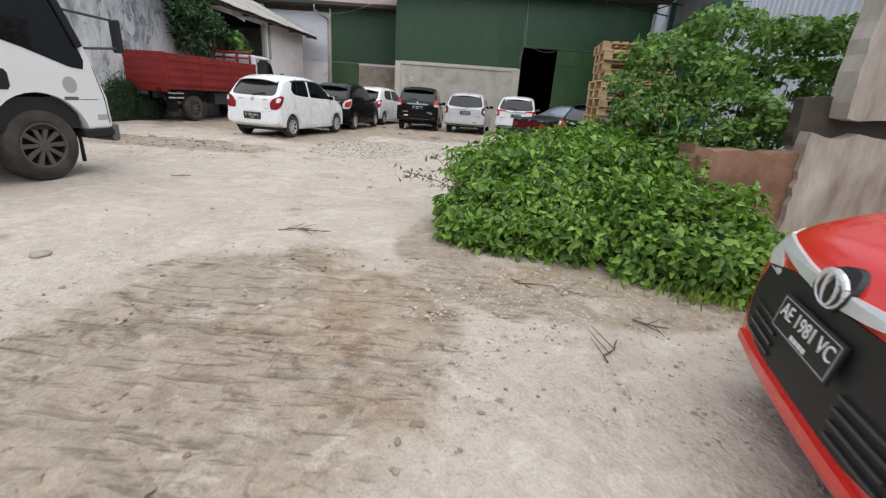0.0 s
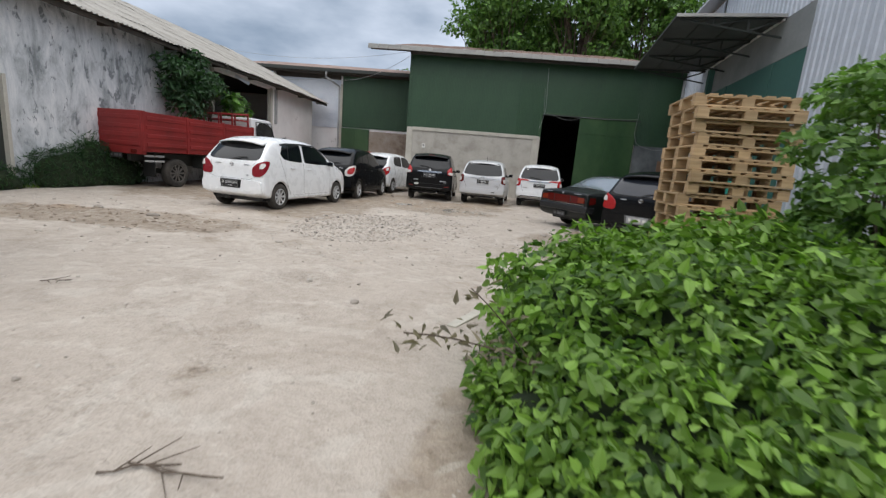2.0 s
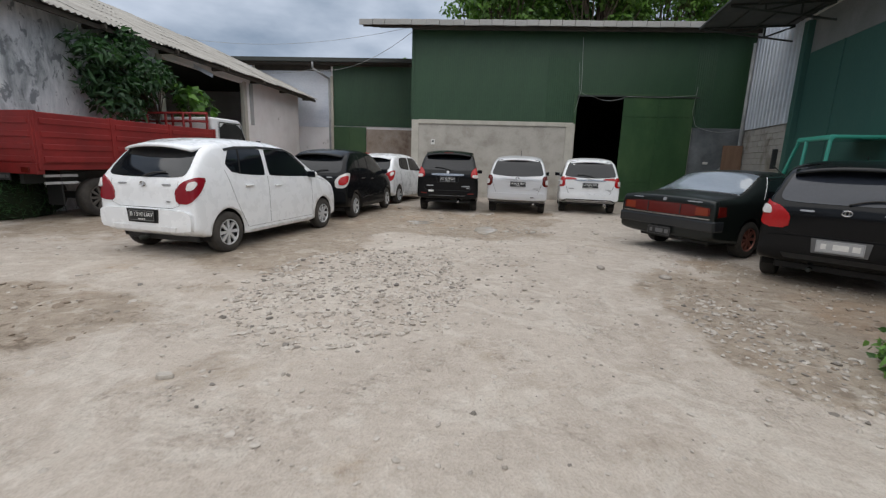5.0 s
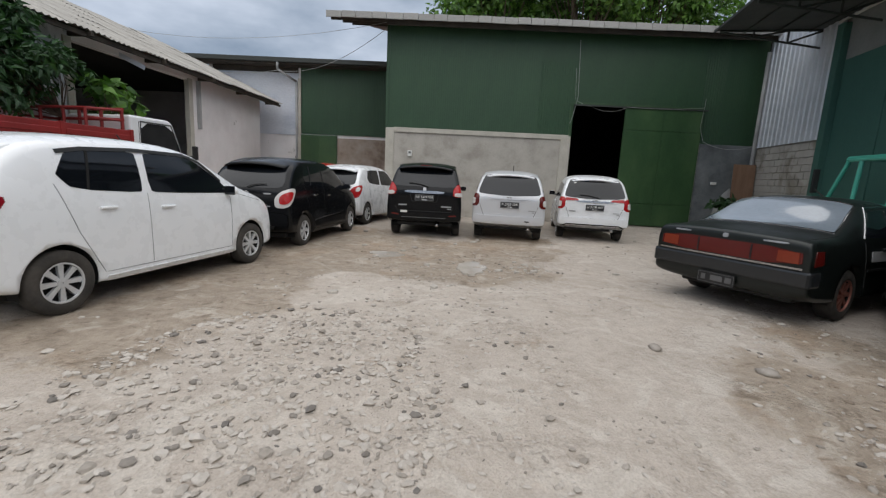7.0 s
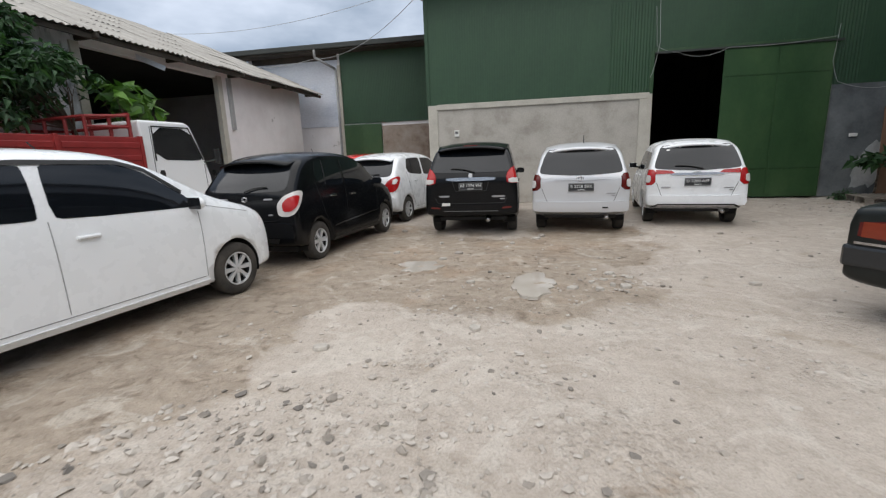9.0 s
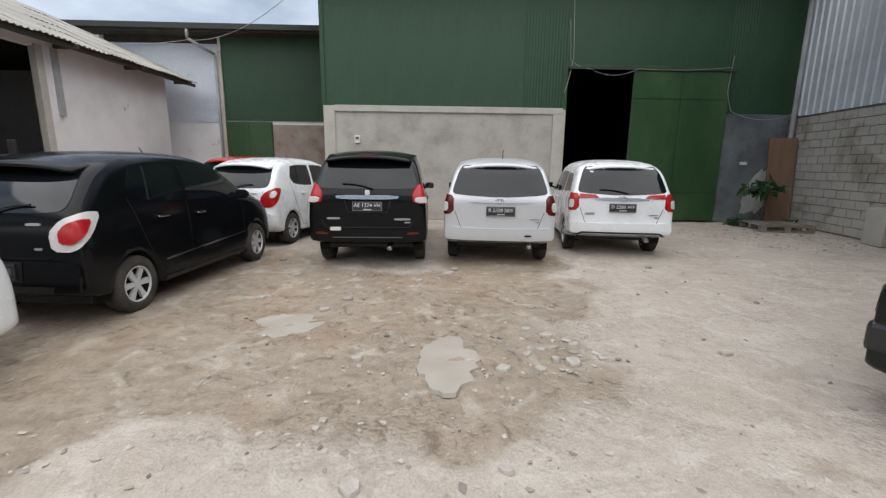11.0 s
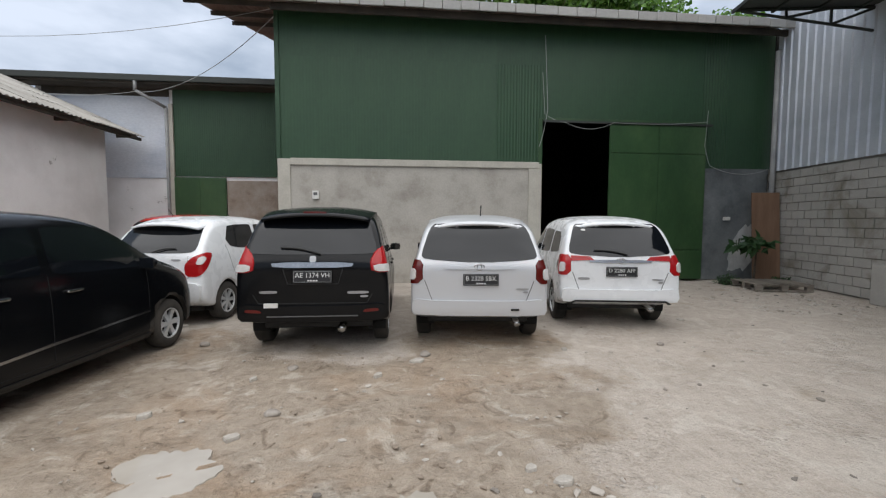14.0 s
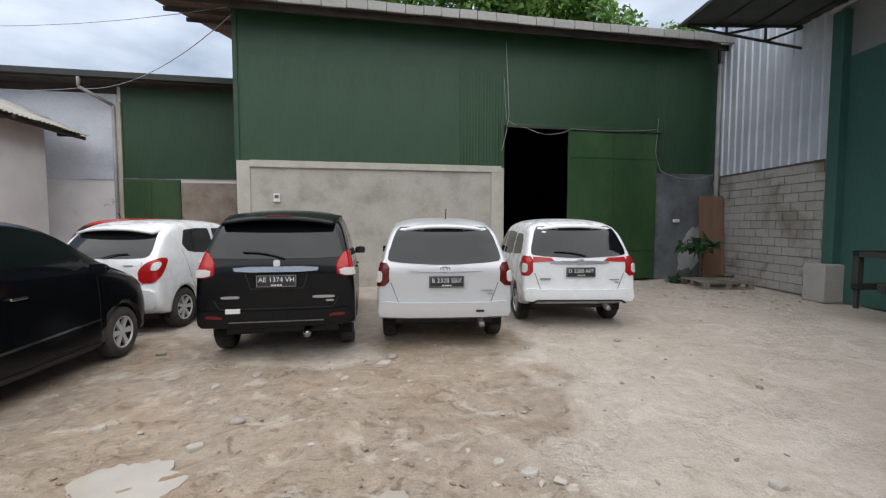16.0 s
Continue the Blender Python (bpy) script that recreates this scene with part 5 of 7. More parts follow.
        part("sticker", panel(tree, [(-0.53, 0.56), (-0.38, 0.56), (-0.38, 0.61), (-0.53, 0.61)], "rear", 0.05, 0.02), M_WHITE_PLASTIC, car, "small white sticker")
        emblem(car, tree, -0.49, 0.73, 0.19, 0.03)
        emblem(car, tree, 0.5, 0.72, 0.24, 0.03)
        emblem(car, tree, 0.57, 0.675, 0.09, 0.022)
        plate(car, 0.0, -2.05, 0.905, text, -6)
        wiper(car, tree, (0.08, 1.16), (-0.36, 1.23))
        part("high_brake_light", boxes((-0.13, 0.13, -1.87, -1.84, 1.61, 1.64), bevel=0.006), M_DARK_RED_LENS, car)
    else:
        tail_lamp(car, tree, [(-0.95, 0.78), (-0.73, 0.78), (-0.7, 1.0), (-0.72, 1.07), (-0.94, 1.06)], [(-0.89, 0.83), (-0.82, 0.83), (-0.82, 0.96), (-0.89, 0.96)], M_DARK_RED_LENS if style == "silver" else None)
        part("garnish", panel(tree, rounded([(-0.42, 0.955), (0.42, 0.955), (0.44, 0.995), (-0.44, 0.995)], 1), "rear", 0.02, 0.03), paint if style == "silver" else M_CHROME, car)
        ring_badge(car, tree, 0, 0.985, 0.06, 0.035, "rear")
        seams(car, tree, [[(-0.66, 0.82), (-0.57, 0.58), (-0.4, 0.545), (0.4, 0.545), (0.57, 0.58), (0.66, 0.82)]], "rear", M_SEAM, 0.01)
        if style == "white":
            for sg in (1, -1):
                q = [(0.68, 0.98), (0.68, 1.055), (0.42, 1.04), (0.36, 0.99)]
                part("lamp_bar", panel(tree, q if sg > 0 else mirror(q), "rear", 0.014), M_RED_LENS, car, "red lamp bar")
            part("bumper_lip", panel(tree, strip([(-0.74, 0.37), (-0.62, 0.42), (0.62, 0.42), (0.74, 0.37)], 0.022), "rear", 0.052, 0.02), M_BLACK_PLASTIC, car, "black bumper strip")
            wiper(car, tree, (0.1, 1.07), (-0.36, 1.13))
            emblem(car, tree, -0.5, 0.73, 0.16, 0.035)
            part("window_sticker", panel(tree, rounded([(-0.5, 1.4), (-0.44, 1.4), (-0.44, 1.425), (-0.5, 1.425)], 1), "rear", 0.012, 0.01), M_WHITE_PLASTIC, car)
            part("side_sticker", panel(tree, rounded([(-1.76, 0.86), (-1.7, 0.86), (-1.7, 0.97), (-1.76, 0.97)], 1), "left", 0.006, 0.01), M_GREY_PLASTIC, car)
        else:
            part("bumper_badge", panel(tree, [(0.38, 0.46), (0.48, 0.46), (0.48, 0.485), (0.38, 0.485)], "rear", 0.05, 0.02), M_BLACK_PLASTIC, car)
            part("antenna", rod(bmesh.new(), (0.05, -1.35, 1.57), (0.05, -1.5, 1.74), 0.007, 6), M_BLACK_PLASTIC, car)
        emblem(car, tree, 0.52, 0.72, 0.15, 0.02)
        emblem(car, tree, 0.56, 0.68, 0.06, 0.022)
        plate(car, 0.02, -2.045, 0.83, text, -4)
        part("exhaust_pipe", rod(bmesh.new(), (0.47, -1.7, 0.3), (0.47, -1.97, 0.28), 0.04, 12), M_CHROME, car, smooth=True)
    if style == "black":
        part("exhaust_pipe", rod(bmesh.new(), (0.3, -1.7, 0.3), (0.3, -1.95, 0.28), 0.045, 12), M_CHROME, car, smooth=True)
    return car


SEDAN = [(-2.29, 0.4, 0.64, 0.8, 0.95, 0.96, 0.94), (-2.28, 0.34, 0.76, 0.92, 1.0, 1.0, 0.96), (-2.24, 0.28, 0.84, 0.945, 1.015, 1.0, 0.96), (-1.9, 0.22, 0.87, 0.965, 1.02, 0.985, 0.93), (-1.5, 0.21, 0.89, 0.98, 1.02, 0.98, 0.88), (-0.98, 0.2, 0.9, 1.31, 1.02, 0.975, 0.79), (-0.75, 0.2, 0.9, 1.375, 1.02, 0.98, 0.77), (0.0, 0.2, 0.89, 1.385, 1.02, 0.98, 0.77), (0.35, 0.2, 0.88, 1.32, 1.02, 0.98, 0.77), (1.05, 0.2, 0.87, 0.965, 1.02, 0.975, 0.87), (1.6, 0.2, 0.83, 0.89, 1.02, 0.96, 0.86), (2.08, 0.23, 0.74, 0.8, 1.0, 0.94, 0.84), (2.2, 0.3, 0.64, 0.71, 0.95, 0.9, 0.78), (2.23, 0.36, 0.56, 0.6, 0.88, 0.84, 0.7)]


def sedan(m):
    car = thing("sedan_car", m, "old dull black saloon car with a full-width red tail light", "car", "cars parked in the yard")
    body, tree = car_body(SEDAN, 0.86, ((-1.3, 0.3), (1.35, 0.3)), 0.34, 0.6)
    put_body(car, body, M_SEDAN_PAINT)
    for wy in (-1.3, 1.35):
        for s in (1, -1):
            add_wheel(car, s * 0.76, wy, 0.3, 0.19, s, M_RIM_RED, 8)
    part("underbody", boxes((-0.64, 0.64, -2.0, 1.9, 0.2, 0.5), bevel=0.02), M_BLACK_PLASTIC, car)
    wheel_wells(car, ((-1.3, 0.3), (1.35, 0.3)), 0.34, 0.86)
    side_windows(car, tree, [[(-0.95, 0.95), (-0.28, 0.93), (-0.28, 1.26), (-0.72, 1.24)], [(-0.2, 0.93), (0.72, 0.9), (0.3, 1.22), (-0.2, 1.265)]], M_GLASS)
    part("rear_window", panel(tree, [(-0.72, -1.52), (0.72, -1.52), (0.62, -0.86), (-0.62, -0.86)], "top", 0.006), M_GLASS_PALE, car, "rear window of pale grey-blue glass", True)
    part("windscreen", panel(tree, rounded([(-0.62, 1.02), (0.62, 1.02), (0.52, 0.42), (-0.52, 0.42)][::-1], 1), "top", 0.006), M_GLASS, car, "dark windscreen", True)
    part("tail_light", panel(tree, rounded([(-0.79, 0.66), (0.79, 0.66), (0.78, 0.84), (-0.78, 0.84)], 1), "rear", 0.008), M_DARK_RED_LENS, car, "full-width dark red tail light band", True)
    for sg in (1, -1):
        q = [(-2.22, 0.67), (-2.02, 0.69), (-2.03, 0.83), (-2.2, 0.83)]
        part("side_lamp", panel(tree, q, "right" if sg > 0 else "left", 0.008), M_DARK_RED_LENS, car, "wrapped tail light end", True)
    part("bumper_strip", panel(tree, strip([(-0.8, 0.64), (0.8, 0.64)], 0.02), "rear", 0.014, 0.02), M_CHROME, car, "chrome bumper strip")
    bm = boxes((-0.885, 0.885, -2.43, -2.18, 0.44, 0.62), bevel=0.03)
    for v in bm.verts:
        v.co.y += 0.12 * (abs(v.co.x) / 0.85) ** 3
    part("rear_bumper", bm, M_BUMPER, car, "glossy black rear bumper")
    seams(car, tree, [[(-0.74, -2.2), (-0.78, -1.55)], [(0.74, -2.2), (0.78, -1.55)], [(-0.78, -1.55), (0.78, -1.55)]], "top", M_BLACK_PLASTIC, 0.008)
    for s in ("right", "left"):
        part("window_trim", panel(tree, strip([(-1.0, 0.93), (-0.74, 1.28), (-0.24, 1.3), (0.3, 1.255), (0.76, 0.885)], 0.018), s, 0.008, 0.01), M_CHROME, car, "thin chrome window trim")
        part("rubbing_strip", panel(tree, strip([(-0.9, 0.56), (0.9, 0.56)], 0.035), s, 0.012, 0.01), M_BLACK_PLASTIC, car)
    part("rear_window_trim", panel(tree, strip([(-0.74, -1.54), (0.74, -1.54), (0.62, -0.84), (-0.62, -0.84), (-0.74, -1.52)], 0.02), "top", 0.008, 0.01), M_CHROME, car, "thin chrome rear window trim")
    for sg in (1, -1):
        q = [(0.56, 0.69), (0.76, 0.69), (0.755, 0.81), (0.56, 0.81)]
        part("amber_lens", panel(tree, q if sg > 0 else mirror(q), "rear", 0.014), M_AMBER, car, "amber indicator lens")
        part("lamp_divider", panel(tree, [(sg * 0.3 - 0.008, 0.67), (sg * 0.3 + 0.008, 0.67), (sg * 0.3 + 0.008, 0.83), (sg * 0.3 - 0.008, 0.83)], "rear", 0.014), M_BLACK_PLASTIC, car)
    emblem(car, tree, 0, 0.89, 0.06, 0.05)
    emblem(car, tree, -0.52, 0.89, 0.2, 0.018)
    emblem(car, tree, 0.52, 0.89, 0.24, 0.018)
    plate(car, -0.02, -2.32, 0.36, "")
    seams(car, tree, [[(-0.24, 0.93), (-0.24, 0.32)], [(0.85, 0.86), (0.9, 0.34)], [(-1.0, 0.9), (-0.9, 0.34)]], "right", M_GREY_PLASTIC)
    seams(car, tree, [[(-0.24, 0.93), (-0.24, 0.32)], [(0.85, 0.86), (0.9, 0.34)]], "left", M_GREY_PLASTIC)
    part("door_sticker", panel(tree, [(-0.8, 0.66), (0.1, 0.64), (0.1, 0.76), (-0.8, 0.78)], "right", 0.006, 0.01), M_PLATE_PALE, car, "pale sticker band on the door")
    handles(car, tree, [(-0.45, 0.8), (0.4, 0.8)], M_BLACK_PLASTIC)
    mirrors(car, M_SEDAN_PAINT, 0.7, 0.95, 0.8)
    return car


def heading(x, y, h):
    return pose(x, y, 0, 0, 0, -h)


def ahead(x, y, h, along, across):
    """The point along metres ahead and across metres to the right of (x, y) for that heading."""
    a = radians(h)
    return (x + along * math.sin(a) + across * math.cos(a), y + along * math.cos(a) - across * math.sin(a))


# right rear wheel's place, then the car's middle
wx, wy = ahead(-6.92, 15.18, 10.8, 1.293, -0.8)
hatchback(heading(wx, wy, 10.8) @ Matrix.Diagonal((1.0, 1.06, 1.045, 1)), M_WHITE_PAINT, "white small hatchback with dark windows and steel wheel covers", "B 1310 UAV", visor=True, kit=True, lamp=M_CRIMSON)
wx, wy = ahead(-6.22, 19.42, 6.0, 1.22, -0.8)
hatchback(heading(wx, wy, 6.0) @ Matrix.Diagonal((1.0, 1.0, 1.03, 1)), M_BLACK_PAINT, "black small hatchback with chrome side strips and handles", "", side_trim=M_CHROME, handle=M_CHROME, spokes=6, lamp=M_CLEAR_LENS)
wx, wy = ahead(-5.86, 23.38, 13.0, 1.22, -0.8)
hatchback(heading(wx, wy, 13.0) @ Matrix.Diagonal((1.0, 1.0, 1.03, 1)), M_WHITE_PAINT, "white small hatchback with a body kit beside the warehouse wall", "", kit=True, spokes=7)
mpv(heading(-8.15, 28.8, 22) @ Matrix.Diagonal((1.04, 1.04, 1.03, 1)), M_RED_PAINT, "tall red people carrier half hidden behind a white car", "", "silver")
mpv(heading(-4.14, 23.33, 0.5), M_BLACK_PAINT, "black people carrier with a chrome tailgate strip", "AE 1374 VH", "black")
mpv(heading(-1.98, 23.45, 7.0), M_SILVER_PAINT, "silver people carrier with dark red tail lights", "B 2328 SBX", "silver")
mpv(heading(0.25, 24.1, 9.5), M_WHITE_PAINT, "white people carrier with red lamp bars on its tailgate", "D 2280 AFF", "white")
wx, wy = ahead(1.0, 16.5, 60, 1.3, -0.76)
sedan(heading(wx, wy, 60))
wx, wy = ahead(0.75, 15.42, 42, 1.22, 0.72)
hatchback(heading(wx, wy, 42), M_BLACK_PAINT, "black small hatchback with a hazy rear window", "", M_GLASS_FILM, plate_pale=True)
wx, wy = ahead(-0.86, 4.37, -75, -1.84, 0)
red, red_tree = hatchback(heading(wx, wy, -75) @ Matrix.Diagonal((1.0, 1.0, 1.04, 1)), M_RED_PAINT, "bright red small hatchback showing its black grille and chrome badge bar", "")
part("grille", panel(red_tree, rounded([(-0.56, 0.36), (0.56, 0.36), (0.62, 0.54), (0.5, 0.74), (-0.5, 0.74), (-0.62, 0.54)], 1), "front", 0.008, 0.02), M_BLACK_PLASTIC, red, "black plastic grille")
for i in range(4):
    part("grille_slat", panel(red_tree, strip([(-0.5, 0.4 + 0.045 * i), (-0.24, 0.395 + 0.045 * i)], 0.012), "front", 0.02, 0.02), M_BUMPER, red)
    part("grille_slat", panel(red_tree, strip([(0.24, 0.395 + 0.045 * i), (0.5, 0.4 + 0.045 * i)], 0.012), "front", 0.02, 0.02), M_BUMPER, red)
part("chrome_bar", panel(red_tree, rounded([(-0.6, 0.81), (-0.12, 0.74), (0.12, 0.74), (0.6, 0.8), (0.62, 0.835), (0.12, 0.79), (-0.12, 0.79), (-0.62, 0.835)], 1), "front", 0.014, 0.02), M_SATIN, red, "chrome badge bar")
part("badge_disc", panel(red_tree, [(0.1 * math.cos(0.2618 * i), 0.78 + 0.072 * math.sin(0.2618 * i)) for i in range(24)], "front", 0.02, 0.03), M_BLACK_PLASTIC, red)
ring_badge(red, red_tree, 0, 0.78, 0.084, 0.06, "front", M_SATIN)
part("splitter", panel(red_tree, [(-0.6, 0.3), (0.6, 0.3), (0.6, 0.34), (-0.6, 0.34)], "front", 0.02, 0.03), M_RED_PAINT, red)
p0 = red_tree.ray_cast(Vector((0, 6, 0.61)), Vector((0, -1, 0)))[0]
plate(red, 0, p0.y + 0.03, 0.605, "AE 1981 VC", -8, True)


# ---- trucks ----
def truck_wheels(parent, spots, r, w, mat=None):
    for x, y in spots:
        add_wheel(parent, x, y, r, w, 1 if x > 0 else -1, mat or M_GREY_RIM, 10)


M_GREY_RIM = plain("dusty_dark_steel_rim", (0.1, 0.09, 0.08), 0.8, 0.1)
M_TRUCK_WHITE = car_paint("white_truck_paint", (0.8, 0.81, 0.815), 0, 0.35, 0.35)


def cab_shell(profile, half, arch=None, mat=None):
    """A truck cab from its side outline in (y, z), with rounded edges and an optional wheel arch (y, z, r)."""
    bm = prism(profile, -half, half)
    bmesh.ops.bevel(bm, geom=bm.edges[:], offset=0.06, segments=3, affect="EDGES", profile=0.5)
    me = mesh_of("cab", bm, mat)
    if arch:
        ob = new("cab", me)
        cut = bmesh.new()
        ay, az, ar = arch
        for sgn in (-1, 1):
            rings = [[cut.verts.new((x, ay + ar * math.cos(0.19635 * i), az + ar * math.sin(0.19635 * i))) for i in range(32)] for x in (sgn * (half - 0.4), sgn * (half + 0.2))]
            for i in range(32):
                cut.faces.new((rings[0][i], rings[0][(i + 1) % 32], rings[1][(i + 1) % 32], rings[1][i]))
            cut.faces.new(rings[0])
            cut.faces.new(rings[1])
        bmesh.ops.recalc_face_normals(cut, faces=cut.faces[:])
        co = new("cutter", mesh_of("cutter", cut, None))
        b = ob.modifiers.new("b", "BOOLEAN")
        b.solver = "EXACT"
        b.object = co
        me = bpy.data.meshes.new_from_object(ob.evaluated_get(bpy.context.evaluated_depsgraph_get()))
        bpy.data.objects.remove(ob)
        bpy.data.objects.remove(co)
    tb = bmesh.new()
    tb.from_mesh(me)
    tree = BVHTree.FromBMesh(tb)
    tb.free()
    return me, tree


def white_truck(m):
    t = thing("box_truck", m, "white light truck with a black-trimmed cab window and round door emblem", "truck")
    prof = [(-1.1, 0.62), (-1.1, 2.36), (0.25, 2.36), (0.42, 2.28), (0.78, 1.5), (0.93, 1.0), (0.95, 0.6), (0.5, 0.58)]
    me, tree = cab_shell(prof, 0.96, (0.0, 0.46, 0.6), M_TRUCK_WHITE)
    cab = new("cab", me)
    cab.parent = t
    truck_wheels(t, ((0.8, 0), (-0.8, 0), (0.8, -3.3), (-0.8, -3.3)), 0.44, 0.24)
    for s in ("right", "left"):
        part("cab_window", panel(tree, rounded([(-1.0, 1.78), (-0.2, 1.6), (0.62, 1.32), (0.66, 1.5), (0.34, 2.2), (0.2, 2.24), (-1.0, 2.24)], 1), s, 0.006), M_GLASS, t, "dark cab side window", True)
        part("window_visor", panel(tree, strip([(-1.0, 2.24), (0.2, 2.25), (0.38, 2.17), (0.62, 1.62)], 0.09), s, 0.03, 0.02), M_BLACK_PLASTIC, t)
        part("door_gap", panel(tree, strip([(-0.62, 1.6), (-0.62, 0.95)], 0.012), s, 0.003, 0.006), M_BLACK_PLASTIC, t)
        part("door_gap", panel(tree, strip([(0.76, 1.4), (0.86, 1.0), (0.88, 0.66)], 0.012), s, 0.003, 0.006), M_BLACK_PLASTIC, t)
        part("handle_recess", panel(tree, rounded([(-0.4, 1.08), (-0.26, 1.08), (-0.26, 1.3), (-0.4, 1.3)], 1), s, 0.006, 0.01), M_BLACK_PLASTIC, t)
        part("door_emblem", panel(tree, [(0.42 + 0.09 * math.cos(0.2618 * i), 1.16 + 0.1 * math.sin(0.2618 * i)) for i in range(24)], s, 0.004, 0.006), M_PLATE_PALE, t, "faded round door emblem")
        part("door_lettering", panel(tree, [(0.32, 0.975), (0.5, 0.975), (0.5, 1.015), (0.32, 1.015)], s, 0.004, 0.006), M_GREY_PLASTIC, t)
        part("door_stripe", panel(tree, [(0.52, 0.98), (0.76, 0.98), (0.76, 0.988), (0.52, 0.988)], s, 0.004, 0.006), M_GREY_PLASTIC, t)
        part("side_marker", panel(tree, [(0.72, 0.72), (0.86, 0.72), (0.86, 0.79), (0.72, 0.79)], s, 0.006, 0.01), M_PLATE_PALE, t)
    for sg in (1, -1):
        part("mudguard", boxes((sg * 0.78 - 0.18, sg * 0.78 + 0.18, 0.5, 0.95, 0.5, 0.6), bevel=0.02), M_BLACK_PLASTIC, t)
        part("mud_flap", boxes((sg * 0.8 - 0.02, sg * 0.8 + 0.02, 0.53, 0.56, 0.16, 0.52), bevel=0.004), M_BLACK_PLASTIC, t)
        bm = rod(bmesh.new(), (sg * 0.85, 0.74, 1.62), (sg * 1.08, 1.08, 1.66), 0.016)
        rod(bm, (sg * 0.85, 0.55, 2.05), (sg * 1.08, 1.08, 2.0), 0.016)
        arm = part("mirror_arm", bm, M_STEEL, t)
        part("mirror_head", boxes((sg * 1.08 - 0.075, sg * 1.08 + 0.075, 1.06, 1.12, 1.6, 2.02), bevel=0.025), M_BLACK_PLASTIC, arm)
    part("windscreen", panel(tree, [(-0.8, 1.52), (0.8, 1.52), (0.74, 2.2), (-0.74, 2.2)], "front", 0.006), M_GLASS, t, "dark windscreen", True)
    part("front_bumper", boxes((-0.96, 0.96, 0.9, 1.02, 0.42, 0.66), bevel=0.03), M_GREY_PLASTIC, t)
    part("chassis", boxes((-0.42, -0.3, -4.2, 0.8, 0.55, 0.72), (0.3, 0.42, -4.2, 0.8, 0.55, 0.72), (-0.8, 0.8, -0.05, 0.05, 0.38, 0.5), (-0.8, 0.8, -3.35, -3.25, 0.38, 0.5)), M_STEEL, t)
    part("load_deck", boxes((-0.98, 0.98, -4.4, -1.2, 0.9, 1.02), bevel=0.01), M_GREY_PLASTIC, t)
    part("inner_arch", boxes((-0.9, 0.9, -0.55, 0.5, 0.62, 1.0)), M_BLACK_PLASTIC, t)
    return t


white_truck(heading(*ahead(-7.42, 8.2, 9, 0, -0.84), 9))


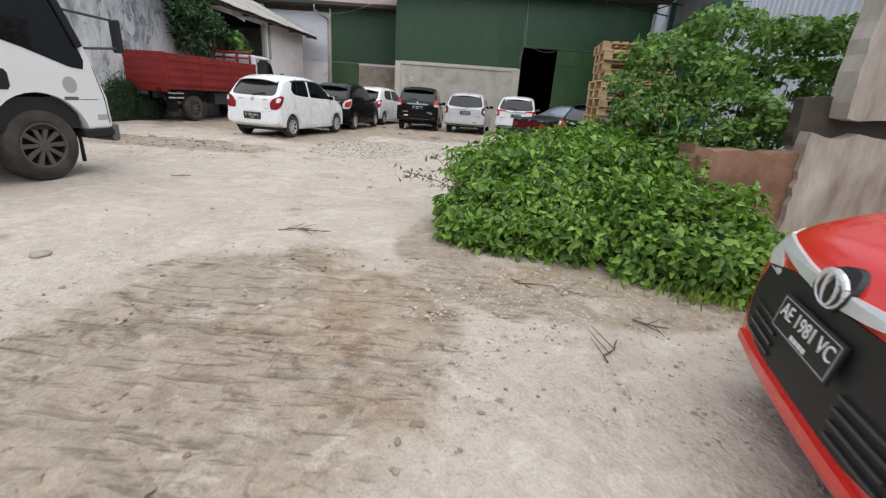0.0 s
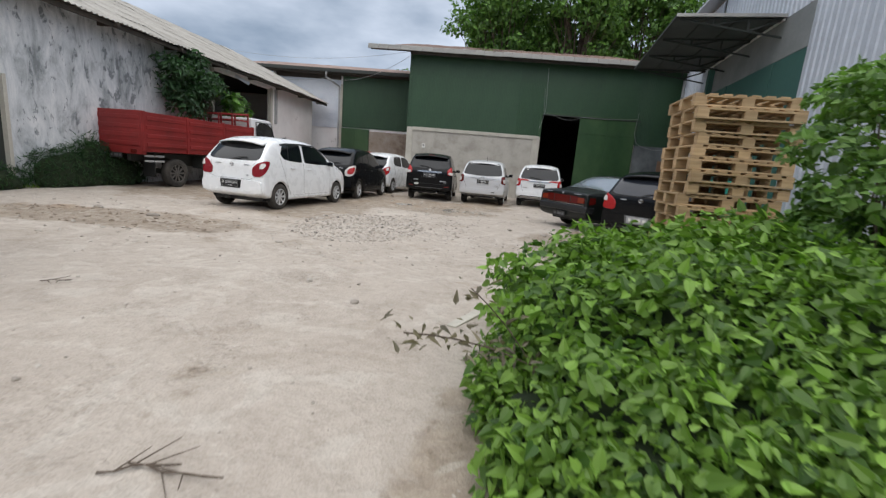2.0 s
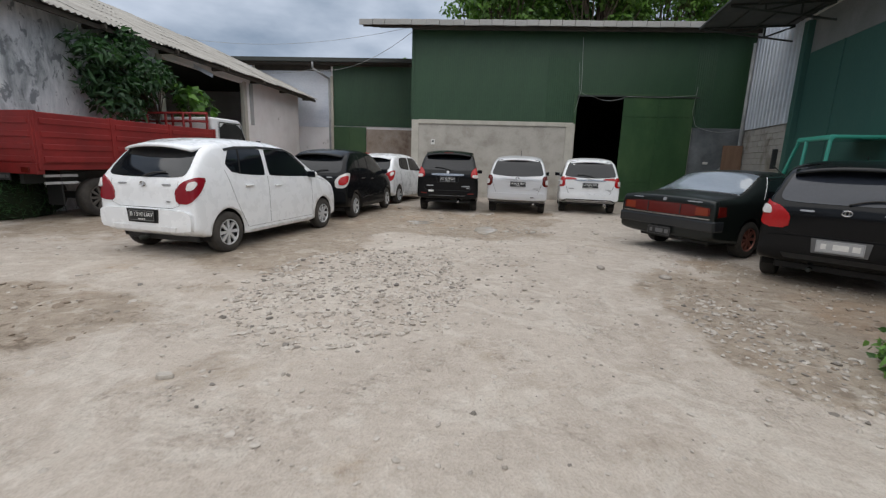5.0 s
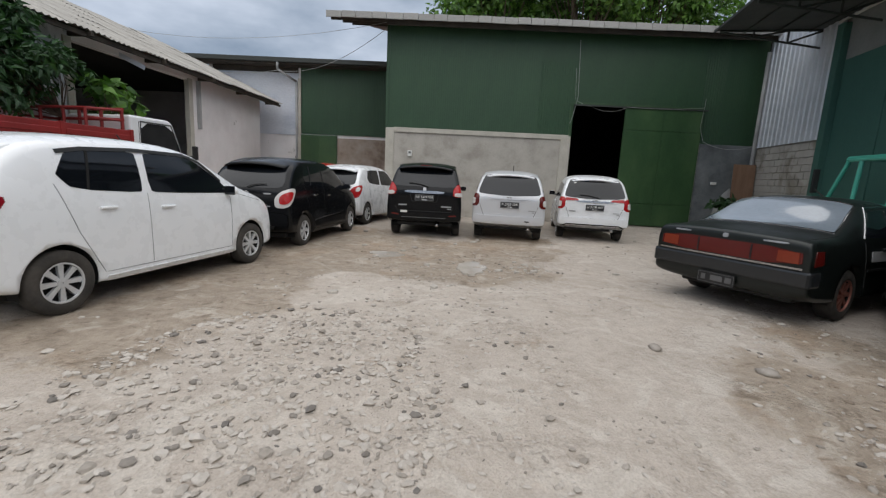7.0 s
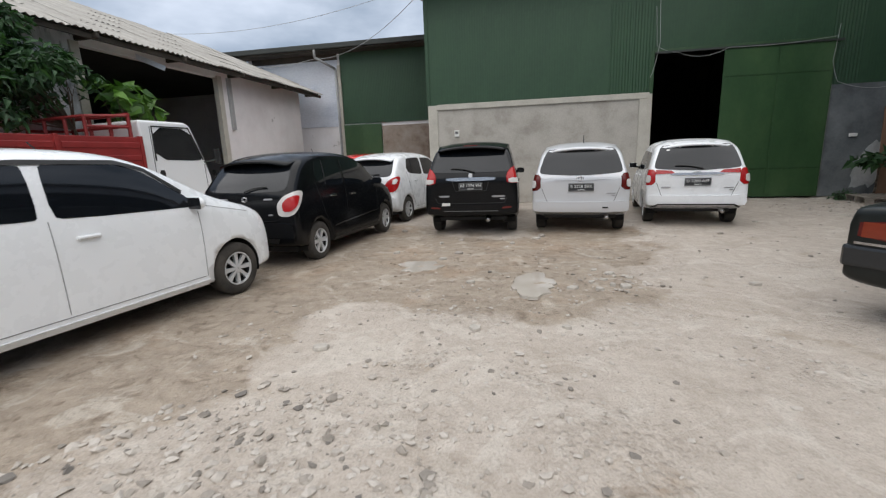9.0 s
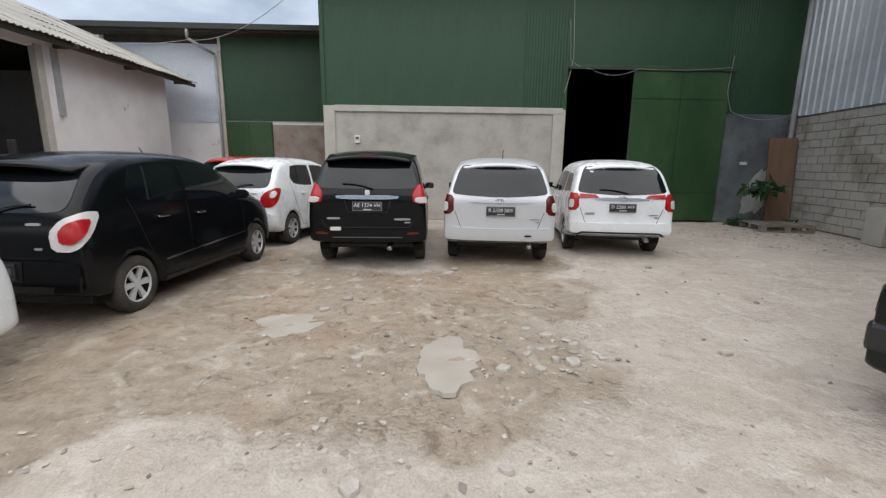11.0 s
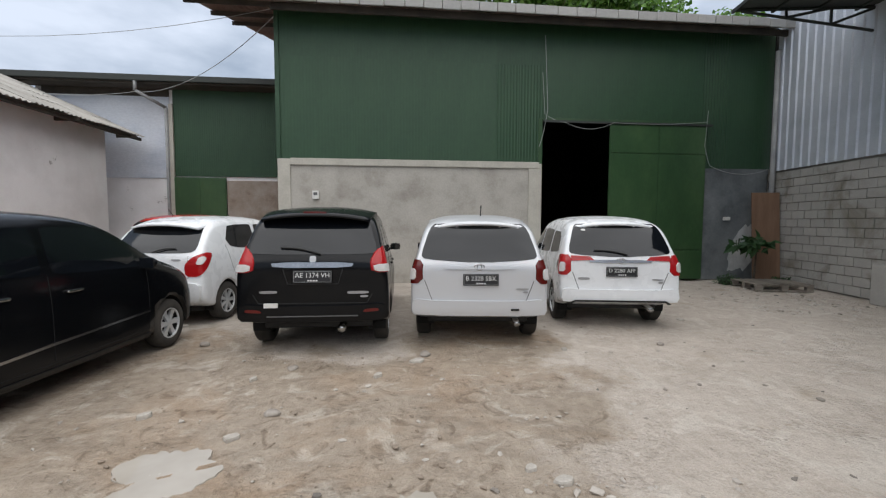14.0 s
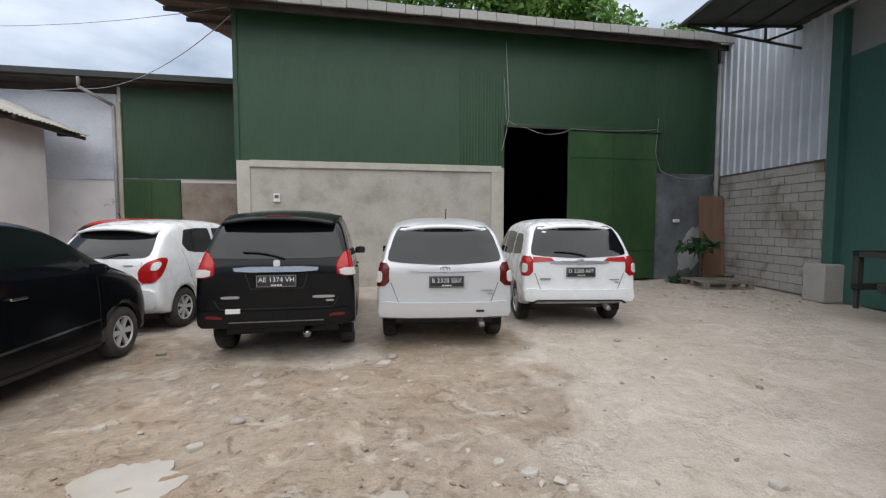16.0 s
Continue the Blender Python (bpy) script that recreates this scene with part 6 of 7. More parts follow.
def red_truck(m):
    t = thing("flatbed_truck", m, "old red drop-side truck with a white cab beside the white wall", "truck")
    L, W = 4.45, 0.98
    part("load_floor", boxes((-W, W, 0, L, 1.0, 1.14), bevel=0.01), M_RED_TRUCK, t)
    for sg in (1, -1):
        side = part("drop_side", boxes((sg * W - 0.03, sg * W + 0.03, 0.02, L, 1.12, 2.06), bevel=0.012), M_RED_TRUCK, t, "faded red pressed steel side")
        for z in (1.2, 1.43, 1.66, 1.9):
            for y0, y1 in ((0.1, 1.42), (1.55, 2.9), (3.02, 4.38)):
                part("pressing", boxes((sg * (W + 0.03) - 0.016, sg * (W + 0.03) + 0.016, y0, y1, z - 0.055, z + 0.055), bevel=0.014), M_RED_TRUCK, side)
        for y in (0.03, 1.48, 2.96, 4.42):
            part("stake", boxes((sg * W - 0.05, sg * W + 0.05, y - 0.035, y + 0.035, 1.0, 2.08), bevel=0.008), M_RED_TRUCK, side)
        part("skirt_rail", boxes((sg * 0.86 - 0.02, sg * 0.86 + 0.02, 0.15, 0.75, 0.72, 0.77), (sg * 0.86 - 0.02, sg * 0.86 + 0.02, 0.15, 0.75, 0.86, 0.91)), M_PLATE_PALE, t, "pale painted side rails")
        part("mud_flap", boxes((sg * 0.68 - 0.2, sg * 0.68 + 0.2, 0.42, 0.45, 0.3, 0.98)), M_BLACK_PLASTIC, t)
    gate = part("tailgate", boxes((-W, W, -0.02, 0.04, 1.12, 2.08), bevel=0.012), M_RED_TRUCK, t, "faded red tailgate")
    for z in (1.2, 1.43, 1.66, 1.9):
        part("pressing", boxes((-W + 0.08, W - 0.08, -0.036, -0.012, z - 0.055, z + 0.055), bevel=0.01), M_RED_TRUCK, gate)
    part("rear_beam", boxes((-W, W, -0.03, 0.1, 0.92, 1.12), bevel=0.01), M_RED_TRUCK, t)
    for sg in (1, -1):
        part("tail_light", boxes((sg * 0.7 - 0.1, sg * 0.7 + 0.1, -0.05, -0.03, 0.95, 1.05), bevel=0.006), M_DARK_RED_LENS, t)
    plate(t, 0.1, -0.05, 0.86, "")
    part("chassis", boxes((-0.42, -0.3, 0.1, 6.0, 0.72, 0.95), (0.3, 0.42, 0.1, 6.0, 0.72, 0.95), (-0.7, 0.7, 1.13, 1.25, 0.36, 0.5), (-0.7, 0.7, 4.85, 4.97, 0.36, 0.5), (0.45, 0.85, 2.2, 3.3, 0.55, 0.95), (-0.85, -0.45, 2.2, 3.3, 0.55, 0.95)), M_STEEL, t)
    truck_wheels(t, ((0.78, 1.19), (-0.78, 1.19), (0.72, 4.9), (-0.72, 4.9)), 0.42, 0.24)
    frame_m = bmesh.new()
    for x in (-0.85, -0.3, 0.3, 0.85):
        rod(frame_m, (x, 4.35, 2.05), (x, 4.35, 2.5), 0.035, 6)
        rod(frame_m, (x, 3.55, 2.05), (x, 3.55, 2.42), 0.03, 6)
    for z in (2.28, 2.5):
        rod(frame_m, (-0.88, 4.35, z), (0.88, 4.35, z), 0.035, 6)
    for x in (-0.85, 0.85):
        rod(frame_m, (x, 3.55, 2.42), (x, 4.35, 2.48), 0.03, 6)
        rod(frame_m, (x, 3.55, 2.24), (x, 4.35, 2.26), 0.03, 6)
    rod(frame_m, (-0.85, 3.55, 2.42), (0.85, 3.55, 2.42), 0.03, 6)
    part("headboard_rack", frame_m, M_RED_TRUCK, t, "red welded steel rack behind the cab")
    prof = [(4.52, 0.8), (4.52, 2.42), (5.6, 2.42), (5.72, 2.34), (6.02, 1.55), (6.12, 1.2), (6.14, 0.6), (5.4, 0.58)]
    me, tree = cab_shell(prof, 0.87, (4.9, 0.45, 0.56), M_TRUCK_WHITE)
    cab = new("cab", me)
    cab.parent = t
    cab["label"] = "dull white truck cab"
    for s in ("right", "left"):
        part("cab_window", panel(tree, rounded([(4.8, 1.62), (5.86, 1.58), (5.9, 1.66), (5.64, 2.28), (4.8, 2.28)], 1), s, 0.006), M_GLASS, t, "dark cab side window", True)
        part("window_seal", panel(tree, strip([(4.78, 1.6), (4.78, 2.3), (5.64, 2.3), (5.93, 1.6)], 0.03), s, 0.012, 0.01), M_BLACK_PLASTIC, t)
        part("handle_recess", panel(tree, rounded([(4.82, 1.2), (4.94, 1.2), (4.94, 1.4), (4.82, 1.4)], 1), s, 0.006, 0.01), M_BLACK_PLASTIC, t)
        part("door_gap", panel(tree, strip([(4.74, 2.3), (4.74, 1.05)], 0.012), s, 0.003, 0.006), M_BLACK_PLASTIC, t)
        part("door_gap", panel(tree, strip([(5.95, 1.5), (5.98, 0.8)], 0.012), s, 0.003, 0.006), M_BLACK_PLASTIC, t)
    for sg in (1, -1):
        arm = part("mirror_arm", rod(bmesh.new(), (sg * 0.86, 5.95, 1.55), (sg * 1.1, 6.15, 1.6), 0.016), M_STEEL, t)
        part("mirror_head", boxes((sg * 1.1 - 0.08, sg * 1.1 + 0.08, 6.12, 6.18, 1.5, 1.85), bevel=0.022), M_BLACK_PLASTIC, arm)
    return t


red_truck(heading(*ahead(-11.5, 16.8, 10.0, 0, -1.0), 10.0))


def turquoise_truck(m):
    """Open-windowed old cab: the panes are gone and the wheel shows."""
    t = thing("pickup_truck", m, "old turquoise truck with open cab windows against the green doors", "truck")
    for sg in (1, -1):
        x0, x1 = (0.72, 0.8) if sg > 0 else (-0.8, -0.72)
        part("door", boxes((x0, x1, -1.15, 0.1, 0.55, 1.3), bevel=0.02), M_TURQ, t)
        part("front_wing", boxes((x0, x1, 0.1, 0.62, 0.75, 1.25), bevel=0.03), M_TURQ, t)
        for a, b in (((-1.15, 1.28), (-1.15, 2.12)), ((-0.25, 1.28), (-0.25, 2.12)), ((0.55, 1.22), (0.1, 2.1))):
            bm = bmesh.new()
            rod(bm, (sg * 0.74, *a), (sg * 0.7, *b), 0.04, 8)
            part("window_pillar", bm, M_TURQ, t)
        part("roof_rail", rod(bmesh.new(), (sg * 0.7, -1.2, 2.13), (sg * 0.7, 0.12, 2.13), 0.045), M_TURQ, t)
        part("headlight", rod(bmesh.new(), (sg * 0.55, 0.6, 0.98), (sg * 0.55, 0.66, 0.98), 0.1, 16), M_CLEAR_LENS, t)
        arm = part("mirror_arm", rod(bmesh.new(), (sg * 0.75, 0.42, 1.3), (sg * 0.95, 0.6, 1.55), 0.014), M_STEEL, t)
        part("mirror_head", boxes((sg * 0.95 - 0.06, sg * 0.95 + 0.06, 0.58, 0.63, 1.45, 1.95), bevel=0.015), M_BLACK_PLASTIC, arm)
    part("roof", boxes((-0.74, 0.74, -1.2, 0.12, 2.12, 2.2), bevel=0.035), M_TURQ, t)
    part("rear_panel", boxes((-0.74, 0.74, -1.2, -1.14, 0.55, 1.55), bevel=0.02), M_TURQ, t)
    part("front_panel", boxes((-0.74, 0.74, 0.56, 0.63, 0.75, 1.25), bevel=0.025), M_TURQ, t)
    part("front_bumper", boxes((-0.84, 0.84, 0.78, 0.9, 0.5, 0.64), (-0.5, -0.4, 0.5, 0.8, 0.53, 0.6), (0.4, 0.5, 0.5, 0.8, 0.53, 0.6), bevel=0.01), M_STEEL, t, "dark steel bumper")
    part("bumper_guard", boxes((-0.84, -0.74, 1.2, 1.3, 0.5, 1.12), (0.74, 0.84, 1.2, 1.3, 0.5, 1.12), (-0.84, 0.84, 1.2, 1.3, 1.02, 1.12), (-0.84, 0.84, 1.2, 1.3, 0.5, 0.6), (-0.84, -0.74, 0.5, 1.2, 1.02, 1.1), (0.74, 0.84, 0.5, 1.2, 1.02, 1.1), (-0.5, -0.4, 0.85, 1.2, 0.53, 0.6), (0.4, 0.5, 0.85, 1.2, 0.53, 0.6), (-0.82, -0.76, 1.22, 1.28, 0.2, 0.5), bevel=0.008), M_STEEL, t, "dark steel bumper guard")
    part("floor_pan", boxes((-0.72, 0.72, -1.15, 0.58, 0.5, 0.58)), M_STEEL, t)
    part("seat", boxes((-0.65, 0.65, -1.05, -0.5, 0.75, 0.95), (-0.65, 0.65, -1.1, -0.95, 0.95, 1.55), bevel=0.04), M_BLACK_PLASTIC, t)
    ring = bmesh.new()
    pts = [Vector((0.35 + 0.2 * math.cos(0.3927 * i), 0.0 - 0.1 * math.sin(0.3927 * i), 1.36 + 0.17 * math.sin(0.3927 * i))) for i in range(16)]
    for i in range(16):
        rod(ring, pts[i], pts[(i + 1) % 16], 0.016, 6)
    rod(ring, (0.35, 0.0, 1.36), (0.35, 0.35, 1.05), 0.02, 6)
    part("steering_wheel", ring, M_BLACK_PLASTIC, t)
    part("dashboard", boxes((-0.7, 0.7, 0.3, 0.56, 1.0, 1.24), bevel=0.03), M_BLACK_PLASTIC, t)
    part("chassis", boxes((-0.4, -0.28, -3.6, 0.8, 0.5, 0.62), (0.28, 0.4, -3.6, 0.8, 0.5, 0.62), (-0.6, 0.6, 0.0, 0.1, 0.3, 0.42), (-0.6, 0.6, -2.7, -2.6, 0.3, 0.42)), M_STEEL, t)
    part("load_deck", boxes((-0.78, 0.78, -3.7, -1.3, 0.72, 0.82), (-0.78, -0.74, -3.7, -1.3, 0.82, 1.15), (0.74, 0.78, -3.7, -1.3, 0.82, 1.15), bevel=0.008), M_TURQ, t)
    truck_wheels(t, ((0.66, 0.05), (-0.66, 0.05), (0.66, -2.65), (-0.66, -2.65)), 0.36, 0.2)
    return t


turquoise_truck(heading(5.05, 20.35, 9.6))

# ---- pallets ----
def build_pallet(m, label, group="", wood=None):
    wood = wood or M_WOOD
    t = thing("pallet", m, label, "pallet", group)
    for i in range(8):
        x = -0.6 + i * 0.157
        part("deck_board", boxes((x, x + 0.1, -0.5, 0.5, 0.128, 0.15), bevel=0.003), wood, t)
    for y in (-0.5, -0.05, 0.4):
        part("stringer_board", boxes((-0.6, 0.6, y, y + 0.1, 0.106, 0.128), bevel=0.003), wood, t)
        part("bottom_board", boxes((-0.6, 0.6, y, y + 0.1, 0.0, 0.022), bevel=0.003), wood, t)
        for x in (-0.6, -0.07, 0.46):
            part("block", boxes((x, x + 0.14, y, y + 0.1, 0.022, 0.106), bevel=0.004), wood, t)
    return t


first = None
for i in range(16):
    m = pose(0.79 + random.uniform(-0.05, 0.05), 11.62 + random.uniform(-0.05, 0.05), 0.005 + 0.1525 * i, 0, 0, -4 + random.uniform(-3.2, 3.2))
    if first is None:
        first = build_pallet(m, "raw pine pallet in a tall stack beside weeds", "stack of pallets")
    else:
        copy_thing(first, m)
build_pallet(pose(5.4, 25.45, 0.01, 0, 0, -10), "weathered grey pallet lying flat by the block wall", "", M_OLD_WOOD)

# ---- small things on the walls ----
meter = thing("meter_box", pose(-5.16, 26.99, 2.15), "small white electricity meter box on the plaster wall", "meter")
part("case", boxes((-0.075, 0.075, -0.07, 0, -0.1, 0.1), bevel=0.012), M_WHITE_PLASTIC, meter)
part("window", boxes((-0.045, 0.045, -0.078, -0.068, -0.01, 0.06), bevel=0.004), M_GREY_PLASTIC, meter)
lamp = thing("wall_lamp", pose(5.45, 26.97, 1.62), "small white box lamp on the stained grey panel", "lamp")
part("case", boxes((-0.09, 0.09, -0.06, 0, -0.04, 0.05), bevel=0.012), M_WHITE_PLASTIC, lamp)
board = solid("plywood_board", boxes((-0.32, 0.34, -0.015, 0.015, 0, 2.3), bevel=0.004), M_PLANK, "brown plywood board leaning on the block wall", "board", "", pose(6.12, 26.35, 0, -5, 0, -12))
post = solid("timber_post", boxes((-0.05, 0.05, -0.04, 0.04, 0, 4.0), bevel=0.006), M_PIPE, "pale post leaning in the wall corner", "post", "", pose(6.42, 26.72, 0, 0, 2, 0))


def cable(name, pts, r, label):
    pts = [Vector(q) for i, q in enumerate(pts) if i == 0 or (Vector(q) - Vector(pts[i - 1])).length > 1e-4]
    bm = bmesh.new()
    rings = []
    for i, q in enumerate(pts):
        d = (pts[min(i + 1, len(pts) - 1)] - pts[max(i - 1, 0)]).normalized()
        u = d.orthogonal().normalized() if not rings else (last_u - d * last_u.dot(d)).normalized()
        last_u = u
        w = d.cross(u)
        rings.append([bm.verts.new(q + r * (u * math.cos(1.2566 * k) + w * math.sin(1.2566 * k))) for k in range(5)])
    for a, b in zip(rings, rings[1:]):
        for k in range(5):
            bm.faces.new((a[k], a[(k + 1) % 5], b[(k + 1) % 5], b[k]))
    bm.faces.new(rings[0][::-1])
    bm.faces.new(rings[-1])
    solid(name, bm, M_CABLE, label, "cable")


def sag(a, b, drop, k=12):
    a, b = Vector(a), Vector(b)
    return [a.lerp(b, i / k) - Vector((0, 0, drop * 4 * (i / k) * (1 - i / k))) for i in range(k + 1)]


cable("cable", sag((-16.0, 30.5, 5.6), (-11.9, 31.9, 5.78), 0.25) + sag((-11.9, 31.9, 5.78), (-6.05, 26.98, 6.25), 0.5), 0.01, "pale sagging cable between the shed roofs")
cable("cable", sag((-20.0, 30.0, 7.2), (-6.1, 26.95, 6.4), 0.7), 0.007, "thin cable crossing to the warehouse corner")
cable("cable", sag((0.42, 26.93, 6.1), (0.5, 26.9, 4.3), -0.02, 6) + sag((0.5, 26.9, 4.3), (0.3, 26.9, 3.4), 0.1, 6), 0.008, "loose pale cable hanging beside the door")
cable("cable", sag((0.36, 26.9, 5.2), (0.42, 26.88, 4.2), 0.0, 4) + sag((0.42, 26.88, 4.2), (0.95, 26.86, 4.0), 0.05, 5) + sag((0.95, 26.86, 4.0), (2.2, 26.84, 4.02), 0.16) + sag((2.2, 26.84, 4.02), (4.7, 26.84, 4.1), 0.05), 0.006, "loose pale cable along the door top")
cable("cable", sag((4.78, 26.9, 4.4), (4.7, 26.88, 3.5), 0.03, 5) + sag((4.7, 26.88, 3.5), (4.9, 26.92, 3.0), 0.05, 5) + sag((4.9, 26.92, 3.0), (6.6, 26.92, 2.95), 0.18), 0.007, "loose pale cable over the grey panel")

# broken concrete wall by the red car
ruin = solid("ruined_wall", boxes((0.0, 0.05, 0.1, 0.2, 0.0, 0.3)), M_RUIN, "broken concrete wall with a red-brown core and a gap", "wall", "structure", pose(0.12, 7.35, 0, 0, 0, 9))


def rough_slab(x0, x1, z0, z1, d, seed, ragged=0.06):
    bm = bmesh.new()
    k, h = 22, 14
    front, back = [], []
    for j in range(h + 1):
        rf, rb = [], []
        for i in range(k + 1):
            u, v = i / k, j / h
            x, z = x0 + (x1 - x0) * u, z0 + (z1 - z0) * v
            e = ragged * (0.6 * noise.noise((x * 3.1, z * 3.1, seed)) + 0.5 * noise.noise((x * 11, z * 11, seed))) * (1 if j in (0, h) else 0.15)
            q = ragged * 0.5 * noise.noise((z * 9.3, x * 2.7, seed + 5)) * (1 if i in (0, k) else 0.1)
            if z0 + (z1 - z0) * v < 0.02:
                e = 0
            rf.append(bm.verts.new((x + q, 0.03 * noise.noise((x * 2, z * 2, seed + 9)), z + e)))
            rb.append(bm.verts.new((x + q, d, z + e)))
        front.append(rf)
        back.append(rb)
    for j in range(h):
        for i in range(k):
            bm.faces.new((front[j][i], front[j][i + 1], front[j + 1][i + 1], front[j + 1][i]))
            bm.faces.new((back[j][i + 1], back[j][i], back[j + 1][i], back[j + 1][i + 1]))
    for i in range(k):
        bm.faces.new((front[0][i + 1], front[0][i], back[0][i], back[0][i + 1]))
        bm.faces.new((front[h][i], front[h][i + 1], back[h][i + 1], back[h][i]))
    for j in range(h):
        bm.faces.new((front[j][0], front[j + 1][0], back[j + 1][0], back[j][0]))
        bm.faces.new((front[j + 1][k], front[j][k], back[j][k], back[j + 1][k]))
    return bm


RUIN_M = pose(0.12, 7.35, 0, 0, 0, 9)
part("lower_slab", rough_slab(1.15, 5.0, 0.0, 1.24, 0.24, 3.0, 0.1), M_RUIN, ruin, "pale stained concrete slab").matrix_world = RUIN_M
part("exposed_core", rough_slab(0.0, 1.2, 0.0, 1.06, 0.24, 7.0, 0.1), M_RUIN_RED, ruin, "red-brown exposed core").matrix_world = RUIN_M @ pose(0, 0.06, 0)
part("upper_slab", rough_slab(1.4, 5.2, 1.42, 3.4, 0.22, 11.0, 0.12), M_RUIN, ruin, "pale peeling upper slab").matrix_world = RUIN_M @ pose(0, -0.04, 0)
# Recessed core fills the slab gap; the gap's shade is its dark colour.
part("shaded_core", rough_slab(1.1, 5.0, 1.1, 1.6, 0.12, 15.0, 0.05), M_SOFFIT, ruin).matrix_world = RUIN_M @ pose(0, 0.14, 0)

# plain walls added out of view, closing the yard and darkening reflections
solid("wall_south", boxes((-24, 18, -9.2, -9, 0, 3)), M_MORTAR, "unseen plain grey wall added behind the view", "wall", "structure")
solid("wall_south_east", boxes((9.5, 9.7, -9, 8, 0, 3)), M_MORTAR, "unseen plain grey wall added behind the view", "wall", "structure")

# ---- plants ----
LEAF = np.array([(0, 0, 0), (-0.36, 0.26, 0.08), (0.36, 0.26, 0.08), (-0.22, 0.62, 0.03), (0.22, 0.62, 0.03), (0, 1.05, -0.12), (0, 0.42, -0.03)])
LEAF_F = np.array([(0, 2, 6), (0, 6, 1), (1, 6, 3), (2, 4, 6), (3, 6, 5), (6, 4, 5)])
HEART = np.array([(0, 0.06, 0), (-0.22, 0.0, 0.05), (-0.4, 0.2, 0.09), (-0.35, 0.52, 0.05), (-0.17, 0.82, -0.02), (0, 1.08, -0.12), (0.17, 0.82, -0.02), (0.35, 0.52, 0.05), (0.4, 0.2, 0.09), (0.22, 0.0, 0.05), (0, 0.33, -0.02), (0, 0.7, -0.05)])
HEART_F = np.array([(0, 10, 1), (1, 10, 2), (2, 10, 3), (10, 11, 3), (3, 11, 4), (4, 11, 5), (0, 9, 10), (9, 8, 10), (8, 7, 10), (10, 7, 11), (7, 6, 11), (11, 6, 5)])
SLIM = LEAF * np.array((0.55, 1, 1))


def leaf_mesh(name, pos, out, size, mat, shape=LEAF, droop=0.5, spread=0.7, seed=1):
    """One mesh of many leaves at pos, roughly facing out, of the given sizes."""
    rng = np.random.default_rng(seed)
    k = len(pos)
    nrm = out + rng.normal(0, spread, (k, 3))
    nrm /= np.linalg.norm(nrm, axis=1)[:, None] + 1e-9
    d = rng.normal(0, 1, (k, 3)) + out * 0.4
    d[:, 2] -= droop
    d -= nrm * np.sum(d * nrm, axis=1)[:, None]
    d /= np.linalg.norm(d, axis=1)[:, None] + 1e-9
    s = np.cross(d, nrm)
    v = pos[:, None, :] + size[:, None, None] * (shape[None, :, 0:1] * s[:, None, :] + shape[None, :, 1:2] * d[:, None, :] + shape[None, :, 2:3] * nrm[:, None, :])
    nv = len(shape)
    f = (HEART_F if nv == 12 else LEAF_F)[None] + (np.arange(k) * nv)[:, None, None]
    return from_arrays(name, v.reshape(-1, 3).tolist(), f.reshape(-1, 3).tolist(), mat)


def lump(name, c, r, mat, seed, squash=0.0):
    """A rough solid hull, coloured as the shade and stems under leaves."""
    bm = bmesh.new()
    bmesh.ops.create_icosphere(bm, subdivisions=3, radius=1.0)
    for v in bm.verts:
        k = 0.86 + 0.22 * noise.noise(v.co * 1.9 + Vector((seed, 0, 0)))
        v.co = Vector((c[0] + r[0] * v.co.x * k, c[1] + r[1] * v.co.y * k, max(0.0, c[2] + r[2] * v.co.z * k)))
    return bm


def shell_points(c, r, k, rng, seed, lo=-0.15, inner=0.82):
    d = rng.normal(0, 1, (k, 3))
    d /= np.linalg.norm(d, axis=1)[:, None]
    d = d[d[:, 2] > lo]
    rad = np.array([0.93 + 0.28 * noise.noise(Vector(q) * 2.1 + Vector((seed, 3, 1))) + 0.1 * noise.noise(Vector(q) * 6 + Vector((seed, 0, 9))) for q in d]) * rng.uniform(inner, 1.04, len(d))
    p = np.array(c) + d * np.array(r) * rad[:, None]
    o = d / np.array(r)
    o /= np.linalg.norm(o, axis=1)[:, None]
    keep = p[:, 2] > 0.02
    return p[keep], o[keep]


def bush(name, label, lumps, density, sizes, mat, seed, shape=HEART, spread=0.55, hull=True, droop=0.5):
    t = thing(name, pose(lumps[0][0][0], lumps[0][0][1], 0), label, "plant")
    rng = np.random.default_rng(seed)
    P, O = [], []
    for i, (c, r) in enumerate(lumps):
        area = 2 * math.pi * ((r[0] * r[1]) ** 1.6 / 3 + (r[0] * r[2]) ** 1.6 / 3 + (r[1] * r[2]) ** 1.6 / 3) ** (1 / 1.6) * 1.6
        p, o = shell_points(c, r, int(density * area * 2), rng, seed + i * 7.3)
        P.append(p)
        O.append(o)
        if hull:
            # A dark solid stands in for the shaded depth behind the leaves.
            h = part("shade_core", lump("shade_core", c, tuple(q * 0.86 for q in r), M_UNDER, seed + i), M_UNDER, t, "dark hull painted as shade under the leaves", True)
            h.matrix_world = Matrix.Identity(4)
    P, O = np.concatenate(P), np.concatenate(O)
    for i, (c, r) in enumerate(lumps):
        inside = np.sum(((P - np.array(c)) / (np.array(r) * 0.75)) ** 2, axis=1) > 1
        P, O = P[inside], O[inside]
    size = rng.uniform(*sizes, len(P)) * (0.75 + 0.5 * rng.random(len(P)))
    O = O + np.array((0, 0, 0.5))
    ob = new("leaves", leaf_mesh("leaves", P, O, size, mat, shape, droop, spread, seed))
    ob.parent = t
    ob.matrix_world = Matrix.Identity(4)
    return t


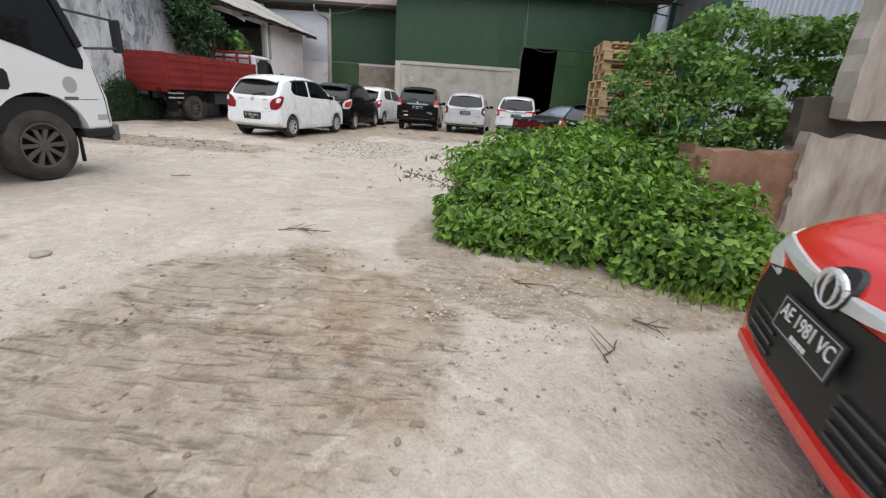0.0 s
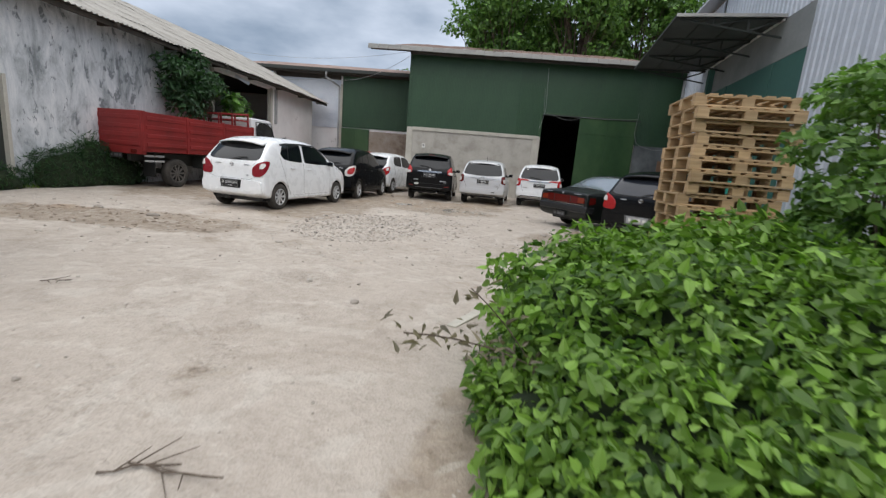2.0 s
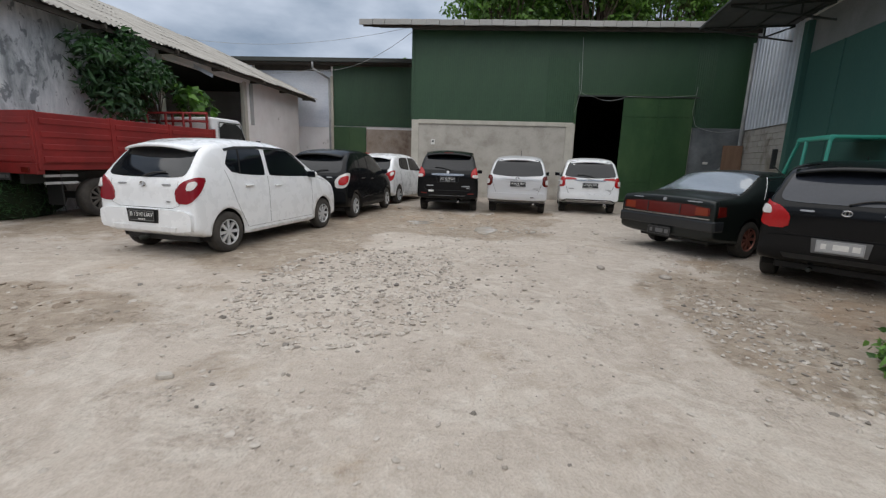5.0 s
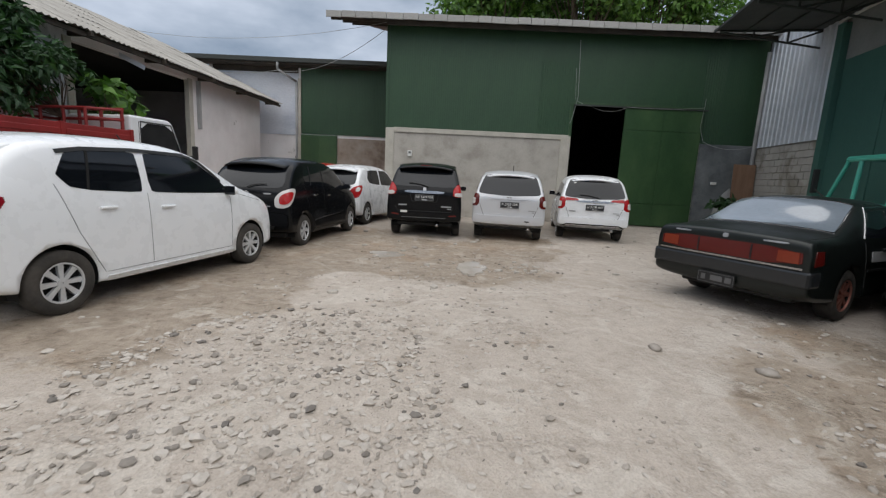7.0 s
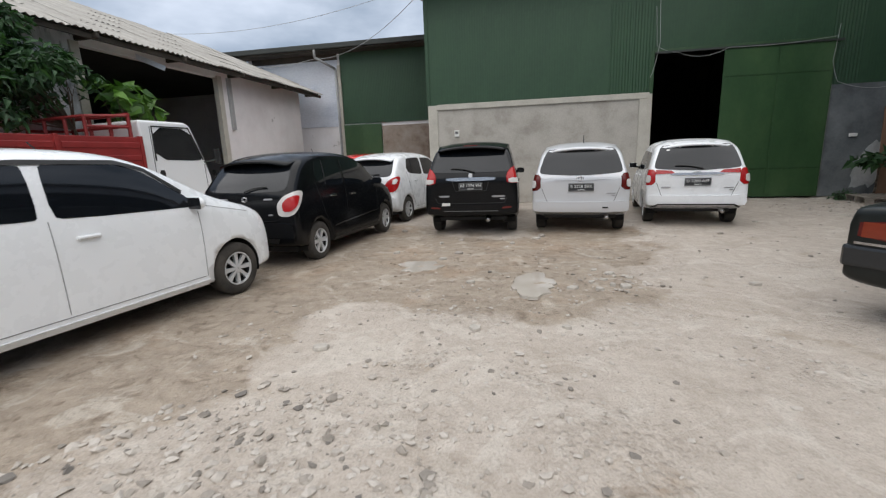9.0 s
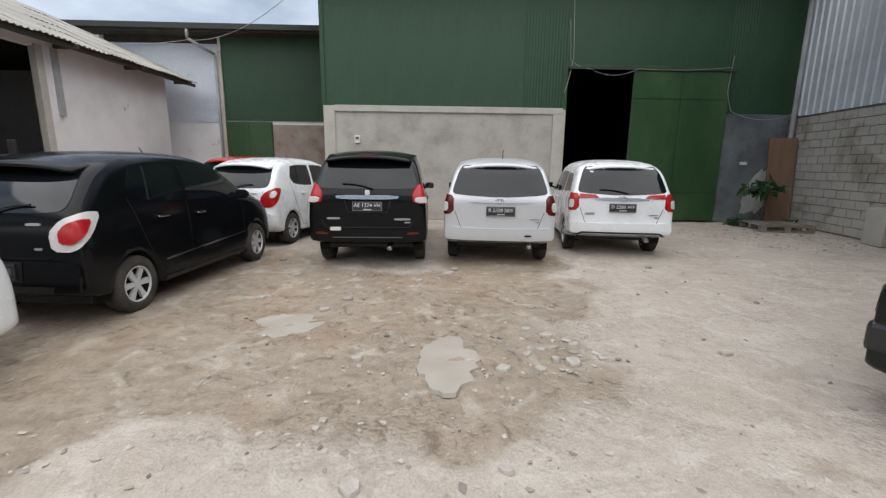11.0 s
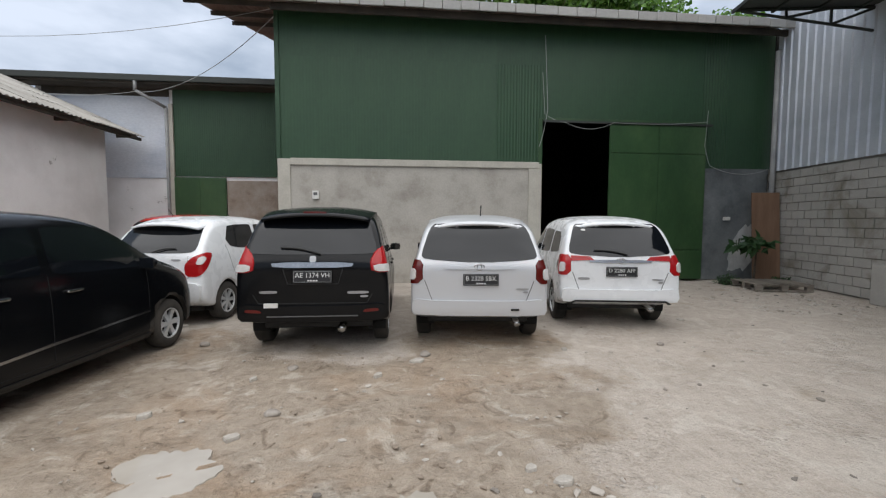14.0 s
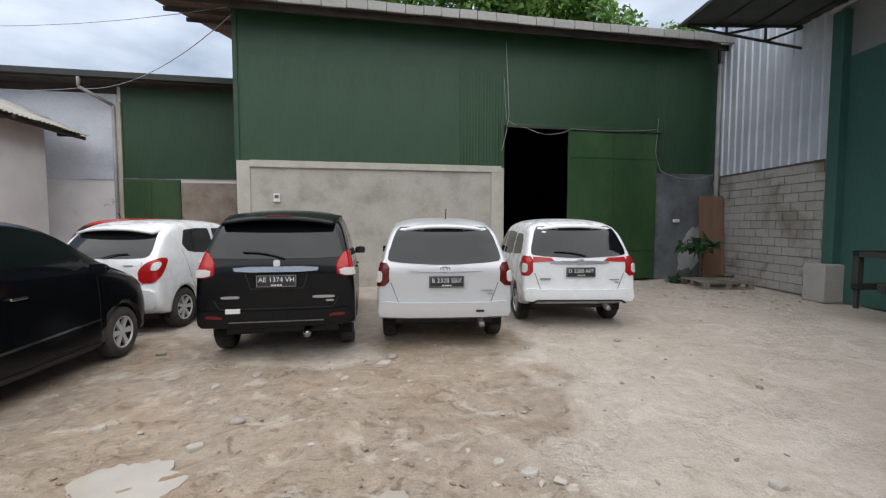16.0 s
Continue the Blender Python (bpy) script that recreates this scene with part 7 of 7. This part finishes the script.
bush("creeper_mound", "dense bright green leafy creeper mound on the yard's edge", [((-0.85, 8.2, 0.0), (1.6, 1.65, 1.1)), ((-0.15, 7.05, 0.0), (0.95, 0.95, 0.8)), ((-1.5, 7.4, 0.0), (0.98, 0.8, 0.62)), ((0.15, 8.75, 0.0), (1.1, 1.1, 1.05)), ((-0.65, 9.8, 0.0), (0.72, 1.2, 0.58)), ((0.3, 6.4, 0.0), (0.6, 0.45, 0.5))], 1000, (0.034, 0.084), M_LEAF, 5, HEART * np.array((0.82, 1.08, 1.2)), 1.0, True, 0.9)
bush("weeds", "low green weeds along the track", [((-0.3, 10.9, 0.0), (0.5, 1.0, 0.32)), ((0.55, 10.6, 0.0), (0.9, 0.5, 0.42)), ((1.9, 10.4, 0.0), (0.9, 0.9, 0.6))], 420, (0.05, 0.09), M_LEAF, 9)
bush("low_bush", "small dark-leaved bush at the track's edge", [((-0.1, 12.1, 0.0), (0.4, 0.55, 0.5)), ((0.3, 11.75, 0.0), (0.3, 0.35, 0.4))], 380, (0.04, 0.075), M_LEAF_TREE, 23, LEAF, 0.8)
gr = np.random.default_rng(8)
gp = np.concatenate([np.stack((x + rx * gr.normal(0, 0.5, k), y + ry * gr.normal(0, 0.5, k), np.full(k, 0.005)), axis=1) for x, y, rx, ry, k in ((-0.65, 10.6, 0.2, 0.9, 900), (-0.3, 11.4, 0.25, 0.6, 500), (-1.25, 9.6, 0.15, 0.7, 400), (-0.1, 6.1, 0.6, 0.25, 300), (-13.0, 15.2, 0.3, 1.6, 500))])
gd = gr.normal(0, 1, (len(gp), 3)) * np.array((1, 1, 0.15))
GRASS = LEAF * np.array((0.16, 1.0, 1.0))
tagged(new("grass", leaf_mesh("grass", gp, gd, gr.uniform(0.04, 0.13, len(gp)), M_GRASS, GRASS, -2.2, 0.3, 8)), "sparse yellow-green grass along the creeper's foot", "grass", kind="stuff")
sr = random.Random(15)
sprays = []
for c, r in (((0.55, 8.75, 1.45), (0.8, 0.7, 0.8)), ((1.35, 8.9, 1.65), (1.0, 0.8, 1.0)), ((0.2, 8.2, 1.4), (0.4, 0.25, 0.6)), ((2.1, 8.7, 1.6), (0.85, 0.9, 1.0)), ((0.9, 8.2, 1.0), (0.8, 0.5, 0.7)), ((1.2, 9.2, 0.5), (1.3, 0.9, 0.9))):
    for q in range(14):
        k = sr.uniform(0.24, 0.44)
        px = c[0] + sr.uniform(-0.85, 0.85) * r[0]
        py = max(8.55 if px > 1.0 else 8.0, c[1] + sr.uniform(-0.8, 0.8) * r[1])
        pz = max(0.3, c[2] + sr.uniform(-0.85, 0.8) * r[2])
        if px < 0.667 * py - 5.7:
            pz = min(pz, 0.55)
        sprays.append(((px, py, pz), (k, k, k * sr.uniform(0.45, 0.8))))
shrub_thing = bush("shrub", "tall airy green shrub behind the creeper", sprays, 430, (0.045, 0.09), M_LEAF_SHRUB, 13, LEAF, 0.9, False, 0.3)
stems = bmesh.new()
rng = random.Random(4)
for i in range(26):
    x, y = rng.uniform(0.2, 2.0), rng.uniform(8.2, 9.3)
    rod(stems, (x, y, 0), (x + rng.uniform(-0.4, 0.3), y + rng.uniform(-0.3, 0.3), rng.uniform(1.6, 2.3)), 0.014, 5, 0.005)
part("stem", stems, M_BARK, shrub_thing, "thin brown stems").matrix_world = Matrix.Identity(4)
bush("weeds", "grey-green weeds at the foot of the white wall", [((-12.85, 15.9, 0.1), (0.4, 1.2, 1.0)), ((-12.75, 17.4, 0.1), (0.4, 0.9, 1.15)), ((-12.9, 14.2, 0.0), (0.3, 0.8, 0.6)), ((-12.8, 16.6, 0.3), (0.3, 0.6, 1.1))], 240, (0.07, 0.16), M_LEAF_DARK, 17, SLIM * np.array((0.4, 1.0, 1.0)), 0.8, True, -0.8)
bush("weeds", "small weeds at the foot of the grey panel", [((5.0, 26.2, 0.0), (0.35, 0.3, 0.25)), ((6.1, 25.9, 0.0), (0.3, 0.3, 0.2))], 300, (0.05, 0.1), M_LEAF_DARK, 19, SLIM, 0.8)

# dry branch leaning out of the creeper
dry = thing("dry_branch", pose(-2.2, 7.6, 0.2), "dry grey-brown leafy branch leaning out of the creeper", "plant")
bm = bmesh.new()
pts = sag((-2.0, 7.6, 0.3), (-2.72, 7.2, 0.62), -0.05, 6) 
for a, b in zip(pts, pts[1:]):
    rod(bm, a, b, 0.004, 5)
pts2 = sag((-2.1, 7.6, 0.35), (-2.45, 7.35, 0.8), -0.03, 4)
for a, b in zip(pts2, pts2[1:]):
    rod(bm, a, b, 0.003, 5)
part("stem", bm, M_TWIG, dry).matrix_world = Matrix.Identity(4)
rg = np.random.default_rng(2)
P = np.concatenate([np.array([pts[i % 7].lerp(pts[min(6, i % 7 + 1)], rg.random()) for i in range(70)]), np.array([pts2[i % 5] for i in range(30)])]) + rg.normal(0, 0.05, (100, 3))
ob = new("dry_leaves", leaf_mesh("dry_leaves", P, np.tile((0, 0, 1.0), (100, 1)), rg.uniform(0.045, 0.075, 100), M_DEAD, SLIM, 0.3, 0.8, 3))
ob.parent = dry
ob.matrix_world = Matrix.Identity(4)


def tree(name, label, x, y, trunk_h, r_trunk, crown, clumps, per, sizes, mat, seed, clump_r=0.9, lean=(0, 0), shape=LEAF):
    """A tapered trunk, forking limbs and a crown of leaf clumps; crown is ((cx, cy, cz), (rx, ry, rz)) from the foot."""
    t = thing(name, pose(x, y, 0), label, "tree")
    rg = random.Random(seed)
    rng = np.random.default_rng(seed)
    (cx, cy, cz), cr = crown
    fork = Vector((lean[0], lean[1], trunk_h))
    bm = bmesh.new()
    p = Vector((0, 0, 0))
    for i in range(5):
        q = fork * ((i + 1) / 5) + Vector((rg.uniform(-0.1, 0.1), rg.uniform(-0.1, 0.1), 0)) * (r_trunk * 3)
        rod(bm, p, q, r_trunk * (1 - 0.09 * i), 10, r_trunk * (1 - 0.09 * (i + 1)))
        p = q
    trunk = part("trunk", bm, M_BARK, t, smooth=True)
    tips = []
    limbs = bmesh.new()
    for i in range(clumps):
        d = Vector((rg.gauss(0, 1), rg.gauss(0, 1), rg.gauss(0.15, 0.9))).normalized()
        k = rg.uniform(0.45, 1.0)
        tip = Vector((cx + d.x * cr[0] * k, cy + d.y * cr[1] * k, cz + d.z * cr[2] * k))
        tips.append(tip)
        mid = p.lerp(tip, 0.5) + Vector((rg.uniform(-0.3, 0.3), rg.uniform(-0.3, 0.3), rg.uniform(-0.2, 0.4))) * clump_r
        rod(limbs, p, mid, r_trunk * 0.3, 6, r_trunk * 0.16)
        rod(limbs, mid, tip, r_trunk * 0.16, 5, r_trunk * 0.04)
    part("limb", limbs, M_BARK, t)
    P, O = [], []
    for tip in tips:
        k = int(per * rg.uniform(0.6, 1.3))
        s = clump_r * rg.uniform(0.6, 1.2)
        q = rng.normal(0, 1, (k, 3))
        q /= np.linalg.norm(q, axis=1)[:, None]
        rad = rng.uniform(0.35, 1.0, (k, 1)) ** 0.5
        off = q * rad * np.array((s, s, s * 0.62))
        P.append(np.array(tip) + off)
        O.append(q + np.array((0, 0, 0.6)))
    P, O = np.concatenate(P), np.concatenate(O)
    ob = new("crown", leaf_mesh("crown", P, O, rng.uniform(*sizes, len(P)), mat, shape, 0.6, 0.6, seed))
    ob.parent = t
    return t


tree("wall_tree", "small dark green tree leaning over the red truck", -12.55, 21.75, 2.3, 0.06, ((0.25, -1.6, 3.2), (0.5, 1.45, 1.15)), 34, 85, (0.13, 0.27), M_LEAF_DARK, 21, 0.42, (0.1, -0.4), SLIM)
for i, (x, y, h, r, c) in enumerate(((-1.5, 44, 13.0, 4.2, 50), (4.5, 43, 14.5, 4.6, 60), (10.0, 45, 13.5, 4.8, 60), (16.0, 44, 12.0, 3.6, 2), (22, 40, 11.0, 4.0, 12), (0.5, 50, 12.5, 4.5, 40))):
    tree("tree", "large dense green tree rising behind the warehouse roof", x, y, h * 0.55, 0.32, ((0, 0, h * 1.0), (r, r * 0.9, h * 0.36)), c + 15, 170, (0.22, 0.42), M_LEAF_TREE, 31 + i, 1.5)
for i, (x, y, h) in enumerate(((-8.5, 46, 8.0), (-14.0, 52, 8.5))):
    tree("tree", "distant green tree showing over the far shed roof", x, y, h * 0.6, 0.25, ((0, 0, h), (2.2, 2.0, 1.5)), 22, 110, (0.25, 0.4), M_LEAF_TREE, 51 + i, 1.0)
tree("papaya_tree", "slender papaya tree with broad pale green leaves beside the shed opening", -12.35, 22.3, 2.2, 0.05, ((0.1, 0.1, 2.9), (0.45, 0.75, 0.55)), 12, 13, (0.25, 0.4), M_LEAF_TREE, 77, 0.3, (0.1, 0.1))
papaya = tree("papaya_plant", "young papaya plant with drooping leaves by the grey panel", 5.55, 26.1, 0.75, 0.03, ((0, 0, 1.0), (0.5, 0.35, 0.2)), 11, 9, (0.18, 0.3), M_LEAF_DARK, 61, 0.16, (0.05, 0))

# ---- loose stones, twigs, puddles ----
ICO = bmesh.new()
bmesh.ops.create_icosphere(ICO, subdivisions=1, radius=1.0)
ico_v = np.array([v.co[:] for v in ICO.verts])
ico_f = np.array([[v.index for v in f.verts] for f in ICO.faces])
ICO.free()


def stones(name, label, areas, seed, mat):
    """Many loose stones; areas are (x, y, rx, ry, count, smallest, largest)."""
    rng = np.random.default_rng(seed)
    V, F, k = [], [], 0
    for x, y, rx, ry, count, lo, hi in areas:
        for _ in range(count):
            a, d = rng.uniform(0, 6.283), math.sqrt(rng.random())
            px, py = x + rx * d * math.cos(a), y + ry * d * math.sin(a)
            s = lo + (hi - lo) * rng.random() ** 3.4
            w = ico_v * (1 + rng.normal(0, 0.28, (len(ico_v), 1))) * np.array((s, s * rng.uniform(0.55, 0.95), s * rng.uniform(0.3, 0.6)))
            t = rng.uniform(0, 6.283)
            c, n = math.cos(t), math.sin(t)
            w = np.stack((w[:, 0] * c - w[:, 1] * n + px, w[:, 0] * n + w[:, 1] * c + py, w[:, 2] + ground_height(px, py) + s * 0.12), axis=1)
            V.append(w)
            F.append(ico_f + k)
            k += len(ico_v)
    me = from_arrays(name, np.concatenate(V).tolist(), np.concatenate(F).tolist(), mat)
    return tagged(new(name, me), label, "gravel", kind="stuff")


def stone_material():
    m, n, l, s = base_mat("pale_crushed_gravel", 0.95)
    r = n.new("ShaderNodeNewGeometry").outputs["Random Per Island"]
    col = ramp_node(n, l, r, [(0.0, (0.17, 0.155, 0.14)), (0.12, (0.33, 0.295, 0.255)), (0.5, (0.5, 0.455, 0.405)), (1.0, (0.55, 0.505, 0.455))])
    f = noise_node(n, l, 45, 4, 0.6, world_pos(n))
    l.new(mix_node(n, l, 0.4, col, ramp_node(n, l, f, [(0.3, (0.55, 0.53, 0.5)), (0.7, (1, 1, 1))]), "MULTIPLY"), s.inputs["Base Color"])
    return m


M_GRAVEL = stone_material()
stones("gravel", "pale crushed gravel scattered over the yard", [(-4.7, 14.0, 1.25, 1.9, 3800, 0.004, 0.042), (-3.7, 14.6, 1.2, 2.0, 1100, 0.004, 0.034), (-0.9, 12.6, 0.5, 1.6, 900, 0.004, 0.035), (-3.4, 12.6, 2.4, 1.8, 1200, 0.004, 0.026), (-3.5, 16.6, 2.4, 1.6, 1100, 0.004, 0.03), (-1.0, 5.5, 1.3, 1.0, 2600, 0.003, 0.018), (-1.9, 6.2, 0.8, 1.2, 1500, 0.003, 0.016), (-2.0, 8.2, 0.35, 1.6, 700, 0.003, 0.016), (-3.5, 10, 4.5, 5, 900, 0.005, 0.025), (-2.2, 18.35, 0.5, 0.4, 90, 0.008, 0.05), (0.2, 19.6, 3.2, 3.6, 600, 0.005, 0.032), (-3.8, 19.6, 2.2, 2.0, 140, 0.006, 0.035), (4.2, 24.2, 1.8, 1.6, 500, 0.01, 0.05), (0.0, 13.8, 1.4, 2.6, 700, 0.005, 0.035), (-9, 13, 3.5, 3, 400, 0.01, 0.04)], 3, M_GRAVEL)


M_MUD = mottled("brown_mud_clod", (0.2, 0.155, 0.115), (0.36, 0.295, 0.235), 3, 40, 0.95, 0.5)
stones("mud_clods", "small brown clods of churned mud", [(-3.3, 4.9, 1.5, 1.7, 700, 0.004, 0.024), (-3.6, 19.4, 1.9, 1.9, 350, 0.005, 0.025), (0.3, 13.4, 1.2, 2.2, 600, 0.005, 0.035), (-8.4, 12.4, 2.4, 0.9, 300, 0.01, 0.05)], 12, M_MUD)


def lone_stone(x, y, s, seed):
    bm = bmesh.new()
    bmesh.ops.create_icosphere(bm, subdivisions=2, radius=1.0)
    for v in bm.verts:
        k = 1 + 0.35 * noise.noise(v.co * 1.4 + Vector((seed, 0, 0)))
        v.co = Vector((v.co.x * s * k, v.co.y * s * 0.75 * k, v.co.z * s * 0.4 * k))
    solid("stone", bm, M_STONE, "loose pale stone lying on the dusty ground", "stone", "", pose(x, y, ground_height(x, y) + s * 0.2, 0, 0, seed * 40), True, "loose stones in the yard")


for i, (x, y, s) in enumerate(((-5.29, 5.88, 0.07), (-4.3, 20.9, 0.07), (-5.6, 21.9, 0.08), (-9.6, 13.2, 0.1), (-8.2, 12.8, 0.1), (-3.5, 9.3, 0.05), (-1.6, 15.2, 0.07), (-0.9, 14.8, 0.08), (-4.2, 19.8, 0.07), (0.1, 21.4, 0.06), (-2.9, 21.2, 0.08))):
    lone_stone(x, y, s, i + 1)


def fragment(x, y, s, seed):
    """A thin broken flake of pale plaster or stone."""
    rg = random.Random(seed * 7)
    k = 9
    bm = bmesh.new()
    rim = [(s * rg.uniform(0.65, 1.1) * math.cos(6.28319 * i / k), s * rg.uniform(0.45, 0.75) * math.sin(6.28319 * i / k)) for i in range(k)]
    top = [bm.verts.new((0.9 * a, 0.9 * b, 0.022 + 0.05 * a)) for a, b in rim]
    mid = [bm.verts.new((a, b, 0.01 + 0.05 * a)) for a, b in rim]
    low = [bm.verts.new((a, b, -0.02)) for a, b in rim]
    bm.faces.new(top)
    bm.faces.new(low[::-1])
    for p, q in ((mid, top), (low, mid)):
        for i in range(k):
            j = (i + 1) % k
            bm.faces.new((p[i], p[j], q[j], q[i]))
    solid("plaster_fragment", bm, M_FLAKE, "flat broken piece of pale plaster on the dirt", "rubble", "", pose(x, y, ground_height(x, y) + 0.004, 0, 0, rg.uniform(0, 360)), False, "plaster fragments in the yard")


for i, (x, y, q) in enumerate(((-6.29, 22.88, 0.08), (-4.38, 19.45, 0.075), (-3.85, 18.27, 0.065), (-2.38, 18.87, 0.055), (-2.16, 18.18, 0.09), (-2.28, 18.23, 0.05), (-2.45, 18.05, 0.06), (-2.73, 18.06, 0.07), (-2.22, 18.73, 0.07), (-2.35, 18.4, 0.05), (-2.5, 18.3, 0.04), (-5.2, 19.88, 0.06), (-4.83, 16.4, 0.08), (-3.66, 16.87, 0.08), (-2.9, 17.0, 0.05), (-0.83, 18.32, 0.06), (-4.14, 9.82, 0.05), (-5.3, 11.6, 0.06), (-3.4, 20.6, 0.06), (-3.0, 21.0, 0.09), (-4.6, 20.6, 0.05), (-1.2, 21.3, 0.06), (1.2, 22.6, 0.07), (-2.05, 18.5, 0.045))):
    fragment(x, y, q, i + 1)


def twig(x, y, turn, size, seed):
    rg = random.Random(seed)
    bm = bmesh.new()
    p = Vector((-size / 2, 0, 0.012))
    for i in range(5):
        q = p + Vector((size / 5, rg.uniform(-0.03, 0.03), rg.uniform(-0.003, 0.008)))
        rod(bm, p, q, 0.006, 5, 0.004)
        if i in (1, 2, 3):
            rod(bm, p, p + Vector((rg.uniform(0.05, 0.18), rg.choice((-1, 1)) * rg.uniform(0.06, 0.16), rg.uniform(0, 0.03))), 0.0035, 5, 0.002)
        p = q
    solid("twig", bm, M_TWIG, "dry forked twig lying on the ground", "twig", "", pose(x, y, ground_height(x, y), 0, 0, turn), False, "twigs on the ground")


for i, (x, y, a, s) in enumerate(((-3.6, 6.92, -15, 0.42), (-3.75, 6.98, 30, 0.3), (-1.2, 5.2, 70, 0.25), (-0.8, 5.6, -30, 0.22), (-1.6, 6.1, -40, 0.2), (-6.2, 9.0, 10, 0.25))):
    twig(x, y, a, s, i)


solid("wood_strip", boxes((-0.045, 0.045, -0.42, 0.42, 0, 0.02), bevel=0.004), M_TRIM, "pale weathered wood strip lying in the dust", "wood", "", pose(-2.37, 9.3, ground_height(-2.37, 9.3), 0, 0, -28))


def puddle(x, y, rx, ry, seed, z=0.011):
    pts = []
    for i in range(64):
        a = 6.28319 * i / 64
        k = 0.75 + 0.55 * noise.noise((math.cos(a) * 1.3 + seed, math.sin(a) * 1.3, seed)) + 0.18 * noise.noise((math.cos(a) * 5, math.sin(a) * 5, seed))
        pts.append((rx * k * math.cos(a), ry * k * math.sin(a)))
    bm = bmesh.new()
    top = [bm.verts.new((a, b, 0.0)) for a, b in pts]
    bm.faces.new(top)
    low = [bm.verts.new((a * 1.02, b * 1.02, -0.03)) for a, b in pts]
    for i in range(64):
        j = (i + 1) % 64
        bm.faces.new((top[j], top[i], low[i], low[j]))
    solid("puddle", bm, M_WATER, "shallow muddy puddle reflecting the sky", "puddle", "structure", pose(x, y, z + ground_height(x, y)))


puddle(-4.64, 19.02, 0.36, 0.4, 2.0)
puddle(-3.16, 18.2, 0.3, 0.5, 5.0)

# ---- concrete blocks of the right-hand wall ----
block = mesh_of("block", boxes((-0.012, 0.02, 0.006, 0.394, 0.006, 0.192), bevel=0.004), M_BLOCK)
half = mesh_of("block", boxes((-0.012, 0.02, 0.006, 0.194, 0.006, 0.192), bevel=0.004), M_BLOCK)
rg = random.Random(8)
for j in range(14):
    y = 0.14
    if j % 2:
        ob = new("block", half)
        ob.parent = r_wall
        ob.matrix_world = EAST @ pose(-0.002, y, 0.02 + 0.2 * j)
        y += 0.2
    while y < 3.55:
        ob = new("block", block)
        ob.parent = r_wall
        ob.matrix_world = EAST @ pose(rg.uniform(-0.006, 0.002), y, 0.02 + 0.2 * j + rg.uniform(-0.003, 0.003), rg.uniform(-0.5, 0.5), 0, 0)
        y += 0.4
